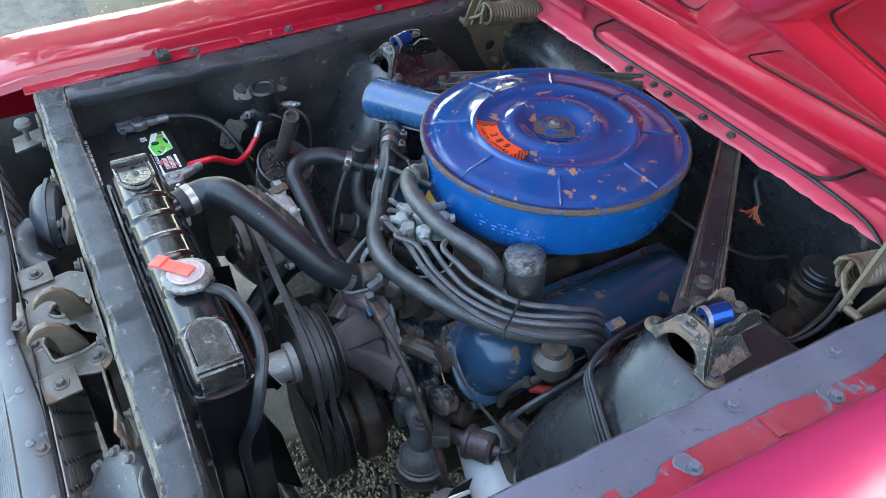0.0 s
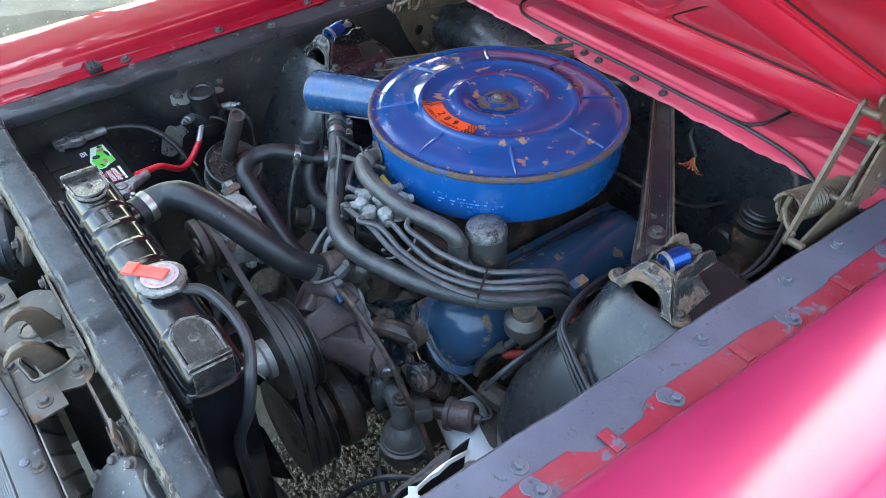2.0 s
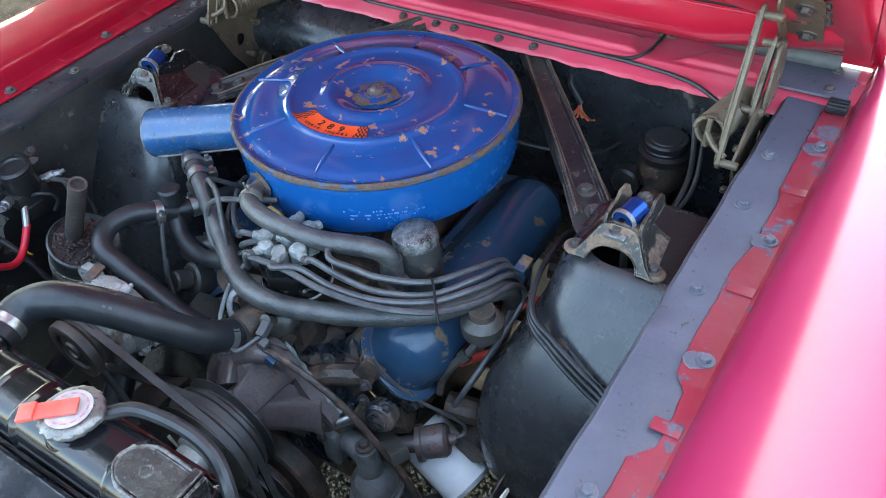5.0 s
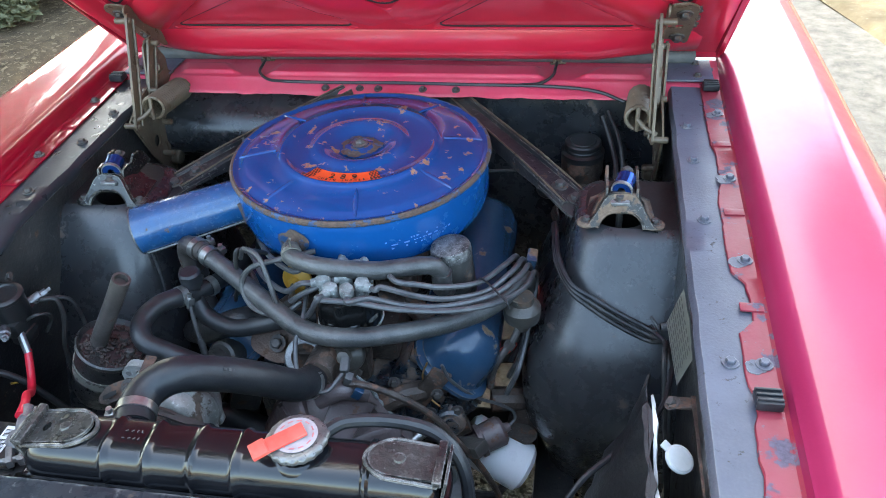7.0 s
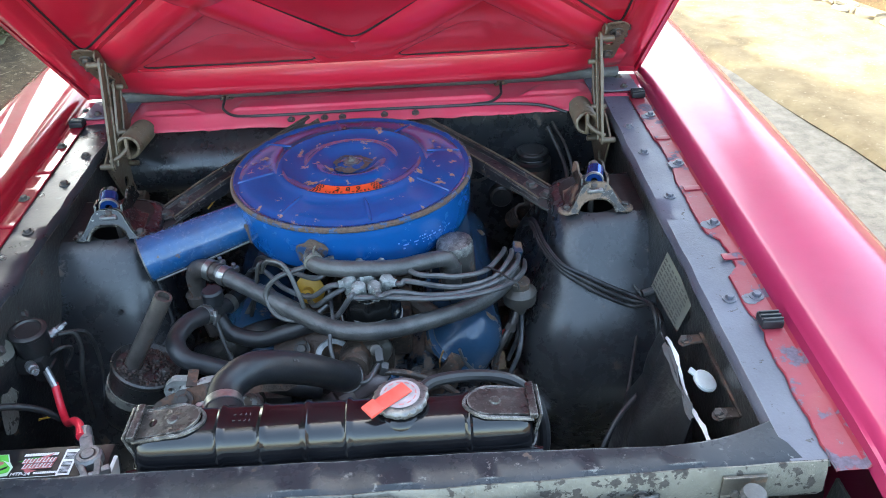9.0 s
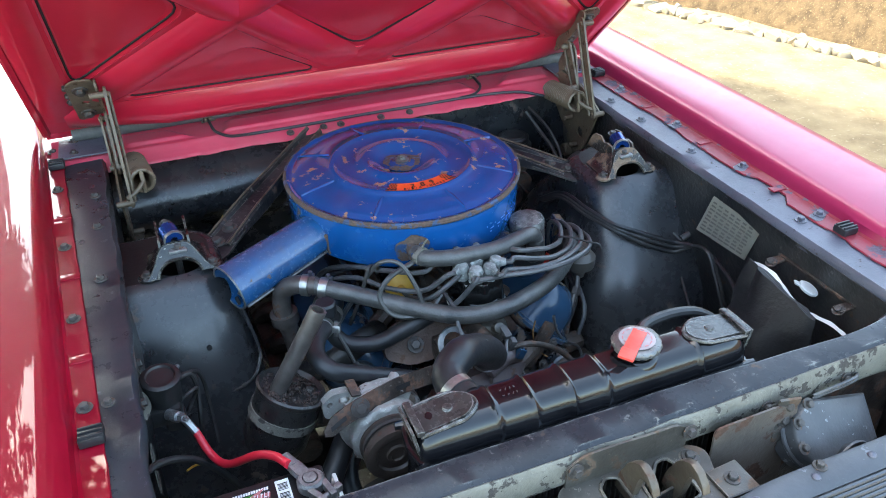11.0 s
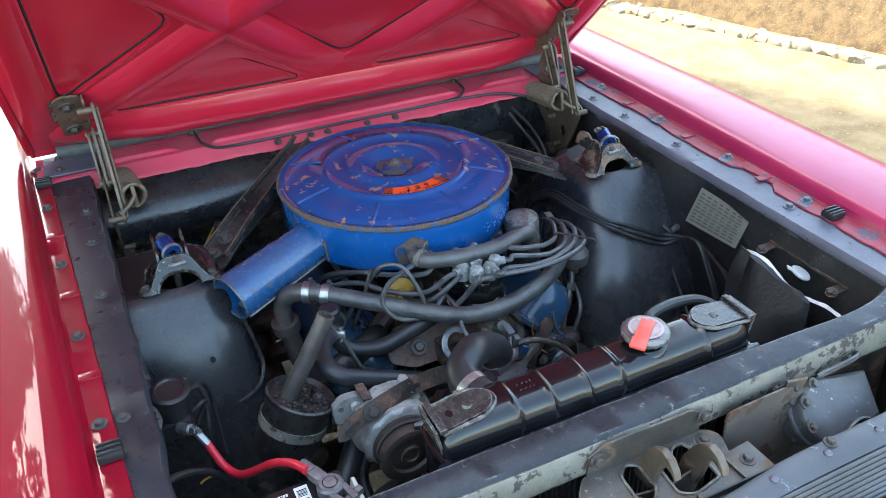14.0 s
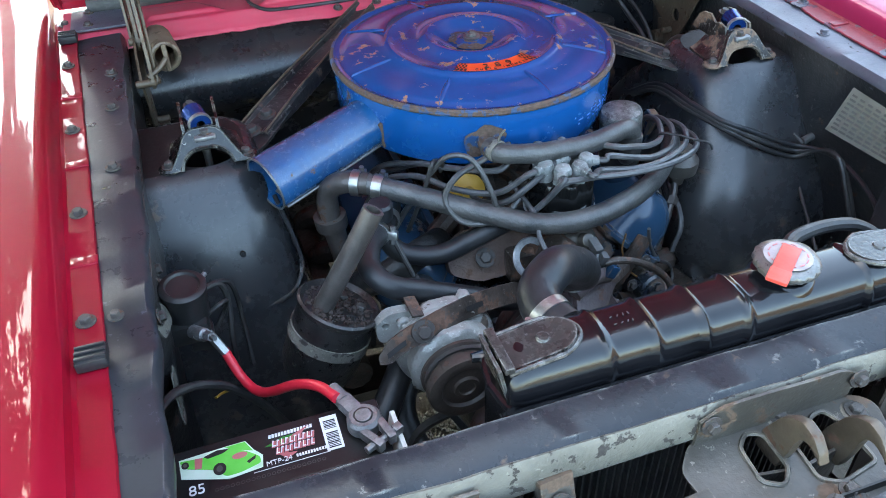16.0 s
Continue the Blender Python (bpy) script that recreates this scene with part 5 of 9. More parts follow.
for cx, sgn in ((-0.181, -1), (0.205, 1)):
    bm = bmesh.new()
    out = [(0.045, -0.022), (0.045, 0.022)] + [(-0.008 + 0.026 * math.cos(a), 0.022 * math.sin(a)) for a in (math.pi / 2 + math.pi * k / 10 for k in range(11))]
    plate(bm, out, [], 0.0035, Matrix.Translation((cx, 0.096, 0.8795)) @ pose(0, 0, 0, 0, sgn * (9 if sgn < 0 else 4), 0) @ Matrix.Diagonal((sgn, 1, 1, 1)))
    lathe(bm, [(0.007, 0.003), (0.0055, 0.0055), (0, 0.006)], pose(cx, 0.096, 0.8795), 14)
    rim = bmesh.new()
    tube(rim, [(cx + sgn * 0.044, 0.096 - 0.0255, 0.875), (cx, 0.096 - 0.0255, 0.8805), (cx - sgn * 0.016, 0.096 - 0.023, 0.881), (cx - sgn * 0.032, 0.096 - 0.012, 0.8815), (cx - sgn * 0.037, 0.096, 0.8815), (cx - sgn * 0.032, 0.096 + 0.012, 0.8815), (cx - sgn * 0.016, 0.096 + 0.023, 0.881), (cx, 0.096 + 0.0255, 0.8805), (cx + sgn * 0.044, 0.096 + 0.0255, 0.873)], 0.0028, 8, 5)
    part("plate_rim", rim, STRAPPLATE, tank)
    part("strap_plate", bm, STRAPPLATE, tank, "dusty flat strap plate with a dimple")
    bm = bmesh.new()
    box(bm, (0.004, 0.052, 0.05), pose(cx + sgn * 0.048, 0.096, 0.858, 0, sgn * 12, 0), 0.0015)
    box(bm, (0.010, 0.056, 0.008), pose(cx + sgn * 0.044, 0.096, 0.881), 0.002)
    part("strap", bm, STRAPPLATE, tank)
# filler neck and cap
bm = bmesh.new()
lathe(bm, [(0.036, 0.862), (0.035, 0.872), (0.031, 0.878), (0.026, 0.880), (0.0255, 0.886), (0.031, 0.8875), (0.031, 0.890), (0, 0.890)], pose(0.092, 0.102, 0), 32)
part("filler_neck", bm, TANK, rad)
bm = bmesh.new()
lathe(bm, [(0.0312, 0.886), (0.0328, 0.888), (0.0330, 0.8925), (0.0314, 0.8945), (0.028, 0.8955), (0.026, 0.8960), (0.0, 0.8968)], pose(0.092, 0.102, 0, 0, 0, 20), 72, lambda a, h: 1 + 0.07 * max(0, math.cos(2 * a)) ** 6 + (0.022 * math.cos(18 * a) if h < 0.894 else 0))
cap = part("radiator_cap", bm, CAPMETAL, rad, "silver pressure cap with a red lever")
bm = bmesh.new()
lathe(bm, [(0.0235, 0.8975), (0.024, 0.8978), (0.0, 0.8982)], pose(0.092, 0.102, 0), 32)
part("cap_face", bm, mat("worn_cap_face", (0.30, 0.26, 0.26), (0.42, 0.36, 0.36), 0.40, scale=60, bump=0.1, dust=0.2), cap, "pale printed face of the cap")
bm = bmesh.new()
box(bm, (0.060, 0.019, 0.003), pose(0.077, 0.090, 0.9005, 2, -3, 38), 0.001)
box(bm, (0.018, 0.021, 0.005), pose(0.060, 0.0765, 0.9005, 2, -8, 38), 0.0015)
part("lever", bm, REDTAG, cap, "red plastic safety lever")
bm = bmesh.new()
for k in range(12):
    a = radians(k * 30 + 5)
    box(bm, (0.006, 0.0014, 0.0003), pose(0.092 + 0.019 * math.cos(a), 0.102 + 0.019 * math.sin(a), 0.8986, 0, 0, k * 30 + 95))
part("cap_print", bm, REDINK, cap)
# stamped figures on the tank: illegible, as small bars
bm = bmesh.new()
for k in range(4):
    for j in range(2):
        box(bm, (0.0034, 0.0012, 0.0006), pose(-0.108 + k * 0.0062 + 0.001 * (k * k % 3), 0.090 + j * 0.010, 0.8810, 0, 0, 25 * (k + j)), 0.0002)
part("stamping", bm, OLD_HOSE, tank)
# core with fins
bm = bmesh.new()
box(bm, (0.42, 0.055, 0.46), pose(0.01, 0.096, 0.60))
core = part("core", bm, CORE, rad, "dark finned core")
for i in range(44):
    bm = bmesh.new()
    box(bm, (0.0022, 0.010, 0.45), pose(-0.195 + i * 0.0095, 0.066, 0.60))
    part("core_tube", bm, STRIP, core)
for s, x in ((-1, -0.215), (1, 0.236)):
    bm = bmesh.new()
    box(bm, (0.016, 0.075, 0.50), pose(x, 0.098, 0.59), 0.002)
    part("side_bracket", bm, TANK, rad)
    for z in (0.78, 0.70, 0.55):
        place("bolt", BOLT_S, aim((x + s * 0.002, 0.060, z), (0, -1, 0)), rad)
bm = bmesh.new()
box(bm, (0.46, 0.07, 0.05), pose(0.01, 0.096, 0.36), 0.01)
part("bottom_tank", bm, TANK, rad)
bm = bmesh.new()
cyl(bm, (-0.128, 0.115, 0.836), (-0.139, 0.155, 0.839), 0.020, seg=24)
part("outlet_neck", bm, TANK, rad)

# overflow hose round the filler neck
bm = bmesh.new()
tube(bm, [(0.112, 0.122, 0.878), (0.135, 0.142, 0.878), (0.185, 0.152, 0.874), (0.232, 0.150, 0.864), (0.262, 0.135, 0.84), (0.272, 0.118, 0.79), (0.262, 0.100, 0.73), (0.262, 0.10, 0.64), (0.264, 0.10, 0.45)], 0.0078, 10)
alone("overflow_hose", bm, RUBBER, "thin black overflow hose from the radiator cap", "hose")

# ---- upper radiator hose ----
uh = thing("radiator_hose", (-0.10, 0.25, 0.78), "thick black moulded upper radiator hose with clamps", "hose")
bm = bmesh.new()
UP = [(-0.134, 0.138, 0.838), (-0.143, 0.168, 0.840), (-0.138, 0.194, 0.845), (-0.111, 0.217, 0.849), (-0.074, 0.252, 0.818), (-0.037, 0.286, 0.777), (-0.010, 0.324, 0.728), (-0.006, 0.372, 0.690)]
tube(bm, UP, 0.0235, 20, 8)
part("hose_body", bm, RUBBER, uh)
clamp_at("hose_clamp", (-0.141, 0.160, 0.8392), (-0.25, 1, 0.10), 0.0235, uh)
clamp_at("hose_clamp", (-0.007, 0.355, 0.700), (0.05, 1, -0.8), 0.0235, uh)
bm = bmesh.new()
for k in range(14):
    p, q = Vector((-0.074, 0.252, 0.818)), Vector((-0.020, 0.310, 0.745))
    c = p + (q - p) * (k / 14 - 0.1)
    d = (q - p).normalized()
    o = Vector((0.85, -0.1, 0.5))
    o = (o - d * o.dot(d)).normalized()
    if k in (5, 9):
        continue
    box(bm, (0.0035, 0.0045, 0.0006), aim(c + o * 0.0236, o, d))
part("hose_print", bm, OLD_HOSE, uh, "faint illegible print on the hose")

# ---- battery ----
bt = thing("battery", (-0.457, 0.122, 0.51), "black car battery with labels and lead clamps", "battery")
bm = bmesh.new()
box(bm, (0.262, 0.170, 0.20), pose(-0.457, 0.122, 0.612), 0.004)
part("case", bm, CASE, bt)
bm = bmesh.new()
box(bm, (0.266, 0.174, 0.022), pose(-0.457, 0.122, 0.722), 0.004)
top = part("lid", bm, CASE, bt, "ribbed black battery lid")
for k in range(5):
    bm = bmesh.new()
    box(bm, (0.11, 0.004, 0.005), pose(-0.390, 0.098 + k * 0.0085, 0.7345), 0.001)
    part("lid_rib", bm, CASE, top)
bm = bmesh.new()
for dx in (-0.06, 0.06):
    box(bm, (0.075 if dx < 0 else 0.06, 0.040, 0.008), pose(-0.495 + dx * 0.6, 0.105, 0.736), 0.003)
part("vent_cover", bm, CASE, top)


def sticker(x, y, w, d, material, parent, name="label", z=0.7336, rz=0.0):
    b = bmesh.new()
    box(b, (w, d, 0.0006), pose(x, y, z, 0, 0, rz))
    return part(name, b, material, parent)


def flat_shape(name, pts, material, parent, z, label=""):
    """A printed shape that lies on the lid."""
    b = bmesh.new()
    plate(b, pts, [], 0.0004, Matrix.Translation((0, 0, z)))
    return part(name, b, material, parent, label)


# printed picture: a green car shape on a white and green sweep
lab = flat_shape("picture_label", [(-0.539, 0.196), (-0.489, 0.198), (-0.470, 0.198), (-0.463, 0.184), (-0.455, 0.174), (-0.457, 0.159), (-0.492, 0.156), (-0.538, 0.172)], mat("pale_green_ink", (0.55, 0.75, 0.55), (0.7, 0.82, 0.7), 0.4, bump=0.0), top, 0.7334, "green car shape printed on a pale sweep")
flat_shape("label_shape", [(-0.492, 0.197), (-0.471, 0.197), (-0.464, 0.183), (-0.483, 0.191)], GREENINK, lab, 0.7338)
flat_shape("label_shape", soft([(-0.539, 0.194), (-0.514, 0.191), (-0.494, 0.194), (-0.486, 0.1935), (-0.470, 0.184), (-0.458, 0.173), (-0.458, 0.165), (-0.479, 0.160), (-0.494, 0.160), (-0.505, 0.172), (-0.533, 0.183)], 0.003, 2), GREENINK, lab, 0.7339)
flat_shape("label_shape", [(-0.514, 0.1915), (-0.500, 0.1955), (-0.488, 0.1935), (-0.494, 0.190), (-0.510, 0.188)], INK, lab, 0.7343)
flat_shape("label_shape", [(-0.523, 0.192), (-0.515, 0.191), (-0.517, 0.178), (-0.524, 0.179)], REDINK, lab, 0.7343)
flat_shape("label_shape", ring2(-0.478, 0.181, 0.008, 0.004, 16), REDINK, lab, 0.7343)
flat_shape("label_shape", [(-0.472, 0.171), (-0.462, 0.176), (-0.463, 0.172), (-0.470, 0.168)], INK, lab, 0.7343)
for x, y, r in ((-0.533, 0.187, 0.0038), (-0.4995, 0.171, 0.0066)):
    w_ = flat_shape("wheel_shape", ring2(x, y, r, r * 1.15, 16), INK, lab, 0.7344)
    flat_shape("wheel_shape", ring2(x, y, r * 0.5, r * 0.6, 12), STRIP, w_, 0.7348)
wl = sticker(-0.381, 0.178, 0.0185, 0.046, WHITEINK, top, "white_label")
for k in range(16):
    sticker(-0.381, 0.1585 + k * 0.0021 + 0.004 * (k > 9), 0.013, 0.0007 + 0.0006 * (k * 7 % 3 == 0), INK, wl, "label_bar", 0.7341)
# product line above the logo and figures below it, as bars
for k in range(14):
    sticker(-0.445 + k * 0.0034, 0.1945, 0.0026, 0.0046, WHITEINK, top, "print_bar", 0.7336, -8)
# the slanted two-line logo as plain shapes
flat_shape("logo_shape", [(-0.452, 0.183), (-0.432, 0.190), (-0.412, 0.190), (-0.432, 0.180)], mat("dark_green_ink", (0.02, 0.18, 0.02), None, 0.4, bump=0.0), top, 0.7335)
flat_shape("logo_shape", [(-0.424, 0.188), (-0.404, 0.196), (-0.414, 0.186)], REDINK, top, 0.7337)
flat_shape("logo_shape", [(-0.440, 0.170), (-0.420, 0.166), (-0.431, 0.160)], REDINK, top, 0.7337)
for row, y, n in ((0, 0.1835, 10), (1, 0.1735, 9)):
    for k in range(n):
        x = -0.443 + row * 0.003 + k * 0.0046
        sticker(x + 0.0007, y - 0.0007, 0.0038, 0.0085, REDINK, top, "logo_shape", 0.7340, -12)
        sticker(x, y, 0.0011, 0.0080, WHITEINK, top, "logo_shape", 0.7344, -12)
        sticker(x + 0.0012, y + 0.0030 * (1 if k % 2 else -1), 0.0026, 0.0013, WHITEINK, top, "logo_shape", 0.7344, -12)
lettering("print", "MTP-24", 0.0085, pose(-0.440, 0.1605, 0.7338, 0, 0, 0), WHITEINK, top)
for k in range(11):
    sticker(-0.421 + k * 0.0030, 0.1612, 0.0022, 0.0036, WHITEINK, top, "print_bar")
lettering("numeral", "85", 0.017, pose(-0.524, 0.1535, 0.7338, 0, 0, 0), WHITEINK, top)
sticker(-0.427, 0.1545, 0.080, 0.0006, WHITEINK, top, "print_bar")
for k in range(22):
    b = bmesh.new()
    lathe(b, [(0.0014, 0), (0.0021, 0), (0.0021, 0.0003), (0.0014, 0.0003)], pose(-0.505 + k * 0.0052, 0.1475, 0.7335), 12)
    part("print_mark", b, OLD_HOSE, top)
for k in range(10):
    w_ = 0.013 if k % 3 else 0.010
    sticker(-0.565 + k * 0.0172, 0.0475, w_, 0.017, WHITEINK, top, "print_bar", 0.7336)
    sticker(-0.565 + k * 0.0172, 0.0475 + 0.003 * (k % 2), w_ * 0.45, 0.0075, CASE, top, "print_bar", 0.7341)
# big lettering on the front face as bars
for k in range(10):
    b = bmesh.new()
    h = 0.022
    box(b, (0.011, 0.0008, h), pose(-0.56 + k * 0.0165, 0.0360, 0.690))
    part("print_bar", b, WHITEINK, bt)


def terminal(at, d, cable, name, lab):
    b = bmesh.new()
    lathe(b, [(0.0, 0), (0.0105, 0), (0.009, 0.020), (0.006, 0.021), (0, 0.0195)], Matrix.Translation(at), 20)
    part("post", b, LEAD, bt, "lead post")
    b = bmesh.new()
    lathe(b, [(0.0105, 0.003), (0.0185, 0.003), (0.0185, 0.015), (0.015, 0.019), (0.0105, 0.019)], Matrix.Translation(at), 24)
    m = Matrix.Translation(at) @ pose(0, 0, 0, 0, 0, math.degrees(math.atan2(d[1], d[0])))
    for s in (-1, 1):
        box(b, (0.030, 0.009, 0.013), m @ pose(-0.027, s * 0.009, 0.010, 0, 0, s * 8), 0.002)
    cyl(b, m @ Vector((-0.033, -0.022, 0.010)), m @ Vector((-0.033, 0.022, 0.010)), 0.0045, seg=8)
    box(b, (0.010, 0.010, 0.010), m @ pose(-0.033, -0.019, 0.010), 0.001)
    box(b, (0.026, 0.018, 0.015), m @ pose(0.026, 0, 0.011), 0.004)
    cyl(b, m @ Vector((0.034, 0, 0.011)), m @ Vector((0.058, 0, 0.012)), 0.0095, 0.0085, seg=14)
    part(name, b, LEAD, bt, lab)


terminal((-0.346, 0.172, 0.735), (-0.40, 0.92), None, "cable_clamp", "grey lead cable clamp")
terminal((-0.572, 0.158, 0.733), (0.05, 1.0), None, "cable_clamp", "grey lead cable clamp")
bm = bmesh.new()
box(bm, (0.006, 0.10, 0.10), pose(-0.322, 0.13, 0.69, 0, 10, 0), 0.002)
part("side_tag", bm, CREAM, bt, "pale plastic carry tab")
bm = bmesh.new()
box(bm, (0.29, 0.20, 0.008), pose(-0.457, 0.122, 0.506), 0.002)
box(bm, (0.29, 0.006, 0.04), pose(-0.457, 0.025, 0.52), 0.002)
box(bm, (0.06, 0.16, 0.05), pose(-0.53, 0.14, 0.48), 0.002)
alone("battery_tray", bm, DUSTY, "rusty black battery tray bolted to the apron", "tray")

bm = bmesh.new()
CABLE = [(-0.367, 0.205, 0.753), (-0.381, 0.235, 0.745), (-0.403, 0.262, 0.729), (-0.442, 0.305, 0.684), (-0.462, 0.335, 0.682), (-0.478, 0.368, 0.710)]
tube(bm, CABLE, 0.0062, 12)
rc = thing("battery_cable", (-0.45, 0.28, 0.72), "bright red battery cable to the starter relay", "cable")
part("red_jacket", bm, REDPVC, rc)
bm = bmesh.new()
tube(bm, [(-0.476, 0.364, 0.707), (-0.487, 0.377, 0.724), (-0.497, 0.388, 0.738)], 0.0062, 10)
lathe(bm, [(0.004, 0), (0.011, 0), (0.011, 0.003), (0.004, 0.003)], aim((-0.501, 0.392, 0.745), (0.6, -0.8, 0.5)), 16)
part("crimp_lug", bm, SILVER, rc, "bare metal crimp lug")
bm = bmesh.new()
GROUND_CABLE = [(-0.572, 0.196, 0.748), (-0.557, 0.253, 0.745), (-0.532, 0.298, 0.730), (-0.487, 0.328, 0.690), (-0.446, 0.342, 0.620), (-0.42, 0.36, 0.54)]
tube(bm, GROUND_CABLE, 0.0056, 10)
alone("ground_cable", bm, HARNESS, "black ground cable from the battery", "cable")

# ---- starter relay on the apron ----
rl = thing("starter_relay", (-0.53, 0.405, 0.74), "dusty black starter relay on the inner fender", "relay")
bm = bmesh.new()
lathe(bm, [(0, 0), (0.025, 0), (0.0265, 0.003), (0.0265, 0.046), (0.0285, 0.048), (0.0285, 0.053), (0.024, 0.056), (0.021, 0.056), (0.019, 0.053), (0.008, 0.052), (0, 0.054)], pose(-0.510, 0.407, 0.743, 6, 4, 0), 28)
part("can", bm, CASE, rl, "black ribbed relay can")
bm = bmesh.new()
box(bm, (0.050, 0.062, 0.030), pose(-0.512, 0.405, 0.738), 0.008)
box(bm, (0.030, 0.034, 0.030), pose(-0.500, 0.398, 0.716, 0, 10, 0), 0.008)
part("base", bm, CASE, rl)
for k in (-1, 1):
    bm = bmesh.new()
    plate(bm, soft([(-0.020, -0.016), (0.014, -0.018), (0.022, 0.0), (0.012, 0.020), (-0.018, 0.018)], 0.007, 3), [ring2(0.002, 0.0, 0.005, n=10)], 0.003, aim((-0.537, 0.405 + k * 0.038, 0.782), (1, k * 0.25, 0.35)))
    part("mounting_ear", bm, BEIGE, rl, "chalky mounting ear")
    bm = bmesh.new()
    cyl(bm, (-0.508, 0.405 + k * 0.030, 0.746), (-0.492, 0.405 + k * 0.050, 0.752), 0.0085, seg=14, bevel=0.002)
    cyl(bm, (-0.494, 0.405 + k * 0.047, 0.751), (-0.486, 0.405 + k * 0.057, 0.754), 0.0062, seg=6)
    cyl(bm, (-0.488, 0.405 + k * 0.055, 0.7535), (-0.482, 0.405 + k * 0.063, 0.7555), 0.0035, seg=10)
    part("terminal", bm, LEAD, rl, "grimy threaded terminal")
bm = bmesh.new()
tube(bm, [(-0.488, 0.40, 0.744), (-0.470, 0.405, 0.752), (-0.462, 0.42, 0.742), (-0.468, 0.428, 0.722), (-0.482, 0.422, 0.70)], 0.003, 8)
part("relay_wire", bm, HARNESS, rl)
for dy in (-0.045, 0.045):
    place("bolt", BOLT_M, aim((-0.536, 0.407 + dy, 0.79), (1, 0, 0.2)), rl)
    place("bolt", BOLT_S, aim((-0.500, 0.405 + dy * 0.9, 0.748), (0.4, math.copysign(0.6, dy), 0.6)), rl)
bm = bmesh.new()
tube(bm, [(-0.486, 0.442, 0.752), (-0.466, 0.452, 0.745), (-0.462, 0.448, 0.71), (-0.468, 0.43, 0.66), (-0.47, 0.42, 0.58)], 0.0042, 8)
part("relay_wire", bm, HARNESS, rl)
bm = bmesh.new()
tube(bm, [(-0.49, 0.45, 0.748), (-0.455, 0.47, 0.73), (-0.45, 0.47, 0.66), (-0.45, 0.44, 0.60)], 0.0035, 8)
part("relay_wire", bm, HARNESS, rl)
bm = bmesh.new()
plate(bm, soft([(0.300, 0.668), (0.322, 0.652), (0.345, 0.662), (0.352, 0.690), (0.378, 0.700), (0.372, 0.722), (0.344, 0.716), (0.330, 0.728), (0.312, 0.706)], 0.008, 3), [], 0.0015, Matrix(((0, 0, 1, -0.5405), (1, 0, 0, 0), (0, 1, 0, 0), (0, 0, 0, 1))))
part("apron_patch", bm, BEIGE, car, "crusted pale dirt on the apron")
bm = bmesh.new()
tube(bm, [(-0.50, 0.33, 0.67), (-0.49, 0.345, 0.66), (-0.475, 0.35, 0.655)], 0.0018, 6)
alone("yellow_wire", bm, YELLOW, "short yellow wire on the apron", "wire")

# ---- engine ----
eng = thing("engine", (0, 0.7, 0.20), "grimy blue V8 engine block with heads and manifolds", "engine")
bm = bmesh.new()
box(bm, (0.30, 0.52, 0.26), pose(0, 0.71, 0.47), 0.015)
box(bm, (0.22, 0.03, 0.30), pose(0.0, 0.445, 0.45), 0.01)
part("block", bm, BLUE_BLOCK, eng, "oily blue cast block")
bm = bmesh.new()
box(bm, (0.24, 0.50, 0.16), pose(0, 0.72, 0.27), 0.02)
part("oil_pan", bm, DUSTY, eng, "grimy oil pan")
bm = bmesh.new()
box(bm, (0.19, 0.44, 0.07), pose(0, 0.72, 0.645), 0.012)
im = part("intake_manifold", bm, RUSTY, eng, "brown rusty intake manifold")
bm = bmesh.new()
box(bm, (0.10, 0.10, 0.05), pose(0, 0.475, 0.635), 0.012)
part("water_outlet", bm, RUSTY, im)
bm = bmesh.new()
box(bm, (0.16, 0.16, 0.05), pose(0, 0.754, 0.70), 0.01)
part("carburettor_pad", bm, RUSTY, im)
for x in (-0.07, -0.025, 0.025, 0.07):
    bm = bmesh.new()
    tube(bm, [(x * 0.7, 0.66, 0.67), (x * 1.3, 0.60, 0.665), (x * 2.1, 0.57, 0.635)], 0.018, 10)
    part("runner", bm, RUSTY, im)
bm = bmesh.new()
lathe(bm, [(0.06, 0.70), (0.055, 0.735), (0.062, 0.775), (0, 0.775)], pose(-0.004, 0.754, 0), 28)
box(bm, (0.13, 0.05, 0.04), pose(-0.004, 0.70, 0.735), 0.006)
part("carburettor", bm, ALU, eng, "dull metal carburettor under the air cleaner")

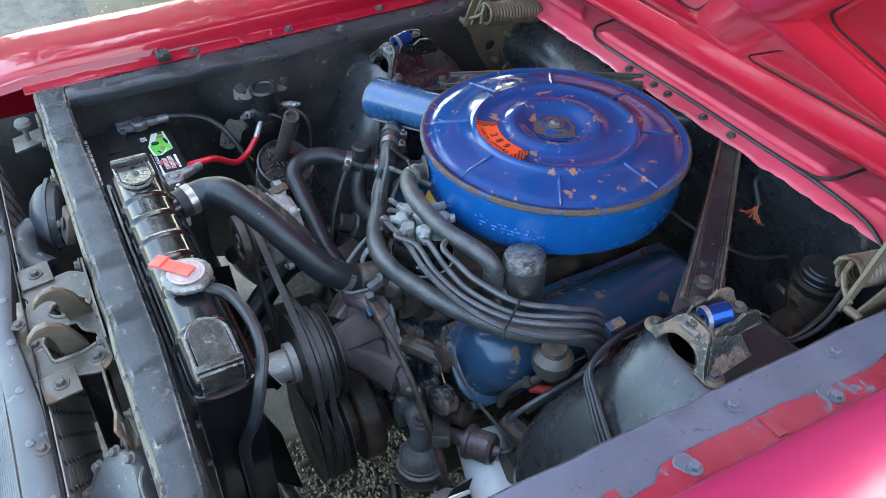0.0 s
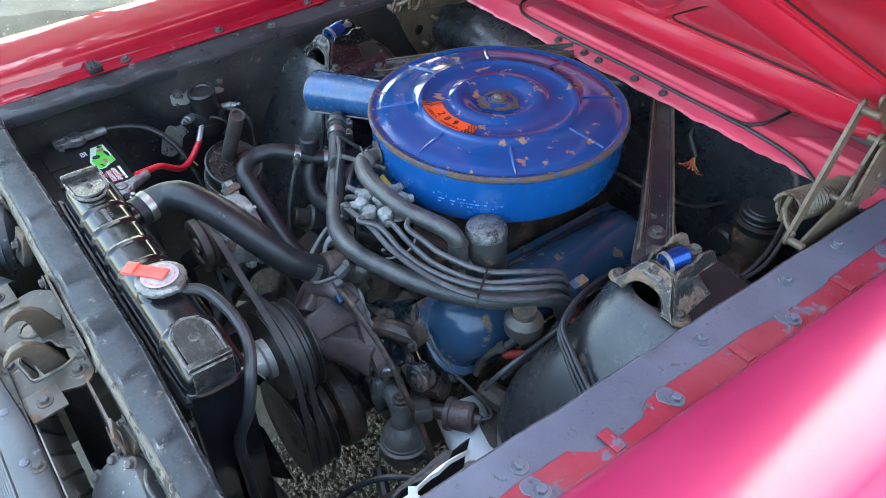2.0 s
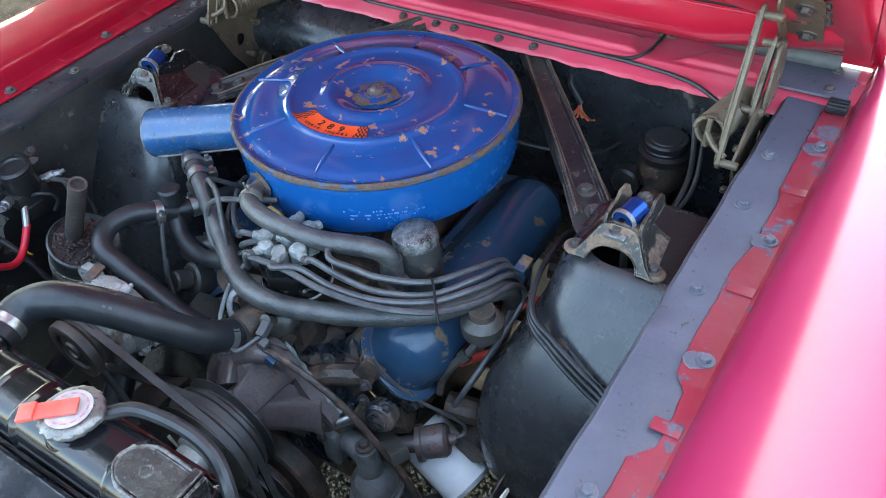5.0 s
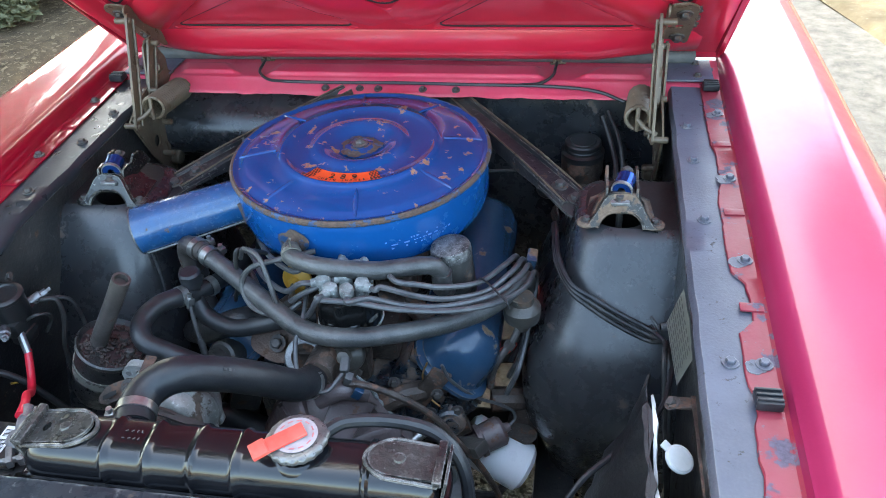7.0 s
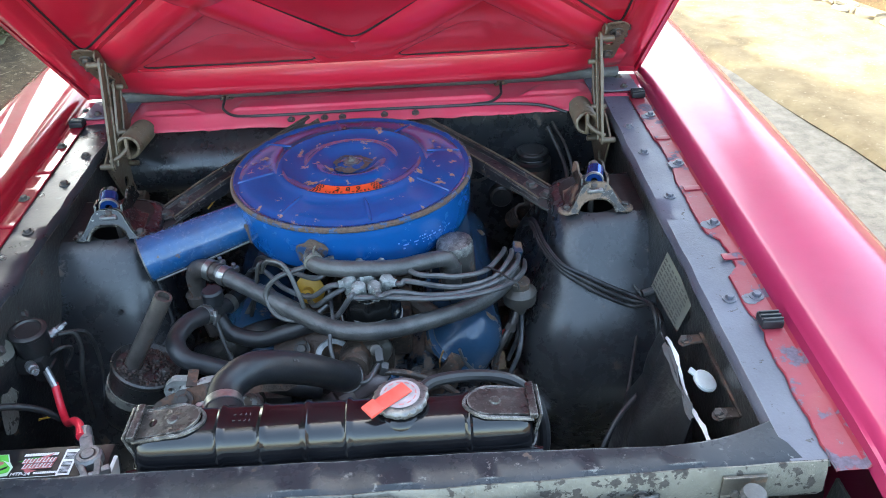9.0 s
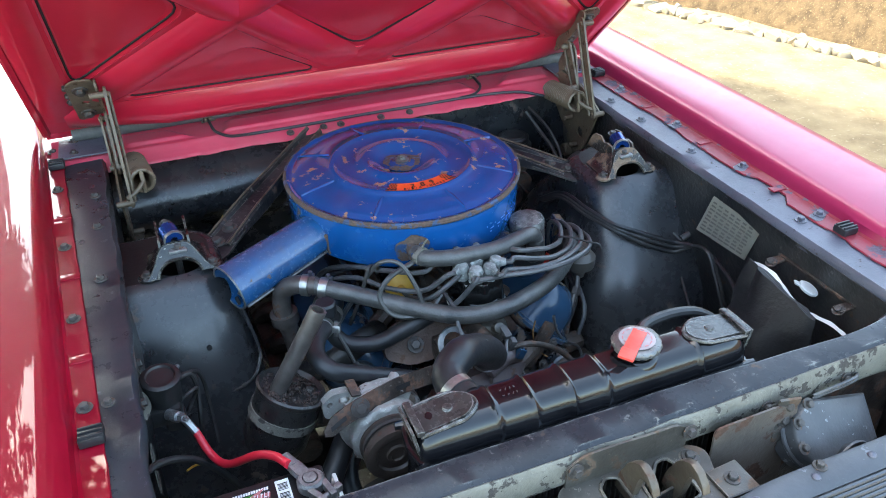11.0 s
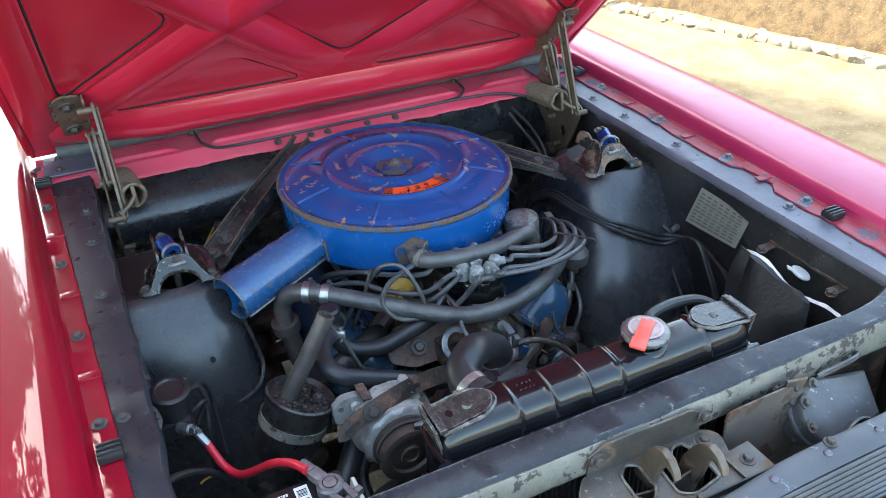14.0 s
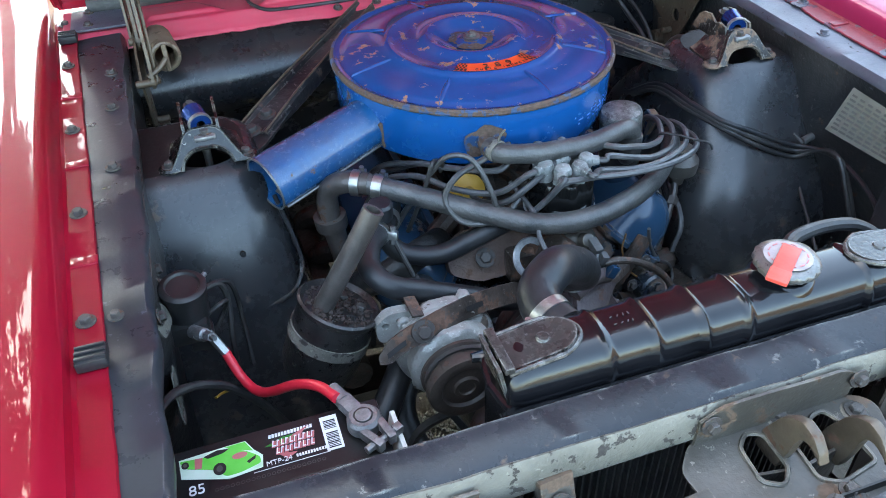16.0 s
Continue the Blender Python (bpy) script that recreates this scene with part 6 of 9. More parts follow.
def valve_cover(s):
    lean = radians(40)
    n, t = Vector((s * math.sin(lean), 0, math.cos(lean))), Vector((s * math.cos(lean), 0, -math.sin(lean)))
    base = Vector((s * 0.178, 0, 0.598))
    y0, y1 = 0.458, 0.965
    bm = bmesh.new()
    secs = []
    # layers from the flange up to the rounded crown: height, inset of the outline, corner radius
    for h, ins, r in ((0.0, 0.0, 0.055), (0.007, 0.0, 0.055), (0.009, 0.003, 0.054), (0.010, 0.010, 0.052), (0.020, 0.0125, 0.052), (0.046, 0.015, 0.052), (0.062, 0.020, 0.050), (0.074, 0.028, 0.044), (0.083, 0.040, 0.032), (0.088, 0.054, 0.019)):
        secs.append([base + t * a + n * (h + 0.003 * (h > 0.08)) + Vector((0, (y0 + y1) / 2 + b, 0)) for a, b in rrect(0, 0, 0.150 - 2 * ins, y1 - y0 - 2 * ins * 1.25, r, 8)])
    loft(bm, secs, True, True)
    vc = part("valve_cover", bm, BLUE_COVER, eng, "chipped blue valve cover")
    bm = bmesh.new()
    box(bm, (0.150, y1 - y0 - 0.04, 0.006), Matrix.Translation(base + Vector((0, (y0 + y1) / 2, 0)) - n * 0.003) @ Euler((0, s * lean, 0)).to_matrix().to_4x4(), 0.002)
    part("gasket", bm, RUSTY, vc)
    for yy in (y0 + 0.075, (y0 + y1) / 2, y1 - 0.075):
        for a in (-0.068, 0.068):
            place("bolt", BOLT_S, aim(base + t * a + n * 0.007 + Vector((0, yy, 0)), n), vc)
    bm = bmesh.new()
    box(bm, (0.15, 0.48, 0.075), Matrix.Translation(base + Vector((0, (y0 + y1) / 2, 0)) - n * 0.045) @ Euler((0, s * lean, 0)).to_matrix().to_4x4(), 0.008)
    part("cylinder_head", bm, BLUE_BLOCK, eng, "oily cylinder head")
    # exhaust manifold below the cover
    bm = bmesh.new()
    for k in range(4):
        y = 0.53 + k * 0.12
        tube(bm, [(s * 0.245, y, 0.505), (s * 0.285, y + 0.01, 0.50), (s * 0.305, y + 0.04, 0.465)], 0.022, 10)
    tube(bm, [(s * 0.30, 0.50, 0.455), (s * 0.31, 0.70, 0.45), (s * 0.30, 0.93, 0.44), (s * 0.28, 1.0, 0.36)], 0.028, 12)
    part("exhaust_manifold", bm, RUSTY, eng, "dark rusty exhaust manifold")
    return vc


valve_cover(1)
valve_cover(-1)

# front cover, bolts and bosses
bm = bmesh.new()
box(bm, (0.20, 0.05, 0.20), pose(0, 0.425, 0.47), 0.015)
tc = part("timing_cover", bm, BLUE_BLOCK, eng, "oily blue and brown timing cover")
for x, z in ((-0.085, 0.56), (0.085, 0.56), (-0.09, 0.42), (0.09, 0.42), (0.11, 0.50), (-0.11, 0.50)):
    bm = bmesh.new()
    cyl(bm, (x, 0.40, z), (x, 0.46, z), 0.018, seg=12, bevel=0.003)
    part("boss", bm, BLUE_BLOCK, tc)
for pts, r in (([(0.06, 0.42, 0.57), (0.10, 0.43, 0.60), (0.14, 0.46, 0.59)], 0.018), ([(0.13, 0.45, 0.52), (0.17, 0.455, 0.50), (0.21, 0.47, 0.515)], 0.022)):
    bm = bmesh.new()
    tube(bm, pts, r, 10)
    part("cast_web", bm, RUSTY, tc)
for i in range(16):
    a = i * 2.4
    x, z = 0.13 * math.cos(a) * (0.6 + 0.4 * math.sin(i)), 0.50 + 0.10 * math.sin(a)
    place("bolt", BOLT_M if i % 3 else BOLT_L, aim((x, 0.397 - 0.002 * (i % 3), z), (0.1 * math.cos(a), -1, 0.15)), eng)
for i, (x, y, z) in enumerate(((0.12, 0.452, 0.585), (0.155, 0.452, 0.56), (0.10, 0.452, 0.625), (0.17, 0.448, 0.61), (0.20, 0.452, 0.57), (-0.12, 0.452, 0.60), (-0.16, 0.452, 0.57))):
    place("bolt", BOLT_M, aim((x, y - 0.012, z), (0.2, -1, 0.2)), eng)
bm = bmesh.new()
cyl(bm, (0.185, 0.452, 0.545), (0.19, 0.425, 0.55), 0.026, seg=18, bevel=0.004)
cyl(bm, (0.19, 0.425, 0.55), (0.191, 0.418, 0.551), 0.016, seg=14)
part("freeze_plug", bm, BLUE_BLOCK, eng)
bm = bmesh.new()
box(bm, (0.035, 0.008, 0.10), pose(0.150, 0.452, 0.60, 0, 35, 10), 0.003)
part("lifting_bracket", bm, RUSTY, eng, "brown bracket on the head")

# water pump with its spacer, pulleys, fan
wp = thing("water_pump", (0, 0.36, 0.45), "purple-brown cast water pump with pulley", "pump")
bm = bmesh.new()
FLANGE = [(-0.095, 0.60), (-0.045, 0.662), (0.045, 0.668), (0.072, 0.632), (0.092, 0.590), (0.134, 0.542), (0.126, 0.518), (0.070, 0.486), (-0.05, 0.462), (-0.105, 0.515)]
XZ = lambda pts: [(x, z) for x, z in pts]
plate(bm, soft(XZ(FLANGE), 0.014, 3), [], 0.020, Matrix(((1, 0, 0, 0), (0, 0, 1, 0.388), (0, 1, 0, 0), (0, 0, 0, 1))))
part("mounting_flange", bm, PUMP_IRON, wp, "purple-brown bolted flange")
bm = bmesh.new()
lathe(bm, [(0, 0.322), (0.030, 0.322), (0.036, 0.335), (0.040, 0.352), (0.060, 0.366), (0.072, 0.380), (0.076, 0.390), (0, 0.392)], aim((0.004, 0, 0.560), (0, 1, 0)), 32)
part("housing", bm, PUMP_IRON, wp)
for p, q, w0, w1 in (((0.020, 0.336, 0.590), (0.054, 0.387, 0.646), 0.024, 0.034), ((0.030, 0.340, 0.556), (0.114, 0.387, 0.550), 0.026, 0.032), ((0.02, 0.342, 0.528), (0.072, 0.387, 0.496), 0.018, 0.022), ((-0.03, 0.342, 0.59), (-0.06, 0.385, 0.625), 0.020, 0.024)):
    p, q = Vector(p), Vector(q)
    d = (q - p).normalized()
    side = d.cross(Vector((0, -1, 0.2))).normalized()
    up = side.cross(d)
    bm = bmesh.new()
    secs = []
    for i in range(7):
        k = i / 6
        c, w = p.lerp(q, k) + Vector((0, 0.008 * math.sin(math.pi * k), 0)), w0 + (w1 - w0) * k
        secs.append([c + side * (w * math.copysign(abs(math.cos(a)) ** 0.5, math.cos(a))) + up * (0.010 * math.copysign(abs(math.sin(a)) ** 0.5, math.sin(a))) for a in (2 * math.pi * j / 16 for j in range(16))])
    loft(bm, secs, True, True)
    part("web", bm, PUMP_IRON, wp)
bm = bmesh.new()
tube(bm, [(-0.05, 0.385, 0.61), (-0.085, 0.385, 0.56), (-0.10, 0.36, 0.50), (-0.16, 0.31, 0.45)], 0.026, 12)
part("inlet", bm, PUMP_IRON, wp)
bm = bmesh.new()
tube(bm, [(0.0, 0.36, 0.66), (0.035, 0.372, 0.672), (0.070, 0.388, 0.655)], 0.016, 12)
part("bypass_neck", bm, PUMP_IRON, wp)
bm = bmesh.new()
tube(bm, [(0.050, 0.410, 0.665), (0.074, 0.409, 0.628), (0.084, 0.412, 0.60), (0.104, 0.409, 0.572), (0.130, 0.411, 0.545)], lambda k: 0.0018 + 0.0028 * math.sin(k * 17) ** 2, 8, 6)
part("gasket_smear", bm, CORRODED, wp, "pale sealant squeezed from the joint")
bm = bmesh.new()
cyl(bm, (0.122, 0.395, 0.528), (0.150, 0.418, 0.540), 0.009, seg=12, bevel=0.002)
part("drain_fitting", bm, SILVER, wp, "bright fitting at the flange")
for p in ((0.046, 0.387, 0.648), (0.062, 0.387, 0.610), (0.112, 0.387, 0.536), (0.066, 0.387, 0.50), (-0.05, 0.387, 0.49), (-0.06, 0.387, 0.625)):
    place("bolt", BOLT_M, aim(p, (0.15, -1, 0.1)), wp)


def grooved(rad, y0, y1, n):
    prof = [(0, y0), (rad * 0.55, y0), (rad * 0.8, y0 + 0.004)]
    w = (y1 - y0) / n
    for k in range(n):
        a = y0 + k * w
        prof += [(rad, a + 0.001), (rad, a + w * 0.14), (rad * 0.86, a + w * 0.42), (rad * 0.86, a + w * 0.58), (rad, a + w * 0.86)]
    return prof + [(rad, y1 - 0.001), (rad * 0.8, y1), (0, y1)]


bm = bmesh.new()
lathe(bm, grooved(0.084, 0.2515, 0.3145, 3), aim((0, 0, 0.556), (0, 1, 0)), 48)
part("pulley", bm, PULLEY, wp, "black three-groove pulley")
bm = bmesh.new()
lathe(bm, [(0, 0.165), (0.026, 0.165), (0.028, 0.17), (0.028, 0.235), (0.036, 0.238), (0.036, 0.250), (0, 0.25)], aim((0, 0, 0.556), (0, 1, 0)), 28)
part("fan_spacer", bm, ALU, wp, "grey aluminium fan spacer")
fan = thing("cooling_fan", (0, 0.175, 0.40), "black steel engine fan behind the radiator", "fan")
bm = bmesh.new()
cyl(bm, (0, 0.158, 0.556), (0, 0.170, 0.556), 0.055, seg=24, bevel=0.003)
part("fan_hub", bm, BAKELITE, fan)
for k in range(5):
    a = radians(270 + 72 * k)
    d, t = Vector((math.cos(a), 0, math.sin(a))), Vector((-math.sin(a), 0, math.cos(a)))
    bm = bmesh.new()
    secs = []
    for i in range(9):
        r = 0.04 + 0.155 * i / 8
        w = 0.022 + 0.022 * min(1, i / 5)
        secs.append([Vector((0, 0.166, 0.556)) + d * r + t * (w * q) + Vector((0, -q * 0.022 * min(1, i / 3), 0)) for q in (-1, -0.4, 0.3, 1)])
    sheet(bm, secs, 0.002)
    part("fan_blade", bm, BAKELITE, fan)
ck = thing("crank_pulley", (0, 0.33, 0.25), "black crank pulley with a rusty damper", "pulley")
bm = bmesh.new()
lathe(bm, grooved(0.100, 0.2515, 0.3145, 3), aim((0, 0, 0.352), (0, 1, 0)), 48)
part("grooved_rim", bm, PULLEY, ck)
bm = bmesh.new()
lathe(bm, [(0, 0.34), (0.088, 0.34), (0.092, 0.344), (0.092, 0.375), (0.088, 0.38), (0, 0.38)], aim((0, 0, 0.352), (0, 1, 0)), 40)
cyl(bm, (0, 0.32, 0.352), (0, 0.42, 0.352), 0.05, seg=24)
part("damper", bm, RUSTY, ck, "rusty brown damper ring")


def belt(name, circles, y, label):
    """A V-belt round the outside of circles (x, z, r), given counter-clockwise."""
    pts = []
    n = len(circles)
    for i in range(n):
        (x0, z0, r0), (x1, z1, r1), (xp, zp, rp) = circles[i], circles[(i + 1) % n], circles[i - 1]

        def tangent(a, b):
            d = Vector((b[0] - a[0], b[1] - a[1]))
            base = math.atan2(d.y, d.x)
            off = math.acos(max(-1, min(1, (a[2] - b[2]) / d.length)))
            return base - off
        t0, t1 = tangent((xp, zp, rp), (x0, z0, r0)), tangent((x0, z0, r0), (x1, z1, r1))
        while t1 < t0:
            t1 += 2 * math.pi
        k = max(2, int((t1 - t0) / 0.25))
        pts += [(x0 + r0 * math.cos(t0 + (t1 - t0) * j / k), z0 + r0 * math.sin(t0 + (t1 - t0) * j / k)) for j in range(k + 1)]
    bm = bmesh.new()
    c = Vector((sum(p[0] for p in pts) / len(pts), sum(p[1] for p in pts) / len(pts)))
    rings = []
    for i, p in enumerate(pts):
        q, o = Vector(pts[(i + 1) % len(pts)]), Vector(pts[i - 1])
        d = (q - o).normalized()
        nn = Vector((d.y, -d.x))
        P = Vector(p)
        rings.append([bm.verts.new((P.x + nn.x * a, y + b, P.y + nn.y * a)) for a, b in ((0.0, -0.0050), (0.0035, -0.0058), (0.0035, 0.0058), (0.0, 0.0050), (-0.005, 0.0035), (-0.005, -0.0035))])
    for i in range(len(rings)):
        p, q = rings[i], rings[(i + 1) % len(rings)]
        for j in range(6):
            bm.faces.new((p[j], p[(j + 1) % 6], q[(j + 1) % 6], q[j]))
    return alone(name, bm, BELT, label, "belt", "drive belts")


belt("drive_belt", [(-0.206, 0.674, 0.043), (0, 0.352, 0.092), (0.0, 0.556, 0.077)], 0.262, "black V-belt to the alternator")
belt("drive_belt", [(0, 0.556, 0.077), (-0.22, 0.52, 0.05), (0, 0.352, 0.092)], 0.283, "black V-belt round the water pump")

# ---- alternator ----
alt = thing("alternator", (-0.217, 0.30, 0.60), "dusty cast alternator with a brown dished pulley", "alternator")
AX, AZ = -0.206, 0.674
am = aim((AX, 0, AZ), (0, 1, 0))
bm = bmesh.new()
lathe(bm, [(0, 0.270), (0.040, 0.270), (0.052, 0.272), (0.0565, 0.277), (0.0575, 0.284), (0.0575, 0.298), (0.063, 0.303), (0.066, 0.310), (0.066, 0.316), (0.0675, 0.317), (0.0675, 0.321), (0.065, 0.322), (0.063, 0.334), (0.054, 0.345), (0.038, 0.349), (0, 0.350)], am, 64,
      lambda a, h: 1 + (0.03 * (math.sin(a * 11) > 0.3) if 0.273 < h < 0.286 or h > 0.330 else 0))
case = part("case", bm, ALU, alt, "dusty cast aluminium case")
for a in (62, 140, 232, 320):
    bm = bmesh.new()
    x, z = AX + 0.066 * math.cos(radians(a)), AZ + 0.066 * math.sin(radians(a))
    cyl(bm, (x, 0.302, z), (x, 0.315, z), 0.009, seg=14, bevel=0.002)
    cyl(bm, (x, 0.323, z), (x, 0.338, z), 0.009, seg=14, bevel=0.002)
    cyl(bm, (x, 0.298, z), (x, 0.344, z), 0.0035, seg=8)
    part("case_lug", bm, ALU, case)
# the pale ear with two holes, a rusty bolted strap on it
bm = bmesh.new()
plate(bm, soft([(-0.290, 0.690), (-0.262, 0.684), (-0.240, 0.712), (-0.246, 0.733), (-0.276, 0.735), (-0.293, 0.718)], 0.009, 3), [ring2(-0.280, 0.716, 0.005, n=12), ring2(-0.262, 0.720, 0.0045, n=12)], 0.014, Matrix(((1, 0, 0, 0), (0, 0, 1, 0.330), (0, 1, 0, 0), (0, 0, 0, 1))))
part("mounting_ear", bm, ALU, alt, "pale cast ear with two holes")
bm = bmesh.new()
box(bm, (0.016, 0.034, 0.004), pose(-0.242, 0.330, 0.738, 8, 14, 6), 0.0012)
part("ear_strap", bm, RUSTY, alt, "small rusty strap")
bm = bmesh.new()
lathe(bm, [(0, 0.236), (0.010, 0.236), (0.011, 0.233), (0.016, 0.233), (0.017, 0.237), (0.030, 0.238), (0.033, 0.234), (0.043, 0.232), (0.0485, 0.234), (0.0495, 0.238), (0.0495, 0.247), (0.042, 0.253), (0.042, 0.259), (0.0495, 0.264), (0.0495, 0.268), (0.03, 0.271), (0, 0.271)], am, 56)
part("pulley", bm, mat("dark_brown_pulley", (0.022, 0.015, 0.013), (0.050, 0.034, 0.028), 0.42, scale=18, fine=160, bump=0.3, dust=0.15, rust=0.12, rust_color=(0.05, 0.028, 0.02)), alt, "dark brown dished pulley")
# slotted adjuster arm that sweeps over the case to the pump
ARM = [(-0.302, 0.279, 0.712), (-0.272, 0.282, 0.729), (-0.244, 0.285, 0.738), (-0.205, 0.293, 0.743), (-0.172, 0.303, 0.741), (-0.130, 0.318, 0.730), (-0.085, 0.336, 0.712)]
ap = spline(ARM, 6)
bm = bmesh.new()
secs = []
for i, p in enumerate(ap):
    w = min(1.0, 0.35 + i * 0.25, 0.5 + (len(ap) - 1 - i) * 0.25)
    secs.append([p + Vector((0, 0.0065, 0.0120)) * w, p - Vector((0, 0.0065, 0.0120)) * w])
sheet(bm, secs, 0.004)
arm = part("adjuster_arm", bm, RUSTY, alt, "brown slotted adjuster arm")
for a, b in ((2, 8), (22, 27)):
    bm = bmesh.new()
    loft(bm, [[p + Vector((0, 0.0010 - 0.0035, 0.0028 + 0.0020)), p + Vector((0, -0.0028 - 0.0035, -0.0028 + 0.0020))] for p in ap[a:b]], False)
    part("slot", bm, CORE, arm, "dark slot")
place("bolt", BOLT_L, aim((-0.244, 0.2825, 0.740), (0, -0.88, 0.47)), arm)
bm = bmesh.new()
tube(bm, [(-0.26, 0.345, 0.700), (-0.288, 0.362, 0.690), (-0.29, 0.38, 0.64)], 0.005, 8)
tube(bm, [(-0.225, 0.348, 0.700), (-0.235, 0.368, 0.690), (-0.24, 0.39, 0.64)], 0.005, 8)
part("alternator_lead", bm, HARNESS, alt)

# ---- canister with filler tube ----
can = thing("reservoir_canister", (-0.345, 0.395, 0.60), "dirty black pump reservoir with a tall filler tube", "reservoir")
can_axis = Vector((0.44, 0.05, 1)).normalized()
cm = aim(Vector((-0.326, 0.376, 0.733)) - can_axis * 0.116, can_axis)
bm = bmesh.new()
lathe(bm, [(0, 0), (0.036, 0.0), (0.046, 0.006), (0.0515, 0.022), (0.0515, 0.104), (0.0545, 0.108), (0.0550, 0.114), (0.0520, 0.1165), (0.0490, 0.113), (0.046, 0.110), (0, 0.107)], cm, 44, lambda a, h: 1 + 0.006 * math.sin(3 * a + h * 40))
part("can", bm, mat("crusted_black_can", (0.008, 0.008, 0.009), (0.024, 0.023, 0.023), 0.30, scale=26, fine=120, bump=0.35, chips=0.10, chip_color=(0.12, 0.115, 0.11), dust=0.12), can, "crusted gloss black can")
bm = bmesh.new()
lathe(bm, [(0.0520, 0.060), (0.0540, 0.060), (0.0540, 0.076), (0.0520, 0.076)], cm, 44)
box(bm, (0.016, 0.010, 0.016), cm @ pose(0.020, -0.054, 0.067, 0, 0, 20), 0.002)
cyl(bm, cm @ Vector((0.010, -0.058, 0.068)), cm @ Vector((0.034, -0.050, 0.068)), 0.0032, seg=8)
part("strap", bm, BEIGE, can, "pale steel band round the can")
bm = bmesh.new()
tube(bm, [(-0.352, 0.374, 0.728), (-0.330, 0.375, 0.764), (-0.298, 0.377, 0.815), (-0.270, 0.379, 0.862)], 0.0135, 18, 6, hollow=True)
part("filler_tube", bm, TUBE_IRON, can, "bare brownish filler tube")
bm = bmesh.new()
rnd = random.Random(8)
for i in range(260):
    a, r = rnd.uniform(0, 6.283), 0.045 * math.sqrt(rnd.random())
    s_ = rnd.uniform(0.002, 0.0055)
    box(bm, (s_, s_ * rnd.uniform(0.5, 1.3), s_ * 0.8), cm @ pose(r * math.cos(a), r * math.sin(a), 0.1100, rnd.uniform(0, 90), rnd.uniform(0, 90), rnd.uniform(0, 90)), 0.0006)
tagged(part("debris", bm, mat("dark_crumbs", (0.018, 0.011, 0.009), (0.05, 0.032, 0.026), 0.7, scale=60, bump=0.4), can, "crumbly dark debris on the lid"), kind="stuff")
for x, y in ((0.018, -0.012), (0.010, 0.024), (-0.004, -0.030)):
    place("bolt", BOLT_M, cm @ pose(x, y, 0.108), can)

# ---- starter-side low hoses and clutter on the passenger side ----
bm = bmesh.new()
tube(bm, [(-0.19, 0.14, 0.40), (-0.24, 0.24, 0.46), (-0.27, 0.34, 0.53), (-0.22, 0.40, 0.55), (-0.12, 0.40, 0.52)], 0.024, 14)
alone("lower_hose", bm, RUBBER, "dark lower radiator hose", "hose")
bm = bmesh.new()
tube(bm, [(-0.36, 0.25, 0.52), (-0.30, 0.30, 0.59), (-0.25, 0.36, 0.62), (-0.21, 0.42, 0.62)], 0.019, 12)
alone("feed_hose", bm, RUBBER, "dark hose below the reservoir", "hose")

# ---- thermostat housing, vacuum valve ----
th = thing("thermostat_housing", (0.0, 0.40, 0.66), "rusty thermostat housing with a vacuum valve", "thermostat")
bm = bmesh.new()
cyl(bm, (0.0, 0.375, 0.694), (0.004, 0.425, 0.684), 0.026, 0.030, seg=20)
lathe(bm, [(0, 0), (0.048, 0), (0.050, 0.008), (0.036, 0.016), (0.03, 0.04), (0, 0.045)], aim((0.006, 0.445, 0.660), (-0.05, -0.8, 0.6)), 24)
box(bm, (0.13, 0.035, 0.05), pose(0.0, 0.447, 0.660), 0.01)
part("housing", bm, RUSTY, th)
bm = bmesh.new()
plate(bm, soft([(-0.075, -0.034), (-0.030, -0.046), (0.050, -0.028), (0.062, 0.016), (0.026, 0.040), (-0.054, 0.032), (-0.080, 0.006)], 0.012, 3), [], 0.030, Matrix.Translation((-0.068, 0.472, 0.672)) @ Euler((radians(52), radians(6), radians(-10))).to_matrix().to_4x4() @ Matrix.Translation((0, 0, -0.026)))
part("outlet_casting", bm, mat("red_brown_casting", (0.085, 0.046, 0.032), (0.150, 0.090, 0.062), 0.50, scale=20, fine=120, bump=0.7, rust=0.3, rust_scale=20, rust_color=(0.085, 0.045, 0.028), dust=0.1), th, "red-brown rusty water outlet casting")
bm = bmesh.new()
lathe(bm, [(0.022, 0), (0.031, 0), (0.032, 0.002), (0.030, 0.004), (0.022, 0.004)], aim((-0.036, 0.424, 0.684), (0.2, -0.72, 0.62)), 32)
part("gasket_ring", bm, LEAD, th, "bright ring below the upper hose")
place("bolt", BOLT_L, aim((-0.094, 0.458, 0.676), (-0.15, -0.7, 0.7)), th)
place("bolt", BOLT_M, aim((0.05, 0.425, 0.688), (0, -0.7, 0.7)), th)
bm = bmesh.new()
lathe(bm, [(0, 0), (0.022, 0), (0.0262, 0.004), (0.0268, 0.008), (0.0268, 0.016), (0.024, 0.021), (0.014, 0.026), (0.0105, 0.030), (0.0095, 0.046), (0.006, 0.048), (0, 0.048)], aim((0.037, 0.432, 0.690), (0.03, -0.74, 0.56)), 32)
part("vacuum_valve", bm, LATCH, th, "grey-brown round vacuum valve")
bm = bmesh.new()
box(bm, (0.013, 0.024, 0.014), pose(0.044, 0.386, 0.712, 20, 0, 6), 0.0025)
box(bm, (0.012, 0.014, 0.022), pose(0.050, 0.374, 0.695, 10, 20, 0), 0.0025)
part("connector", bm, STRIP, th, "grey electrical connector")
bm = bmesh.new()
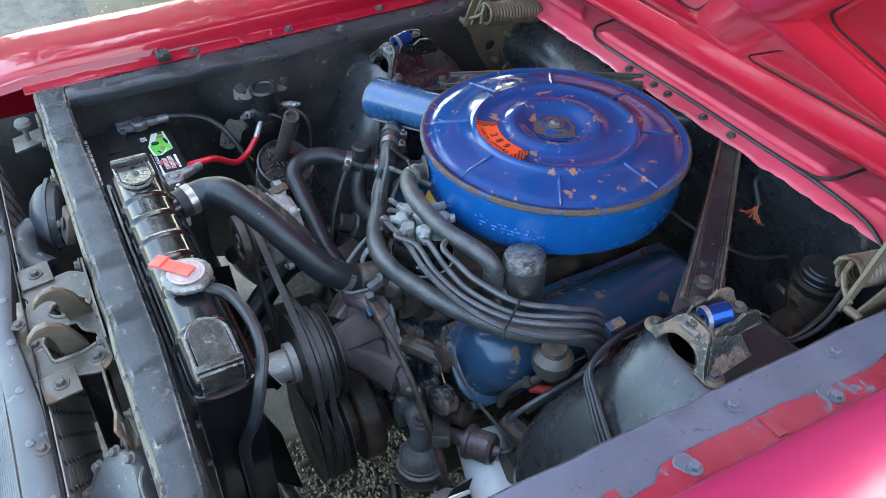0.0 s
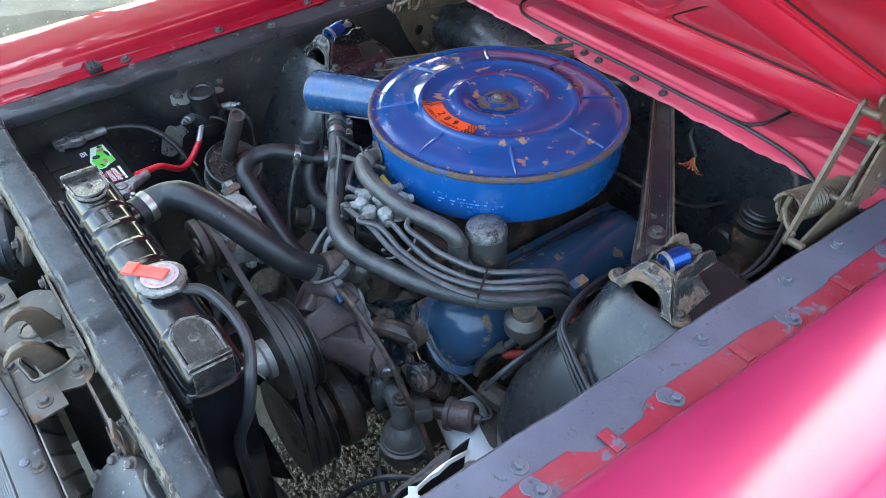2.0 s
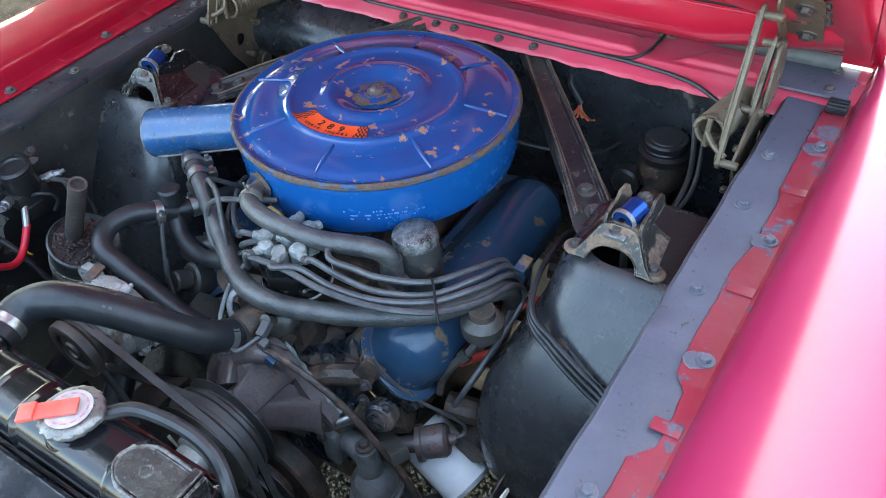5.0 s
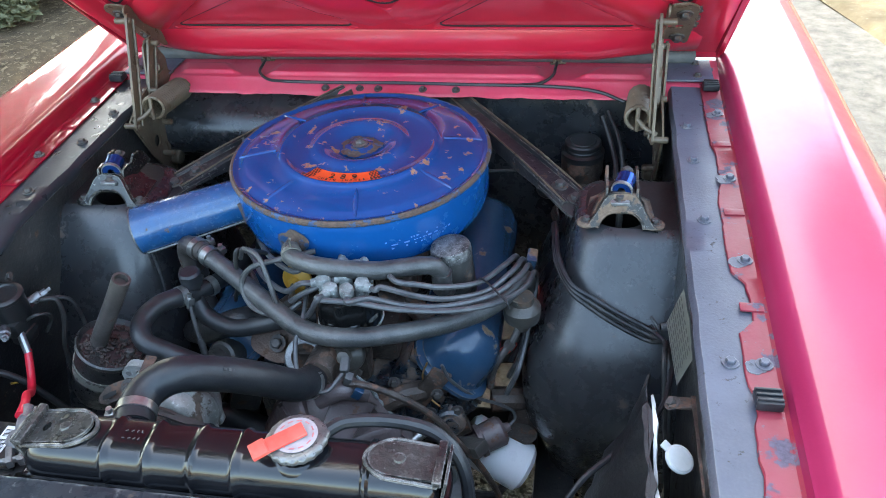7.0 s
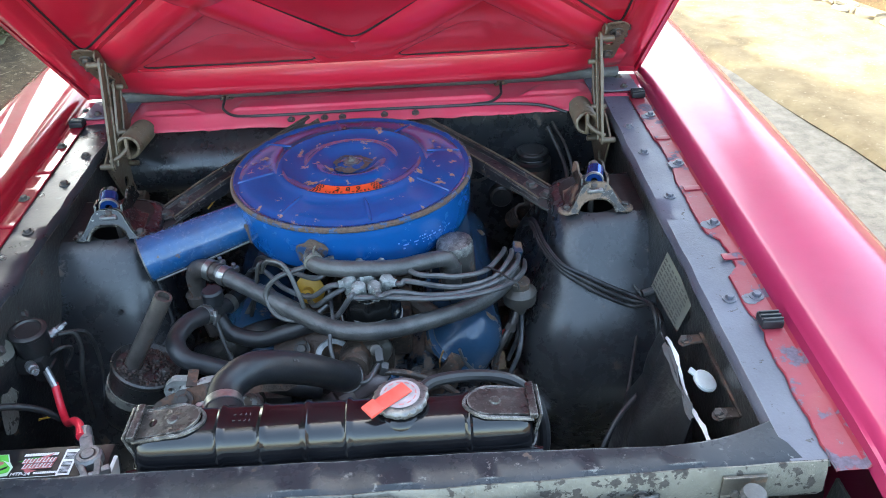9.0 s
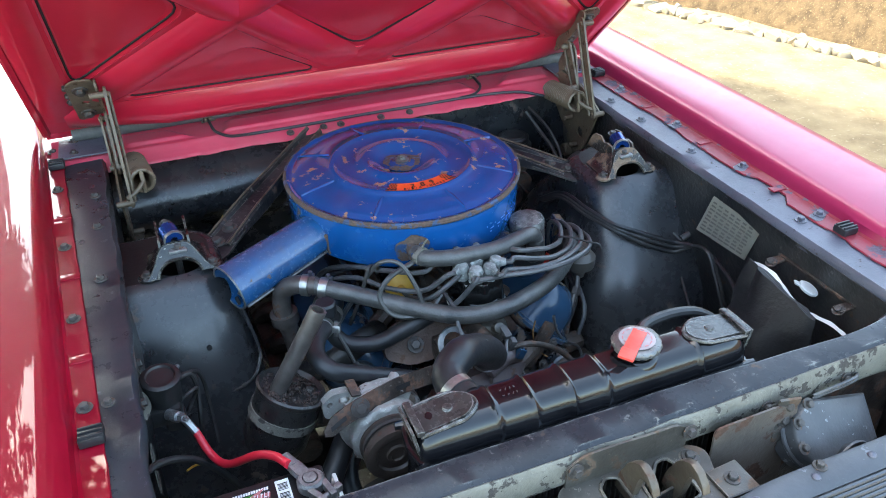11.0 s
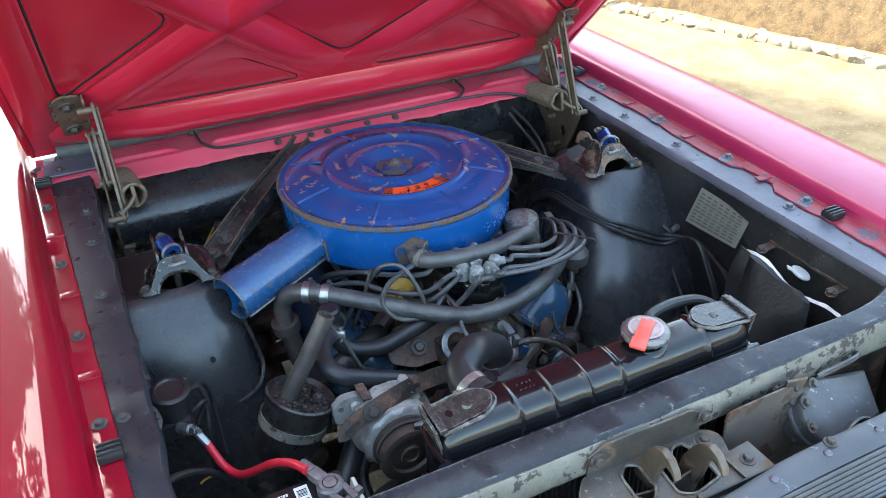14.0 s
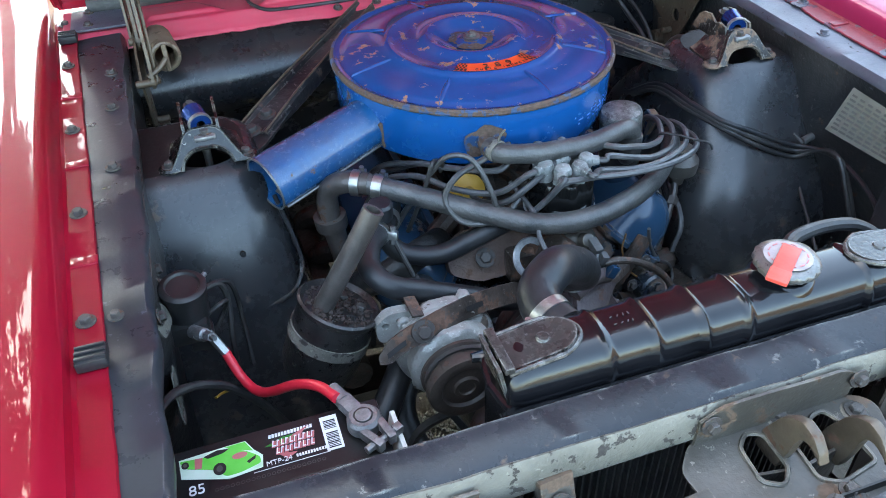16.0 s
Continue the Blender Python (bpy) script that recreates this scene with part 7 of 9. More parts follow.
tube(bm, [(0.052, 0.371, 0.690), (0.078, 0.371, 0.688), (0.112, 0.374, 0.672), (0.150, 0.380, 0.642), (0.182, 0.386, 0.603), (0.205, 0.393, 0.552), (0.236, 0.401, 0.492), (0.264, 0.406, 0.420), (0.280, 0.410, 0.345)], 0.0055, 10)
alone("sensor_wire", bm, RUSTY, "brown sleeved wire down the engine front", "wire")
bm = bmesh.new()
box(bm, (0.015, 0.012, 0.020), pose(0.064, 0.366, 0.676, 0, 30, 0), 0.002)
alone("blue_plug", bm, BLUE_COVER, "small blue plug at the pump", "connector")
bm = bmesh.new()
tube(bm, [(0.043, 0.378, 0.705), (0.02, 0.345, 0.694), (-0.02, 0.36, 0.705), (-0.035, 0.40, 0.735), (-0.03, 0.43, 0.755), (-0.04, 0.50, 0.77)], 0.0036, 8)
alone("thin_lead", bm, WIRE, "thin grey lead looping by the thermostat", "wire")

# ---- distributor and coil ----
ds = thing("distributor", (0.022, 0.480, 0.62), "black distributor with chalky corroded boots", "distributor")
DX, DY = 0.031, 0.480
bm = bmesh.new()
lathe(bm, [(0, 0.60), (0.022, 0.60), (0.026, 0.680), (0.045, 0.697), (0.050, 0.718), (0.050, 0.727), (0, 0.727)], pose(DX, DY, 0), 28)
part("body", bm, RUSTY, ds)
bm = bmesh.new()
lathe(bm, [(0.0505, 0.727), (0.0515, 0.731), (0.0505, 0.742), (0.048, 0.746), (0.046, 0.779), (0.043, 0.785), (0, 0.787)], pose(DX, DY, 0), 64, lambda a, h: 1 + 0.07 * max(-0.35, math.cos(8 * a + 0.35)) * (h > 0.744))
part("cap", bm, BAKELITE, ds, "gloss black ribbed cap", 25)
bm = bmesh.new()
lathe(bm, [(0.0512, 0.7255), (0.0530, 0.7255), (0.0530, 0.7285), (0.0512, 0.7285)], pose(DX, DY, 0), 32)
part("band", bm, CREAM, ds)
POSTS = []
for k in range(9):
    a = radians(20 + 45 * k)
    r = 0.0 if k == 8 else 0.029
    px_, py_ = DX + r * math.cos(a), DY + r * math.sin(a)
    lean = Vector((math.cos(a) * 0.16, math.sin(a) * 0.16, 1)) if k < 8 else Vector((0, 0, 1))
    bm = bmesh.new()
    m = aim((px_, py_, 0.777), lean)
    lathe(bm, [(0, 0), (0.0110, 0), (0.0122, 0.003), (0.0118, 0.010), (0.0108, 0.012), (0.0112, 0.024), (0.0125, 0.029), (0.0105, 0.036), (0.006, 0.038), (0, 0.038)], m, 18, lambda a_, h: 1 + 0.07 * math.sin(2 * a_ + k * 1.7) + 0.04 * math.sin(5 * a_ + k))
    d = Vector((math.cos(a), math.sin(a), 0.1)) if k < 8 else Vector((-0.8, -0.3, 0.1))
    e = m @ Vector((0, 0, 0.027))
    cyl(bm, e, e + d * 0.019, 0.0092, 0.0068, seg=14, bevel=0.001)
    part("wire_boot", bm, CORRODED, ds, "white-green corroded boot")
    POSTS.append((e + d * 0.016, d))
coil = thing("ignition_coil", (-0.085, 0.56, 0.66), "ignition coil with a yellow top", "coil")
bm = bmesh.new()
cyl(bm, (-0.070, 0.66, 0.705), (-0.084, 0.562, 0.728), 0.027, seg=24, bevel=0.003)
part("body", bm, BAKELITE, coil)
bm = bmesh.new()
lathe(bm, [(0.0275, 0), (0.0275, 0.004), (0.018, 0.010), (0.010, 0.012), (0.009, 0.024), (0, 0.025)], aim((-0.084, 0.562, 0.728), (-0.15, -1, 0.25)), 24)
part("tower", bm, YELLOW, coil, "yellow coil tower")


def wire(pts, r=0.0047, material=None, name="ignition_wire", label="grey ignition wire from the distributor", group="ignition wires"):
    b = bmesh.new()
    tube(b, pts, r, 8, 7)
    return alone(name, b, material or WIRE, label, "wire", group)


# driver's side wires: off the cap, past the filler, down to the plugs
def off(k, s=0.02):
    p, d = POSTS[k % 9]
    return [tuple(p), tuple(p + d * s)]


HIGH = [(0.115, 0.470, 0.812), (0.148, 0.478, 0.798), (0.181, 0.492, 0.784), (0.231, 0.535, 0.766), (0.267, 0.601, 0.758), (0.280, 0.660, 0.728), (0.287, 0.668, 0.66)]
LOW = [(0.060, 0.436, 0.794), (0.126, 0.436, 0.783), (0.200, 0.453, 0.772), (0.265, 0.490, 0.765), (0.301, 0.551, 0.752), (0.312, 0.629, 0.722), (0.312, 0.65, 0.66)]
for i, k in enumerate((0, 7, 6, 5)):
    f = (0.0, 0.36, 0.70, 1.0)[i]
    mid = [tuple(Vector(h).lerp(Vector(l), f) + Vector((0, 0, 0.004 * math.sin(i * 2.1 + j)))) for j, (h, l) in enumerate(zip(HIGH, LOW))]
    wire(off(k, 0.012) + mid + [(0.296, 0.635 - i * 0.035, 0.60), (0.274, 0.628 - i * 0.04, 0.545)])
bm = bmesh.new()
tube(bm, [(0.228, 0.541, 0.764), (0.234, 0.536, 0.773), (0.250, 0.517, 0.777), (0.266, 0.496, 0.777), (0.279, 0.479, 0.778), (0.284, 0.474, 0.768)], 0.0018, 6)
alone("wire_tie", bm, INK, "thin black tie round the ignition wires", "tie")
# passenger's side wires
wire(off(3, 0.02) + [(-0.06, 0.50, 0.795), (-0.115, 0.545, 0.785), (-0.155, 0.60, 0.77), (-0.20, 0.68, 0.72), (-0.24, 0.72, 0.62)])
wire(off(4, 0.02) + [(-0.07, 0.475, 0.775), (-0.12, 0.515, 0.768), (-0.165, 0.575, 0.765), (-0.21, 0.63, 0.72), (-0.26, 0.65, 0.60)])
wire(off(5, 0.015) + [(-0.03, 0.445, 0.75), (-0.075, 0.462, 0.735), (-0.125, 0.50, 0.755), (-0.165, 0.55, 0.745), (-0.22, 0.56, 0.66)])
wire(off(2, 0.02) + [(0.03, 0.56, 0.775), (-0.05, 0.60, 0.765), (-0.13, 0.62, 0.755), (-0.20, 0.70, 0.70)])
wire([tuple(POSTS[8][0]), (-0.03, 0.455, 0.79), (-0.06, 0.47, 0.76), (-0.078, 0.515, 0.735), (-0.086, 0.545, 0.733)], label="grey coil wire to the distributor", name="coil_wire")
# a loose loop of lead under the air cleaner
wire([(-0.03, 0.53, 0.815), (-0.08, 0.505, 0.815), (-0.125, 0.492, 0.805), (-0.145, 0.485, 0.775), (-0.125, 0.465, 0.745), (-0.075, 0.452, 0.745), (-0.04, 0.465, 0.765)], 0.0046, OLD_HOSE, "vacuum_hose", "thin looping grey vacuum hose", "vacuum hoses")
wire([(-0.155, 0.52, 0.80), (-0.135, 0.50, 0.835), (-0.105, 0.485, 0.832), (-0.085, 0.463, 0.79), (-0.075, 0.452, 0.745)], 0.004, OLD_HOSE, "vacuum_hose", "thin looping grey vacuum hose", "vacuum hoses")
wire([(-0.19, 0.53, 0.70), (-0.17, 0.52, 0.76), (-0.158, 0.51, 0.81), (-0.15, 0.515, 0.822), (-0.13, 0.54, 0.80), (-0.12, 0.58, 0.76)], 0.0036, HARNESS, "black_lead", "thin black lead under the snorkel", "leads")

# filler cap and breather hose
oc = thing("oil_filler", (0.18, 0.575, 0.68), "pitted grey oil filler cap on the valve cover", "oil cap")
bm = bmesh.new()
om = aim((0.190, 0.577, 0.678), (-0.08, 0, 1))
lathe(bm, [(0, 0.02), (0.030, 0.02), (0.031, 0.03), (0.033, 0.034), (0.033, 0.121), (0.031, 0.1265), (0.027, 0.1285), (0, 0.1295)], om, 36)
part("cap", bm, DUSTY, oc)
bm = bmesh.new()
lathe(bm, [(0.0334, 0.110), (0.0334, 0.1215), (0.0312, 0.1272), (0.0272, 0.1292), (0, 0.1302)], om, 36)
part("cap_top", bm, GREYCAP, oc, "pitted bright cap top")
bm = bmesh.new()
cyl(bm, om @ Vector((0, 0, -0.03)), om @ Vector((0, 0, 0.03)), 0.024, seg=20)
part("neck", bm, BLUE_COVER, oc)
bm = bmesh.new()
tube(bm, [(0.173, 0.527, 0.790), (0.173, 0.528, 0.756), (0.175, 0.538, 0.742), (0.182, 0.556, 0.738)], lambda q: 0.0165 if q < 0.4 else 0.0125, 16, 5)
part("spout", bm, OLD_HOSE, oc, "grey moulded elbow")
bh = thing("breather_hose", (0.05, 0.5, 0.80), "grey breather hose from air cleaner to oil filler", "hose")
bm = bmesh.new()
tube(bm, [(-0.067, 0.522, 0.824), (-0.056, 0.500, 0.823), (-0.020, 0.486, 0.822), (0.030, 0.485, 0.818), (0.080, 0.492, 0.813), (0.125, 0.506, 0.812), (0.156, 0.518, 0.808), (0.170, 0.525, 0.794), (0.173, 0.527, 0.772)], 0.0145, 16, 6)
part("hose_body", bm, OLD_HOSE, bh)
bm = bmesh.new()
lathe(bm, [(0.0145, -0.005), (0.0165, -0.005), (0.0165, 0.005), (0.0145, 0.005)], aim((-0.060, 0.507, 0.8235), (0.45, -1, 0)), 20)
tube(bm, [(-0.058, 0.505, 0.839), (-0.056, 0.500, 0.853), (-0.052, 0.496, 0.862)], 0.0016, 6)
part("wire_clip", bm, BEIGE, bh)

# heater hoses
hh = thing("heater_hose", (0.0, 0.47, 0.70), "ribbed grey heater hose across the engine", "hose")
bm = bmesh.new()
HP = [(-0.240, 0.556, 0.781), (-0.168, 0.511, 0.768), (-0.099, 0.466, 0.755), (-0.040, 0.428, 0.747), (0.010, 0.412, 0.745), (0.060, 0.414, 0.744), (0.105, 0.430, 0.740), (0.150, 0.455, 0.732), (0.195, 0.488, 0.722), (0.235, 0.524, 0.716), (0.268, 0.556, 0.722), (0.290, 0.592, 0.722), (0.298, 0.630, 0.700), (0.296, 0.655, 0.650)]
tube(bm, HP, 0.0152, 16, 26, rib=0.025)
part("hose_body", bm, OLD_HOSE, hh)
clamp_at("hose_clamp", (-0.225, 0.547, 0.778), (0.8, -0.5, -0.1), 0.0165, hh, 0.014, "grimy hose clamp")
clamp_at("hose_clamp", (-0.252, 0.563, 0.781), (0.8, -0.5, 0.0), 0.0175, hh, 0.013, "pale hose clamp")
bm = bmesh.new()
tube(bm, [(-0.236, 0.554, 0.781), (-0.268, 0.573, 0.780), (-0.290, 0.588, 0.762), (-0.294, 0.592, 0.72), (-0.280, 0.59, 0.62)], 0.0165, 14)
cyl(bm, (-0.294, 0.592, 0.715), (-0.292, 0.592, 0.695), 0.025, seg=16)
part("elbow", bm, TUBE_IRON, hh, "rusty brown pipe elbow")

tee = thing("vacuum_tee", (-0.237, 0.49, 0.73), "black tee valve between two hoses", "valve")
bm = bmesh.new()
cyl(bm, (-0.237, 0.494, 0.735), (-0.237, 0.494, 0.765), 0.012, seg=14)
lathe(bm, [(0, 0.762), (0.017, 0.762), (0.018, 0.768), (0.018, 0.784), (0.015, 0.788), (0, 0.788)], pose(-0.237, 0.494, 0), 20, lambda a, h: 1 + 0.02 * math.cos(14 * a))
part("body", bm, RUBBER, tee)
bm = bmesh.new()
tube(bm, [(-0.236, 0.492, 0.742), (-0.252, 0.463, 0.757), (-0.270, 0.432, 0.764), (-0.279, 0.395, 0.760), (-0.262, 0.368, 0.748), (-0.226, 0.366, 0.730), (-0.170, 0.366, 0.704), (-0.114, 0.368, 0.676), (-0.06, 0.38, 0.65)], 0.0155, 16, 8)
fh = thing("bypass_hose", (-0.2, 0.4, 0.70), "curved black hose from the tee to the pump", "hose")
part("hose_body", bm, RUBBER, fh)
clamp_at("hose_clamp", (-0.249, 0.470, 0.754), (-0.45, -0.85, 0.35), 0.0155, fh)
bm = bmesh.new()
tube(bm, [(-0.236, 0.496, 0.742), (-0.222, 0.520, 0.738), (-0.205, 0.56, 0.735), (-0.20, 0.62, 0.72)], 0.0145, 14)
fh2 = thing("return_hose", (-0.2, 0.56, 0.72), "black hose behind the tee", "hose")
part("hose_body", bm, RUBBER, fh2)
clamp_at("hose_clamp", (-0.221, 0.518, 0.739), (0.4, 0.85, -0.1), 0.015, fh2)
bm = bmesh.new()
tube(bm, [(-0.238, 0.490, 0.735), (-0.215, 0.475, 0.708), (-0.165, 0.462, 0.700), (-0.115, 0.460, 0.714), (-0.066, 0.465, 0.726), (-0.03, 0.48, 0.72)], 0.0145, 14)
alone("manifold_hose", bm, RUBBER, "black hose to the intake manifold", "hose")
bm = bmesh.new()
tube(bm, [(-0.232, 0.470, 0.755), (-0.225, 0.45, 0.735), (-0.205, 0.42, 0.68), (-0.18, 0.40, 0.63)], 0.0038, 8)
cyl(bm, (-0.212, 0.43, 0.70), (-0.203, 0.417, 0.675), 0.0058, seg=10)
alone("thin_cable", bm, HARNESS, "thin black cable down to the alternator bracket", "cable")
bm = bmesh.new()
cyl(bm, (-0.18, 0.53, 0.60), (-0.20, 0.45, 0.64), 0.028, seg=18, bevel=0.004)
cyl(bm, (-0.20, 0.45, 0.64), (-0.207, 0.425, 0.652), 0.018, seg=14, bevel=0.003)
box(bm, (0.05, 0.06, 0.045), pose(-0.15, 0.42, 0.605, 0, 20, 20), 0.008)
part("bracket_casting", bm, DUSTY, eng, "greasy dark bracket castings")
bm = bmesh.new()
tube(bm, [(-0.30, 0.55, 0.60), (-0.24, 0.50, 0.65), (-0.18, 0.50, 0.68), (-0.14, 0.54, 0.66)], 0.022, 12)
alone("heater_pipe", bm, DUSTY, "dark pipe below the snorkel", "pipe")

# driver's side: check valve, plug boots, sender, filter, fuel pump
cv = thing("check_valve", (0.295, 0.56, 0.66), "grey air valve beside the valve cover", "valve")
bm = bmesh.new()
lathe(bm, [(0, 0.655), (0.012, 0.655), (0.015, 0.672), (0.030, 0.680), (0.0315, 0.690), (0.0315, 0.702), (0.025, 0.710), (0.020, 0.713), (0.019, 0.724), (0, 0.725)], pose(0.296, 0.562, -0.004), 26)
part("body", bm, LATCH, cv)
bm = bmesh.new()
tube(bm, [(0.292, 0.560, 0.66), (0.284, 0.546, 0.64), (0.266, 0.528, 0.618), (0.252, 0.517, 0.592), (0.246, 0.512, 0.555)], 0.0065, 10)
cyl(bm, (0.281, 0.542, 0.636), (0.274, 0.535, 0.627), 0.0105, seg=6)
part("pipe", bm, TUBE_IRON, cv)
for i, (p, d) in enumerate((((0.247, 0.567, 0.570), (0.64, 0.74, 0.0)), ((0.285, 0.69, 0.60), (0.7, 0.4, 0.35)))):
    bm = bmesh.new()
    q = Vector(p) + Vector(d).normalized() * 0.052
    cyl(bm, p, q, 0.0085, 0.0072, seg=12, bevel=0.0015)
    alone("spark_plug_boot", bm, REDTAG, "faded red spark plug boot", "boot", "plug boots")
bm = bmesh.new()
box(bm, (0.018, 0.030, 0.085), pose(0.300, 0.675, 0.685, 10, 8, 0), 0.003)
alone("wire_bracket", bm, BLUE_COVER, "blue steel wire bracket on the valve cover", "bracket")
fl = thing("oil_filter", (0.26, 0.49, 0.36), "white spin-on oil filter with worn print", "oil filter")
fa, fb = Vector((0.200, 0.506, 0.432)), Vector((0.310, 0.487, 0.374))
bm = bmesh.new()
cyl(bm, fa, fb, 0.0455, seg=32, bevel=0.008)
part("can", bm, WHITE, fl)
bm = bmesh.new()
fm = aim(fa, fb - fa)
for k in range(7):
    a = radians(-150 + 9 * k)
    box(bm, (0.0008, 0.0045, 0.006 + 0.004 * (k % 2)), fm @ pose(0.0457 * math.cos(a), 0.0457 * math.sin(a), 0.035 + 0.001 * k, 0, 0, math.degrees(a)))
    box(bm, (0.0008, 0.0045, 0.008), fm @ pose(0.0457 * math.cos(a), 0.0457 * math.sin(a), 0.065, 0, 0, math.degrees(a)))
tagged(part("worn_print", bm, INK, fl), kind="stuff")
sd = thing("oil_sender", (0.26, 0.45, 0.50), "brown oil pressure sender can", "sender")
bm = bmesh.new()
lathe(bm, [(0, -0.004), (0.030, -0.004), (0.030, 0.004), (0.026, 0.006), (0.027, 0.040), (0.022, 0.046), (0.010, 0.047), (0.007, 0.058), (0, 0.058)], aim((0.231, 0.468, 0.466), (0.80, 0.50, 0.15)), 24)
cyl(bm, (0.231, 0.468, 0.466), (0.19, 0.441, 0.466), 0.015, seg=12)
part("can", bm, PUMP_IRON, sd)
bm = bmesh.new()
tube(bm, [(0.278, 0.498, 0.474), (0.288, 0.510, 0.482), (0.283, 0.512, 0.500), (0.262, 0.497, 0.53), (0.225, 0.478, 0.565), (0.190, 0.458, 0.62), (0.178, 0.452, 0.66)], 0.003, 8)
part("lead", bm, WIRE, sd)
fp = thing("fuel_pump", (0.18, 0.40, 0.36), "grimy cast fuel pump low on the engine", "fuel pump")
bm = bmesh.new()
lathe(bm, [(0, 0), (0.041, 0), (0.0445, 0.005), (0.0445, 0.010), (0.0400, 0.013), (0.0400, 0.018), (0.0380, 0.020), (0.0375, 0.036), (0.032, 0.046), (0.021, 0.056), (0.019, 0.098), (0.016, 0.106), (0, 0.108)], aim((0.186, 0.398, 0.385), (-0.12, 0.06, 1)), 28)
tube(bm, [(0.178, 0.402, 0.472), (0.150, 0.408, 0.476), (0.115, 0.415, 0.465)], 0.019, 12)
box(bm, (0.03, 0.06, 0.075), pose(0.112, 0.415, 0.465), 0.008)
part("body", bm, PUMPGREY, fp)
place("bolt", BOLT_L, aim((0.171, 0.405, 0.494), (-0.12, 0.06, 1)), fp)
place("bolt", BOLT_M, aim((0.105, 0.385, 0.50), (0, -1, 0.2)), fp)
bm = bmesh.new()
lathe(bm, [(0, 0), (0.043, 0), (0.046, -0.010), (0.038, -0.026), (0, -0.030)], aim((0.186, 0.398, 0.386), (-0.12, 0.06, 1)), 28)
part("bowl", bm, DUSTY, fp, "black lower bowl")
bm = bmesh.new()
tube(bm, [(0.22, 0.41, 0.39), (0.26, 0.44, 0.36), (0.28, 0.52, 0.33), (0.28, 0.7, 0.30)], 0.008, 8)
tube(bm, [(0.15, 0.36, 0.30), (0.30, 0.30, 0.27), (0.42, 0.22, 0.33)], 0.012, 10)
alone("fuel_line", bm, HARNESS, "dark fuel line below the pump", "pipe")
bm = bmesh.new()
box(bm, (0.030, 0.11, 0.022), pose(0.205, 0.425, 0.50, -30, 0, 60), 0.005)
alone("pump_bracket", bm, DUSTY, "dark flat bracket beside the filter", "bracket")

# copper strand by the head, fine details
bm = bmesh.new()
tube(bm, [(0.150, 0.470, 0.645), (0.142, 0.462, 0.62), (0.152, 0.452, 0.585), (0.175, 0.45, 0.56)], 0.0016, 6)
alone("copper_strand", bm, BRASS, "bare copper strand by the cylinder head", "wire")

bm = bmesh.new()
tube(bm, [(-0.35, 0.16, 0.235), (0.05, 0.20, 0.215), (0.30, 0.215, 0.205), (0.40, 0.26, 0.20), (0.43, 0.36, 0.20), (0.43, 0.52, 0.21)], 0.013, 12)
alone("stabiliser_bar", bm, DUSTY, "dark steel stabiliser bar under the engine", "bar")

# ---- driver's side front: washer bag, data plate, loom ----
bag = thing("washer_bag", (0.47, 0.22, 0.48), "black vinyl washer bag with torn white edge", "washer bag")
bm = bmesh.new()
secs = []
for i in range(15):
    v = i / 14
    z = 0.47 + 0.318 * v
    half = 0.040 + 0.016 * math.sin(v * 3) - 0.038 * v ** 2
    y0, y1 = 0.085 + 0.06 * v, 0.315 - 0.01 * v
    ring = []
    for k in range(28):
        a = 2 * math.pi * k / 28
        fold = 0.007 * math.sin(a * 5 + v * 6) * (1 - v * 0.5) + 0.010 * noise.noise((math.cos(a) * 3, math.sin(a) * 3 + v * 4, v * 5)) + 0.005 * noise.noise((math.cos(a) * 7, math.sin(a) * 7, v * 14))
        ring.append((0.452 + 0.022 * v + (half + fold) * math.cos(a) - 0.02 * (1 - v), (y0 + y1) / 2 + ((y1 - y0) / 2 + fold) * math.sin(a), z + 0.012 * math.sin(a) * v))
    secs.append(ring)
loft(bm, secs, True, True)
part("bag_body", bm, VINYL, bag)
bm = bmesh.new()
secs = []
for i in range(24):
    v = i / 23
    y = 0.300 - 0.22 * v
    w = 0.0010 + 0.0050 * abs(noise.noise((v * 7, 0, 4)))
    z = 0.790 - 0.02 * v + 0.008 * math.sin(v * 9)
    secs.append([(0.480, y, z), (0.4815 + w, y, z + 0.004), (0.483 + w, y, z - 0.002)])
sheet(bm, secs, 0.001)
part("torn_edge", bm, CREAM, bag, "white torn cloth edge")
bm = bmesh.new()
lathe(bm, [(0, 0), (0.015, 0), (0.0175, 0.002), (0.0175, 0.005), (0.015, 0.007), (0, 0.0075)], aim((0.506, 0.202, 0.790), (0.35, -0.25, 0.9)), 28)
box(bm, (0.011, 0.014, 0.003), aim((0.506, 0.202, 0.790), (0.35, -0.25, 0.9)) @ pose(0.0, 0.019, 0.003), 0.001)
part("cap", bm, mat("greyed_white_cap", (0.40, 0.41, 0.40), (0.50, 0.51, 0.50), 0.4, scale=40, bump=0.1, dust=0.15), bag, "white filler cap")
bm = bmesh.new()
for y in (0.285, 0.135):
    box(bm, (0.050, 0.018, 0.004), pose(0.525, y, 0.797), 0.001)
box(bm, (0.014, 0.17, 0.006), pose(0.534, 0.21, 0.799), 0.0015)
box(bm, (0.004, 0.17, 0.03), pose(0.541, 0.21, 0.786), 0.001)
part("bracket", bm, RUSTY, bag, "rusty brown hanging bracket")
for y in (0.285, 0.135):
    place("bolt", BOLT_M, aim((0.505, y, 0.795), (-0.5, 0, 0.8)), bag)

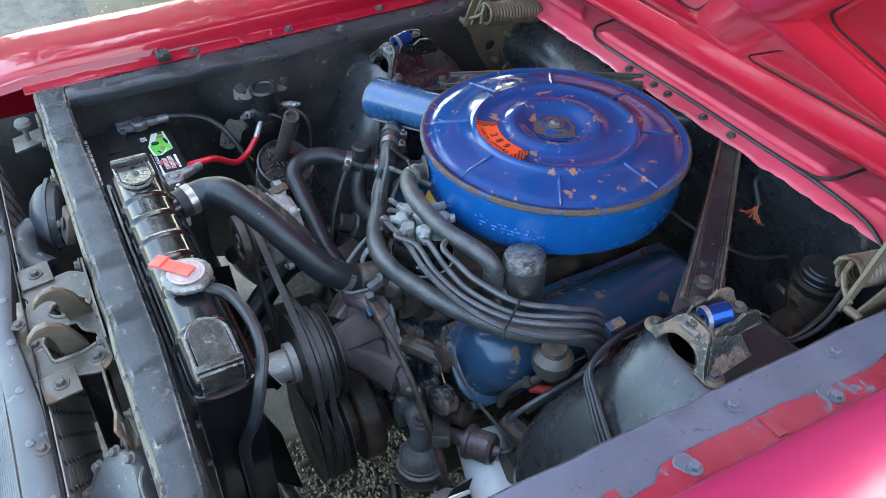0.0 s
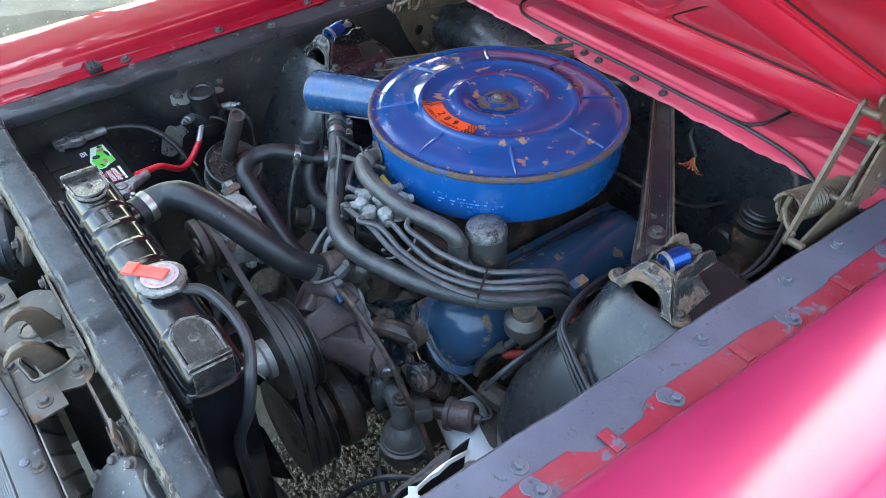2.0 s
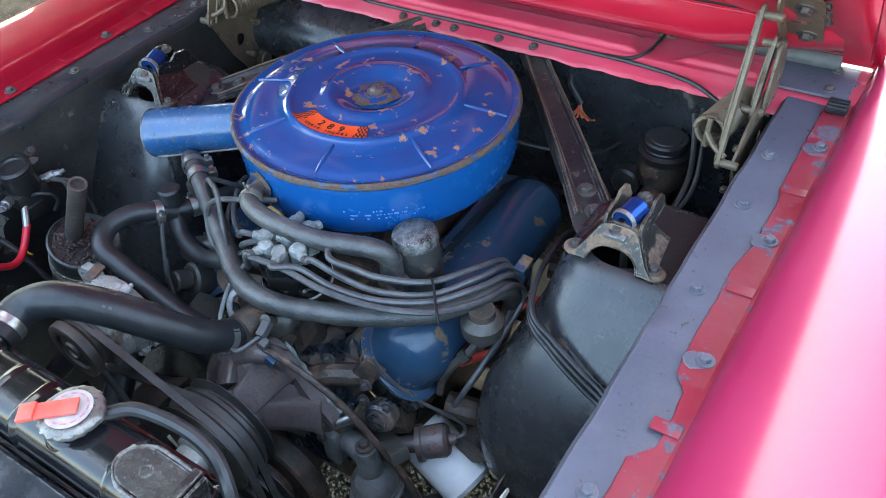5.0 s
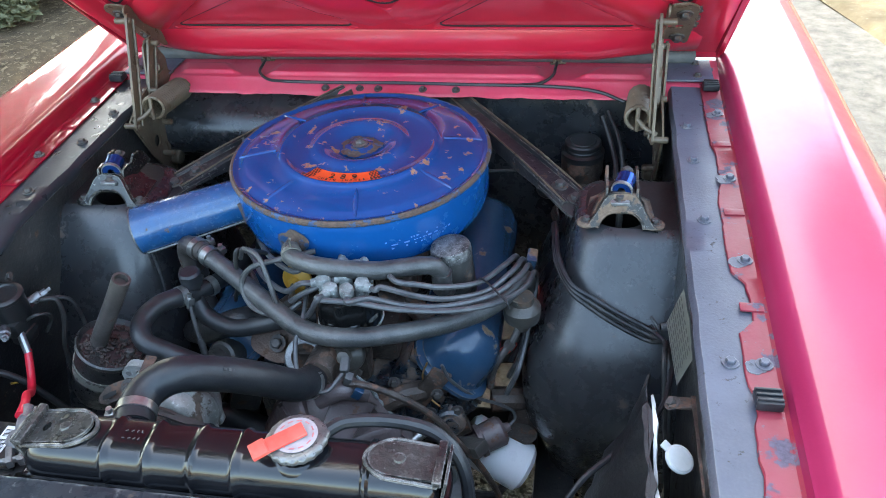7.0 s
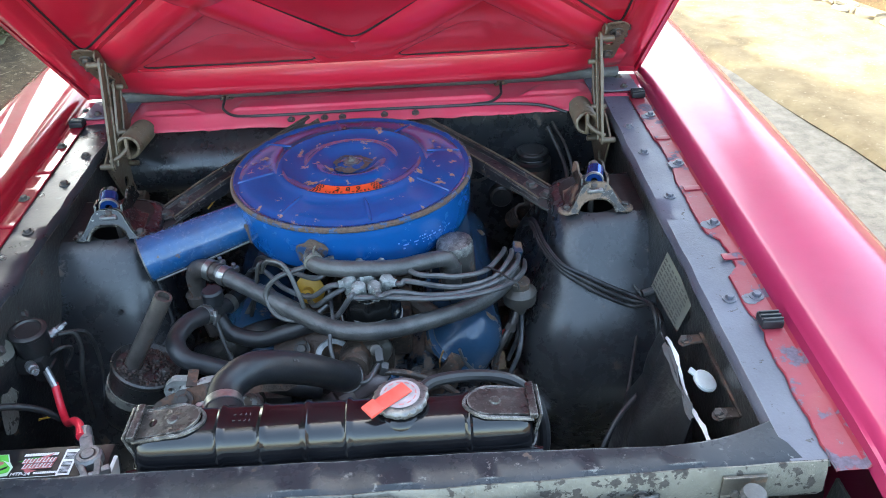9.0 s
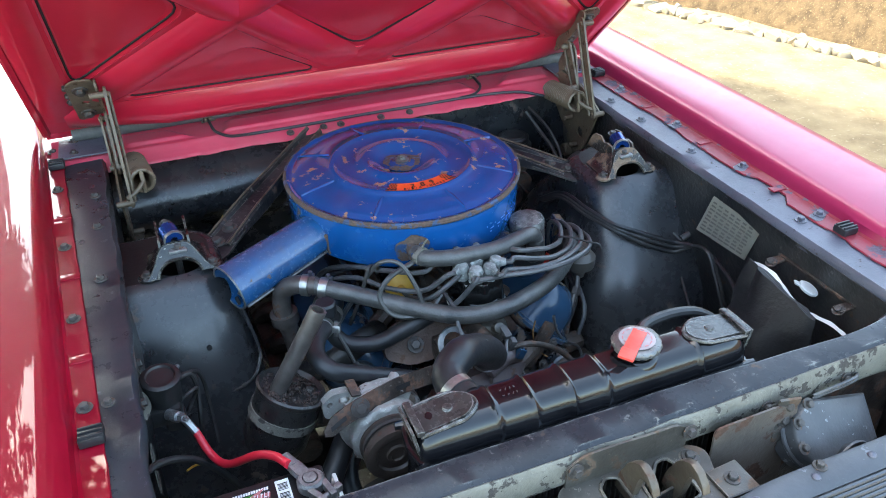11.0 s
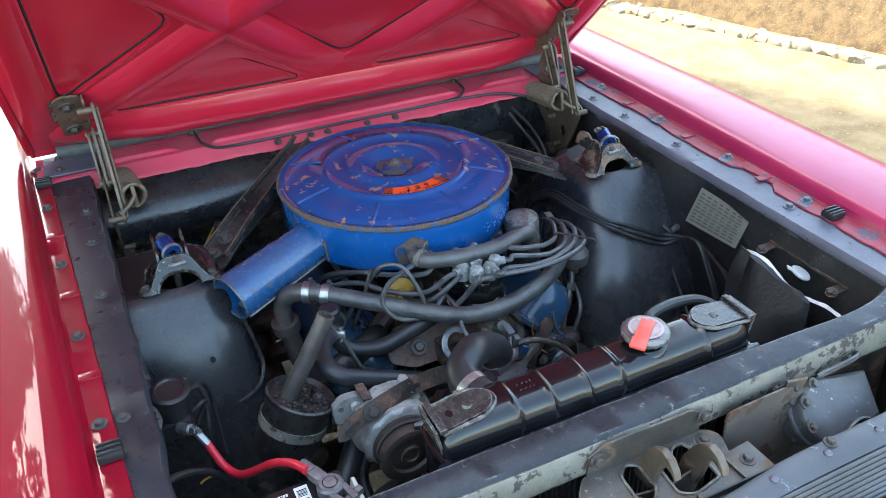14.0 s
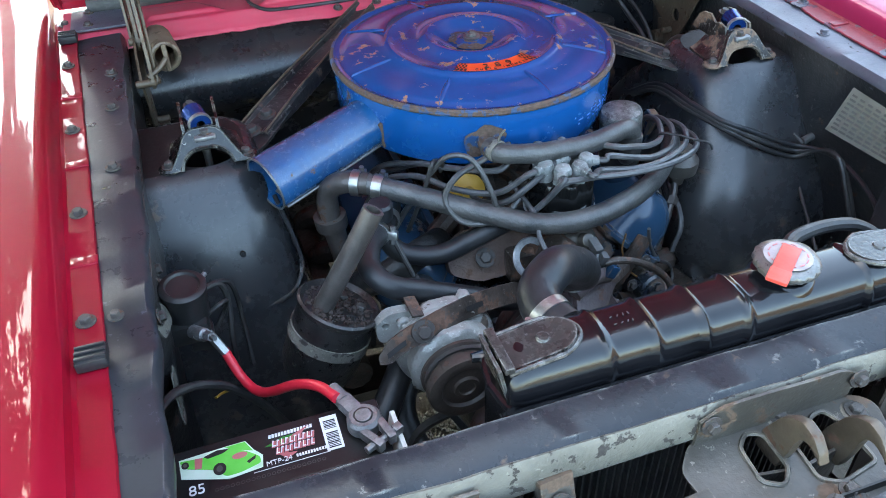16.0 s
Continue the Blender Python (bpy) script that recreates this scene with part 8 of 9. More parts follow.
dp = thing("data_plate", (0.545, 0.42, 0.74), "stained pale metal data plate on the apron", "plate")
pc = [Vector((0.5415, 0.478, 0.822)), Vector((0.5455, 0.350, 0.815)), Vector((0.5315, 0.360, 0.748)), Vector((0.5275, 0.494, 0.742))]
pn = (pc[1] - pc[0]).cross(pc[3] - pc[0]).normalized()
pn = -pn if pn.x > 0 else pn
bm = bmesh.new()
vs = [bm.verts.new(p + pn * 0.011) for p in pc]
f = bm.faces.new(vs)
bmesh.ops.solidify(bm, geom=[f], thickness=0.0015)
part("sheet", bm, PLATE, dp)
bm = bmesh.new()
for i in range(9):
    v = 0.12 + 0.095 * i
    a, b = pc[0].lerp(pc[3], v), pc[1].lerp(pc[2], v)
    for j in range(7):
        u0, u1 = 0.06 + 0.125 * j, 0.06 + 0.125 * j + 0.075 + 0.035 * ((i * 7 + j * 3) % 3) / 2
        w = (pc[3] - pc[0]) * 0.022
        p, q = a.lerp(b, u0) + pn * 0.0132, a.lerp(b, u1) + pn * 0.0132
        bm.faces.new([bm.verts.new(x) for x in (p - w, q - w, q + w, p + w)])
tagged(part("plate_print", bm, PLATEINK, dp, "rows of illegible print"), kind="stuff")

for k in range(3):
    o = k * 0.006
    wire([(0.335, 0.80 - o, 0.70), (0.343 - o * 0.3, 0.72, 0.752 - o), (0.350 - o * 0.3, 0.63, 0.757 - o), (0.372, 0.566 - o * 0.4, 0.750 - o), (0.412, 0.547 - o * 0.4, 0.735 - o * 1.6), (0.455, 0.535 - o * 0.4, 0.716 - o * 1.8), (0.497, 0.524 - o * 0.4, 0.700 - o * 1.6), (0.518, 0.495, 0.703), (0.526 - o, 0.450, 0.705 + o),
          *([(0.505, 0.36, 0.70), (0.452, 0.285, 0.705), (0.395, 0.225, 0.695), (0.362, 0.175, 0.64), (0.38, 0.12, 0.55)] if k == 0 else [(0.528 - o, 0.42, 0.68), (0.535 - o, 0.38, 0.60), (0.535, 0.36, 0.50)])], 0.0042, HARNESS if k else RUBBER, "loom_wire", "black loom wire across the shock tower", "loom wires")
wire([(0.500, 0.540, 0.695), (0.515, 0.530, 0.675), (0.510, 0.515, 0.64), (0.475, 0.42, 0.60), (0.44, 0.33, 0.56), (0.40, 0.25, 0.50)], 0.003, HARNESS, "loom_wire", "thin black wire tied to the apron", "loom wires")
bm = bmesh.new()
cyl(bm, (0.515, 0.53, 0.70), (0.545, 0.535, 0.705), 0.007, seg=10)
tube(bm, [(0.500, 0.538, 0.715), (0.512, 0.527, 0.698), (0.503, 0.540, 0.685)], 0.0025, 6)
alone("loom_clip", bm, STRIP, "black clip that ties the loom", "clip")

# ---- firewall things: master cylinder, torn wires, grommets ----
mc = thing("master_cylinder", (0.384, 1.05, 0.62), "rusty brake master cylinder with a black cap", "master cylinder")
bm = bmesh.new()
lathe(bm, [(0, 0.650), (0.034, 0.655), (0.043, 0.675), (0.044, 0.715), (0, 0.715)], pose(0.384, 1.035, 0), 28)
tube(bm, [(0.384, 1.12, 0.645), (0.384, 1.03, 0.645), (0.384, 0.975, 0.645)], 0.024, 16, 4)
box(bm, (0.08, 0.02, 0.09), pose(0.384, 1.075, 0.66), 0.006)
cyl(bm, (0.375, 0.985, 0.62), (0.375, 0.985, 0.60), 0.012, seg=8)
part("body", bm, RUSTY, mc)
bm = bmesh.new()
lathe(bm, [(0, 0.713), (0.044, 0.713), (0.045, 0.726), (0.038, 0.730), (0.038, 0.734), (0.0365, 0.736), (0.038, 0.738), (0.038, 0.746), (0.035, 0.749), (0.028, 0.7485), (0.026, 0.7505), (0, 0.7515)], pose(0.384, 1.035, 0), 28)
part("cap", bm, CASE, mc, "dull black cap")
bm = bmesh.new()
tube(bm, [(0.375, 0.975, 0.64), (0.39, 0.93, 0.63), (0.43, 0.88, 0.67), (0.46, 0.86, 0.72), (0.475, 0.84, 0.72)], 0.003, 8)
part("brake_line", bm, BOLT, mc)
bm = bmesh.new()
m = aim((0.445, 0.90, 0.66), (0.2, -1, -0.3))
tube(bm, [m @ Vector((0.030 * math.cos(a), 0.030 * math.sin(a), 0.0012 * i)) for i, a in enumerate(i * 0.5 for i in range(26))], 0.0035, 8, 1)
part("coiled_line", bm, BOLT, mc, "coiled steel brake line")
bm = bmesh.new()
m = aim((0.345, 1.04, 0.56), (0.1, -0.6, 0.5))
tube(bm, [m @ Vector((0.022 * math.cos(a), 0.022 * math.sin(a), 0.0015 * i)) for i, a in enumerate(i * 0.6 for i in range(70))], 0.0035, 8, 1)
alone("clutch_spring", bm, RUSTY, "rusty coil spring behind the brace", "spring")
bm = bmesh.new()
cyl(bm, (0.315, 1.09, 0.62), (0.315, 1.045, 0.62), 0.028, seg=20, bevel=0.005)
alone("grommet", bm, DUSTY, "dusty round grommet on the firewall", "grommet")
bm = bmesh.new()
cyl(bm, (-0.285, 1.08, 0.68), (-0.285, 1.035, 0.685), 0.036, 0.030, seg=22, bevel=0.006)
alone("grommet", bm, DUSTY, "dusty round grommet on the firewall", "grommet")
tw = thing("torn_harness", (0.21, 1.08, 0.72), "cut wiring stub with bare copper ends", "wiring")
bm = bmesh.new()
tube(bm, [(0.185, 1.085, 0.80), (0.19, 1.062, 0.79), (0.20, 1.06, 0.775), (0.215, 1.058, 0.755)], 0.0055, 8)
part("sleeve", bm, HARNESS, tw)
for k in range(6):
    bm = bmesh.new()
    a = -0.02 + k * 0.008
    tube(bm, [(0.213, 1.058, 0.757), (0.216 + a * 0.3, 1.05, 0.745), (0.219 + a, 1.045, 0.736), (0.222 + a * 1.4, 1.04, 0.737 + 0.004 * (k % 2))], 0.0018, 6)
    part("strand", bm, BRASS if k % 2 else REDTAG, tw)
bm = bmesh.new()
tube(bm, [(-0.19, 1.03, 0.775), (-0.21, 1.01, 0.76), (-0.25, 0.99, 0.735), (-0.28, 0.985, 0.715), (-0.285, 0.98, 0.69)], 0.003, 8)
alone("yellow_lead", bm, YELLOW, "yellow wire behind the brace", "wire")
bm = bmesh.new()
tube(bm, [(0.30, 1.06, 0.70), (0.27, 1.0, 0.70), (0.20, 0.95, 0.72), (0.10, 0.93, 0.73)], 0.0035, 8)
alone("firewall_lead", bm, HARNESS, "thin dark lead behind the air cleaner", "wire")
bm = bmesh.new()
tube(bm, [(0.42, 1.045, 0.80), (0.44, 1.0, 0.76), (0.45, 0.95, 0.73), (0.44, 0.90, 0.70), (0.40, 0.86, 0.68), (0.34, 0.85, 0.66)], 0.005, 8)
tube(bm, [(0.43, 1.05, 0.81), (0.455, 0.99, 0.77), (0.46, 0.93, 0.72), (0.42, 0.86, 0.67)], 0.004, 8)
alone("firewall_cable", bm, HARNESS, "black cable hanging by the hinge", "cable")


# washer nozzles and their hose along the cowl
def nozzle(s):
    nz = thing("washer_nozzle", (s * 0.322, 1.168, 0.866), "grey washer nozzle clip on the cowl", "nozzle", "washer nozzles")
    bm = bmesh.new()
    box(bm, (0.032, 0.022, 0.004), pose(s * 0.322, 1.160, 0.8685, 10, 0, 10), 0.0015)
    box(bm, (0.018, 0.012, 0.010), pose(s * 0.322, 1.150, 0.872, 10, 0, 10), 0.003)
    part("clip", bm, LATCH, nz)
    bm = bmesh.new()
    tube(bm, [(s * 0.322, 1.147, 0.872), (s * 0.320, 1.12, 0.871), (s * 0.315, 1.085, 0.868), (s * 0.29, 1.066, 0.860), (s * 0.25, 1.062, 0.858)], 0.0032, 8)
    part("nozzle_hose", bm, RUBBER, nz)


nozzle(-1)
nozzle(1)
bm = bmesh.new()
tube(bm, [(-0.25, 1.062, 0.858), (-0.15, 1.062, 0.857), (0.0, 1.063, 0.858), (0.15, 1.062, 0.857), (0.30, 1.060, 0.857), (0.40, 1.05, 0.853), (0.46, 1.03, 0.84)], 0.0035, 8)
alone("washer_hose", bm, RUBBER, "thin black washer hose along the cowl", "hose")

wire([(-0.372, 0.99, 0.665), (-0.344, 1.015, 0.690), (-0.318, 1.05, 0.700), (-0.296, 1.07, 0.696), (-0.270, 1.072, 0.712), (-0.246, 1.069, 0.732)], 0.0022, YELLOW, "yellow_lead", "thin yellow lead along the firewall", "leads")

# ---- hood latch ----
lt = thing("hood_latch", (0.01, -0.05, 0.79), "weathered steel hood latch plate with two hooks", "latch")
LM = Matrix.Translation((0.012, -0.052, 0.800)) @ Euler((radians(4), 0, 0)).to_matrix().to_4x4()
bm = bmesh.new()
outl = soft([(-0.100, -0.056), (-0.112, 0.020), (-0.090, 0.044), (0.080, 0.044), (0.101, 0.036), (0.108, 0.022), (0.098, -0.004), (0.094, -0.040), (0.076, -0.060), (0.040, -0.064), (-0.012, -0.067), (-0.045, -0.058), (-0.075, -0.040)], 0.009, 3)
# a slot and a skewed window that the hooks come up through
holes = [soft([(-0.050, -0.012), (-0.032, -0.022), (-0.018, -0.008), (-0.018, 0.030), (-0.034, 0.036), (-0.048, 0.024)], 0.006, 3),
         soft([(0.002, 0.012), (0.000, -0.026), (0.018, -0.036), (0.062, -0.028), (0.061, 0.014), (0.052, 0.034), (0.036, 0.032), (0.022, 0.016)], 0.006, 3)]
plate(bm, outl, holes, 0.003, LM)
pl = part("plate", bm, LATCH, lt)
bm = bmesh.new()
secs = []
for i in range(23):
    x = -0.086 + 0.172 * i / 22
    e = 0.006 * math.sin(i * 0.28)
    secs.append([(0.012 + x, -0.012, 0.8015), (0.012 + x, -0.0125, 0.812), (0.012 + x, -0.0135, 0.830), (0.012 + x, -0.0135, 0.852 - 0.012 * max(0, abs(x) - 0.066) / 0.02 + e * 0.2)])
sheet(bm, secs, 0.003)
part("back_flange", bm, LATCH, lt, "flaking back flange")
for hole in holes:
    bm = bmesh.new()
    tube(bm, [LM @ Vector((x, y, 0.004)) for x, y in hole] + [LM @ Vector((*hole[0], 0.004))], 0.0024, 6, 1)
    part("hole_rim", bm, LATCH, pl)
for x in (-0.064, 0.098):
    place("bolt", BOLT_M, aim((x, -0.016, 0.836), (0, -1, 0.1)), lt)
for x, y in ((0.008, 0.041), (0.081, 0.023), (0.018, -0.045)):
    bm = bmesh.new()
    lathe(bm, [(0, 0.0045), (0.011, 0.0045), (0.0135, 0.003), (0, 0.003)], LM @ pose(x, y, 0), 18)
    part("bolt_seat", bm, LATCH, pl)
    place("bolt", BOLT_M, LM @ pose(x, y, 0.004, 0, 0, x * 999), lt)
for x in (-0.121, 0.107):
    bm = bmesh.new()
    box(bm, (0.046, 0.044, 0.004), LM @ pose(x, -0.026, 0.006, 0, 0, 4), 0.0015)
    part("foot", bm, LATCH, lt, "bolted steel foot of the latch plate")
    place("bolt", BOLT_M, LM @ pose(x, -0.025, 0.008, 0, 0, 15), lt)
# two claws that curl forward, flat-sided and rounded on their edges
CLAW = ((-0.015, 0.785), (-0.020, 0.812), (-0.033, 0.842), (-0.044, 0.855), (-0.056, 0.862), (-0.071, 0.859), (-0.082, 0.848), (-0.087, 0.836), (-0.078, 0.842), (-0.068, 0.846), (-0.060, 0.843), (-0.056, 0.832), (-0.053, 0.812), (-0.046, 0.785))
for hx, dy, dz in ((-0.006, 0.0, 0.0), (0.052, -0.016, -0.006)):
    bm = bmesh.new()
    plate(bm, soft(CLAW, 0.003, 2), [], 0.011, Matrix(((0, 0, 1, hx), (1, 0, 0, dy), (0, 1, 0, dz), (0, 0, 0, 1))))
    bmesh.ops.bevel(bm, geom=[e for e in bm.edges if len(e.link_faces) == 2 and e.calc_face_angle(0) > 1.2], offset=0.0022, segments=2, affect="EDGES", profile=0.5)
    part("hook", bm, HOOK, lt, "worn grey-brown steel hook")
bm = bmesh.new()
secs = []
for i in range(10):
    v = i / 9
    z = 0.797 - 0.44 * v
    w = 0.075 - 0.03 * math.sin(v * 2.2)
    secs.append([(0.012 + w * k, -0.062 + 0.020 * abs(k) ** 2 - 0.01 * v, z) for k in (-1.3, -1, -0.6, 0, 0.6, 1, 1.3)])
sheet(bm, secs, 0.003)
part("vertical_brace", bm, DUSTY, lt, "dark rust-streaked vertical brace")


# ---- horns ----
def horn(s):
    h = thing("horn", (s * 0.31, -0.04, 0.74), "weathered grey horn with flaking paint", "horn", "horns")
    m = aim((s * 0.325 if s > 0 else -0.283, -0.012, 0.775), (0.25 * s, -1, 0.05))
    bm = bmesh.new()
    lathe(bm, [(0, 0), (0.03, 0.0), (0.050, 0.010), (0.054, 0.020), (0.054, 0.030), (0.048, 0.040), (0.030, 0.052), (0.0, 0.054)], m, 32)
    part("body", bm, HORN, h)
    bm = bmesh.new()
    lathe(bm, [(0.053, 0.021), (0.060, 0.021), (0.060, 0.027), (0.053, 0.027)], m, 32, lambda a, q: 1 + 0.03 * math.cos(6 * a))
    part("rim", bm, HORN, h)
    bm = bmesh.new()
    tube(bm, [m @ Vector((0.02, 0.0, 0.05)), m @ Vector((0.05, -0.01, 0.065)), m @ Vector((0.09, -0.02, 0.055)), m @ Vector((0.115, -0.03, 0.03))], lambda t: 0.016 + 0.014 * t, 16, 6, hollow=True)
    part("trumpet", bm, HORN, h)
    bm = bmesh.new()
    box(bm, (0.026, 0.004, 0.075), pose(s * 0.30, -0.008, 0.81, 10, 0, 0), 0.001)
    part("mount", bm, LATCH, h)
    place("bolt", BOLT_M, aim((s * 0.30, -0.013, 0.835), (0, -1, 0.1)), h)
    bm = bmesh.new()
    tube(bm, [m @ Vector((0, 0.02, 0.0)), (s * 0.33, 0.005, 0.81), (s * 0.37, -0.005, 0.822), (s * 0.41, 0.0, 0.80), (s * 0.43, 0.02, 0.75)], 0.0032, 8)
    part("lead", bm, WIRE, h)


horn(-1)


def snail_horn():
    """The driver's horn: a flat snail housing whose duct ends square, with a round mouth at its foot."""
    h = thing("horn", (0.30, -0.055, 0.74), "weathered grey snail horn with flaking paint", "horn", "horns")
    u, v = Vector((0.985, -0.06, -0.16)).normalized(), Vector((0.0, 0.72, 0.69))
    v = (v - u * v.dot(u)).normalized()
    w = u.cross(v)
    m = Matrix.Translation((0.298, -0.052, 0.792)) @ Matrix((u, v, w)).transposed().to_4x4()
    snail = [(-0.008 + 0.046 * math.cos(a), -0.004 + 0.046 * math.sin(a)) for a in (radians(95 + 15 * k) for k in range(12))]
    out = [(0.082, 0.040)] + snail + [(0.02, -0.046), (0.084, -0.022)]
    bm = bmesh.new()
    rings = []
    for k, z in ((0.90, -0.052), (1.0, -0.046), (1.0, -0.008), (0.965, -0.002), (0.90, 0.0012), (0.5, 0.0035)):
        rings.append([m @ Vector((x * k + 0.004 * (1 - k), y * k, z)) for x, y in out])
    loft(bm, rings, True, True)
    body = part("body", bm, HORN, h)
    bm = bmesh.new()
    tube(bm, [m @ Vector((x * 1.01, y * 1.01, -0.022)) for x, y in out[1:14]], 0.0035, 8, 3)
    part("seam", bm, HORN, body)
    for k in (2, 5, 8, 11):
        x, y = out[k]
        place("bolt", BOLT_S, m @ pose(x * 0.9, y * 0.9, 0.0), body)
    bm = bmesh.new()
    mm = aim((0.318, -0.080, 0.752), (0.05, -0.95, 0.25))
    lathe(bm, [(0.020, -0.03), (0.022, 0.0), (0.029, 0.008), (0.033, 0.010), (0.034, 0.007), (0.026, -0.004), (0.024, -0.03)], mm, 28)
    part("mouth", bm, HORN, body, "flaked round mouth")
    bm = bmesh.new()
    lathe(bm, [(0.0225, -0.012), (0, -0.013)], mm, 20)
    part("mouth_inside", bm, CORE, body)
    bm = bmesh.new()
    box(bm, (0.030, 0.004, 0.070), pose(0.245, -0.020, 0.812, 14, 0, -12), 0.001)
    part("mount", bm, LATCH, h)
    place("bolt", BOLT_M, aim((0.246, -0.024, 0.830), (0.15, -1, 0.2)), h)
    for o in (0.0, 0.005):
        bm = bmesh.new()
        tube(bm, [(0.300, -0.016, 0.815 + o), (0.325, -0.022, 0.826 + o), (0.350, -0.022, 0.828 + o), (0.375, -0.015, 0.824 + o), (0.39, 0.01, 0.81)], 0.0026, 8)
        part("lead", bm, WIRE, h)


snail_horn()


# ---- trees and shrubs round the car ----
def leaf_cloud(bm, centres, per, size, seed):
    """Small bent leaves strewn round the given centres, each with its own radius."""
    rnd = random.Random(seed)
    for cx, cy, cz, cr in centres:
        for _ in range(per):
            u = Vector((rnd.gauss(0, 1), rnd.gauss(0, 1), rnd.gauss(0, 0.8))).normalized()
            p = Vector((cx, cy, cz)) + u * cr * rnd.random() ** 0.45
            d = Vector((rnd.uniform(-1, 1), rnd.uniform(-1, 1), rnd.uniform(-0.7, 0.5))).normalized()
            w = d.cross(Vector((rnd.uniform(-1, 1), rnd.uniform(-1, 1), 1))).normalized()
            k = size * rnd.uniform(0.6, 1.4)
            n = d.cross(w) * k * 0.2
            a, b, c, e = p - d * k, p + w * k * 0.45 + n, p + d * k, p - w * k * 0.45 + n
            v = [bm.verts.new(q) for q in (a, b, c, e)]
            bm.faces.new(v[:3])
            bm.faces.new((v[0], v[2], v[3]))


def tree(at, height, spread, per, seed, label):
    rnd = random.Random(seed)
    t = thing("tree", at, label, "tree", "roadside trees")
    bm = bmesh.new()
    A = Vector(at)
    top = A + Vector((rnd.uniform(-0.3, 0.3), rnd.uniform(-0.3, 0.3), height * 0.62))
    tube(bm, [A - Vector((0, 0, 0.1)), A + Vector((0.05, 0.03, height * 0.2)), A + Vector((-0.08, 0.06, height * 0.42)), top], lambda q: 0.13 * height / 7 * (1.15 - 0.75 * q), 12, 5)
    centres = []
    for k in range(13):
        a = k * 2.399 + seed
        s = A + Vector((0, 0, height * (0.34 + 0.022 * k)))
        e = A + Vector((math.cos(a) * spread * rnd.uniform(0.55, 1.0), math.sin(a) * spread * rnd.uniform(0.55, 1.0), height * rnd.uniform(0.6, 0.98)))
        mid = s.lerp(e, 0.5) + Vector((0, 0, height * 0.04))
        tube(bm, [s, mid, e], lambda q: 0.075 * height / 7 * (1.1 - 0.9 * q), 7, 4)
        centres.append((*e, spread * rnd.uniform(0.32, 0.5)))
        centres.append((*mid, spread * rnd.uniform(0.28, 0.42)))
        f = e.lerp(mid, 0.4) + Vector((rnd.uniform(-1, 1), rnd.uniform(-1, 1), rnd.uniform(-0.4, 0.8))) * spread * 0.3
        tube(bm, [mid, f], lambda q: 0.03 * (1.1 - 0.8 * q), 6, 3)
        centres.append((*f, spread * rnd.uniform(0.25, 0.4)))
    part("trunk", bm, BARK, t, "rough brown trunk with limbs")
    bm = bmesh.new()
    leaf_cloud(bm, centres, per, 0.10, seed)
    part("crown", bm, LEAF, t, "loose grey-green crown")
    return t


def shrub(at, r, per, seed):
    rnd = random.Random(seed)
    t = thing("shrub", at, "dry grey-green roadside shrub", "shrub", "shrubs")
    bm = bmesh.new()
    A = Vector(at)
    centres = []
    for k in range(9):
        a = k * 2.4 + seed
        e = A + Vector((math.cos(a) * r * rnd.uniform(0.3, 0.9), math.sin(a) * r * rnd.uniform(0.3, 0.9), r * rnd.uniform(0.5, 1.2)))
        tube(bm, [A, A.lerp(e, 0.5) + Vector((0, 0, 0.05)), e], lambda q: 0.02 * (1.1 - 0.9 * q), 6, 3)
        centres.append((*e, r * rnd.uniform(0.3, 0.5)))
    part("stems", bm, BARK, t)
    bm = bmesh.new()
    leaf_cloud(bm, centres, per, 0.035, seed)
    part("foliage", bm, SHRUBLEAF, t)


for k, (x, y, r) in enumerate(((-2.75, 3.75, 0.3), (-3.15, 3.9, 0.42), (-2.5, 4.05, 0.3), (-2.95, 3.3, 0.24), (-3.5, 4.6, 0.7), (-2.6, 4.75, 0.4), (-3.5, 3.7, 0.55), (-4.4, 5.2, 0.9), (-2.1, 5.3, 0.5), (-4.4, 2.6, 0.5), (-2.75, 3.35, 0.16))):
    shrub((x, y, 0.1), r, 420, 10 + k)

# the tree row that shades the car
d = Vector((sun_dir.x, sun_dir.y, 0)).normalized()
for k, (dist, side, h, sp) in enumerate(((6.1, 0.3, 10.2, 2.1), (10.7, -2.15, 20.0, 0.95), (6.2, 2.4, 9.8, 1.9), (10.2, -1.7, 13.0, 1.3))):
    p = d * dist + Vector((-d.y, d.x, 0)) * side + Vector((0, 0.7, 0))
    tree((p.x, p.y, 0.05), h, sp, 360 if k < 3 else 200, 3 + k, "roadside tree that shades the parked car")

# added out of view, to dim the sky mirrored in the driver's fender
tree((6.6, 12.4, 1.2), 11.0, 3.0, 200, 91, "unseen tall tree added to darken the fender's reflection")
# unseen wide crown over the bay from the verge, added to cut sky light
tree((-4.7, 2.7, 0.1), 9.8, 3.6, 560, 97, "unseen wide tree added to block the sky above the car")

for k, (x, y, h, sp) in enumerate(((-7.9, 12.0, 16.0, 2.0), (-11.0, 9.4, 7.2, 2.4), (-5.6, 3.4, 4.6, 1.5), (-6.5, 6.4, 9.6, 2.2), (-8.4, 8.4, 6.4, 1.8), (-8.0, 4.8, 6.6, 2.0), (-10.0, 9.6, 7.6, 2.2), (-8.6, 6.4, 5.4, 1.6), (-1.95, 7.6, 8.6, 1.3))):
    tree((x, y, 0.1), h, sp, (150, 170, 190, 260, 90, 150, 90, 150, 130)[k], 23 + k, "thin roadside tree beyond the verge")

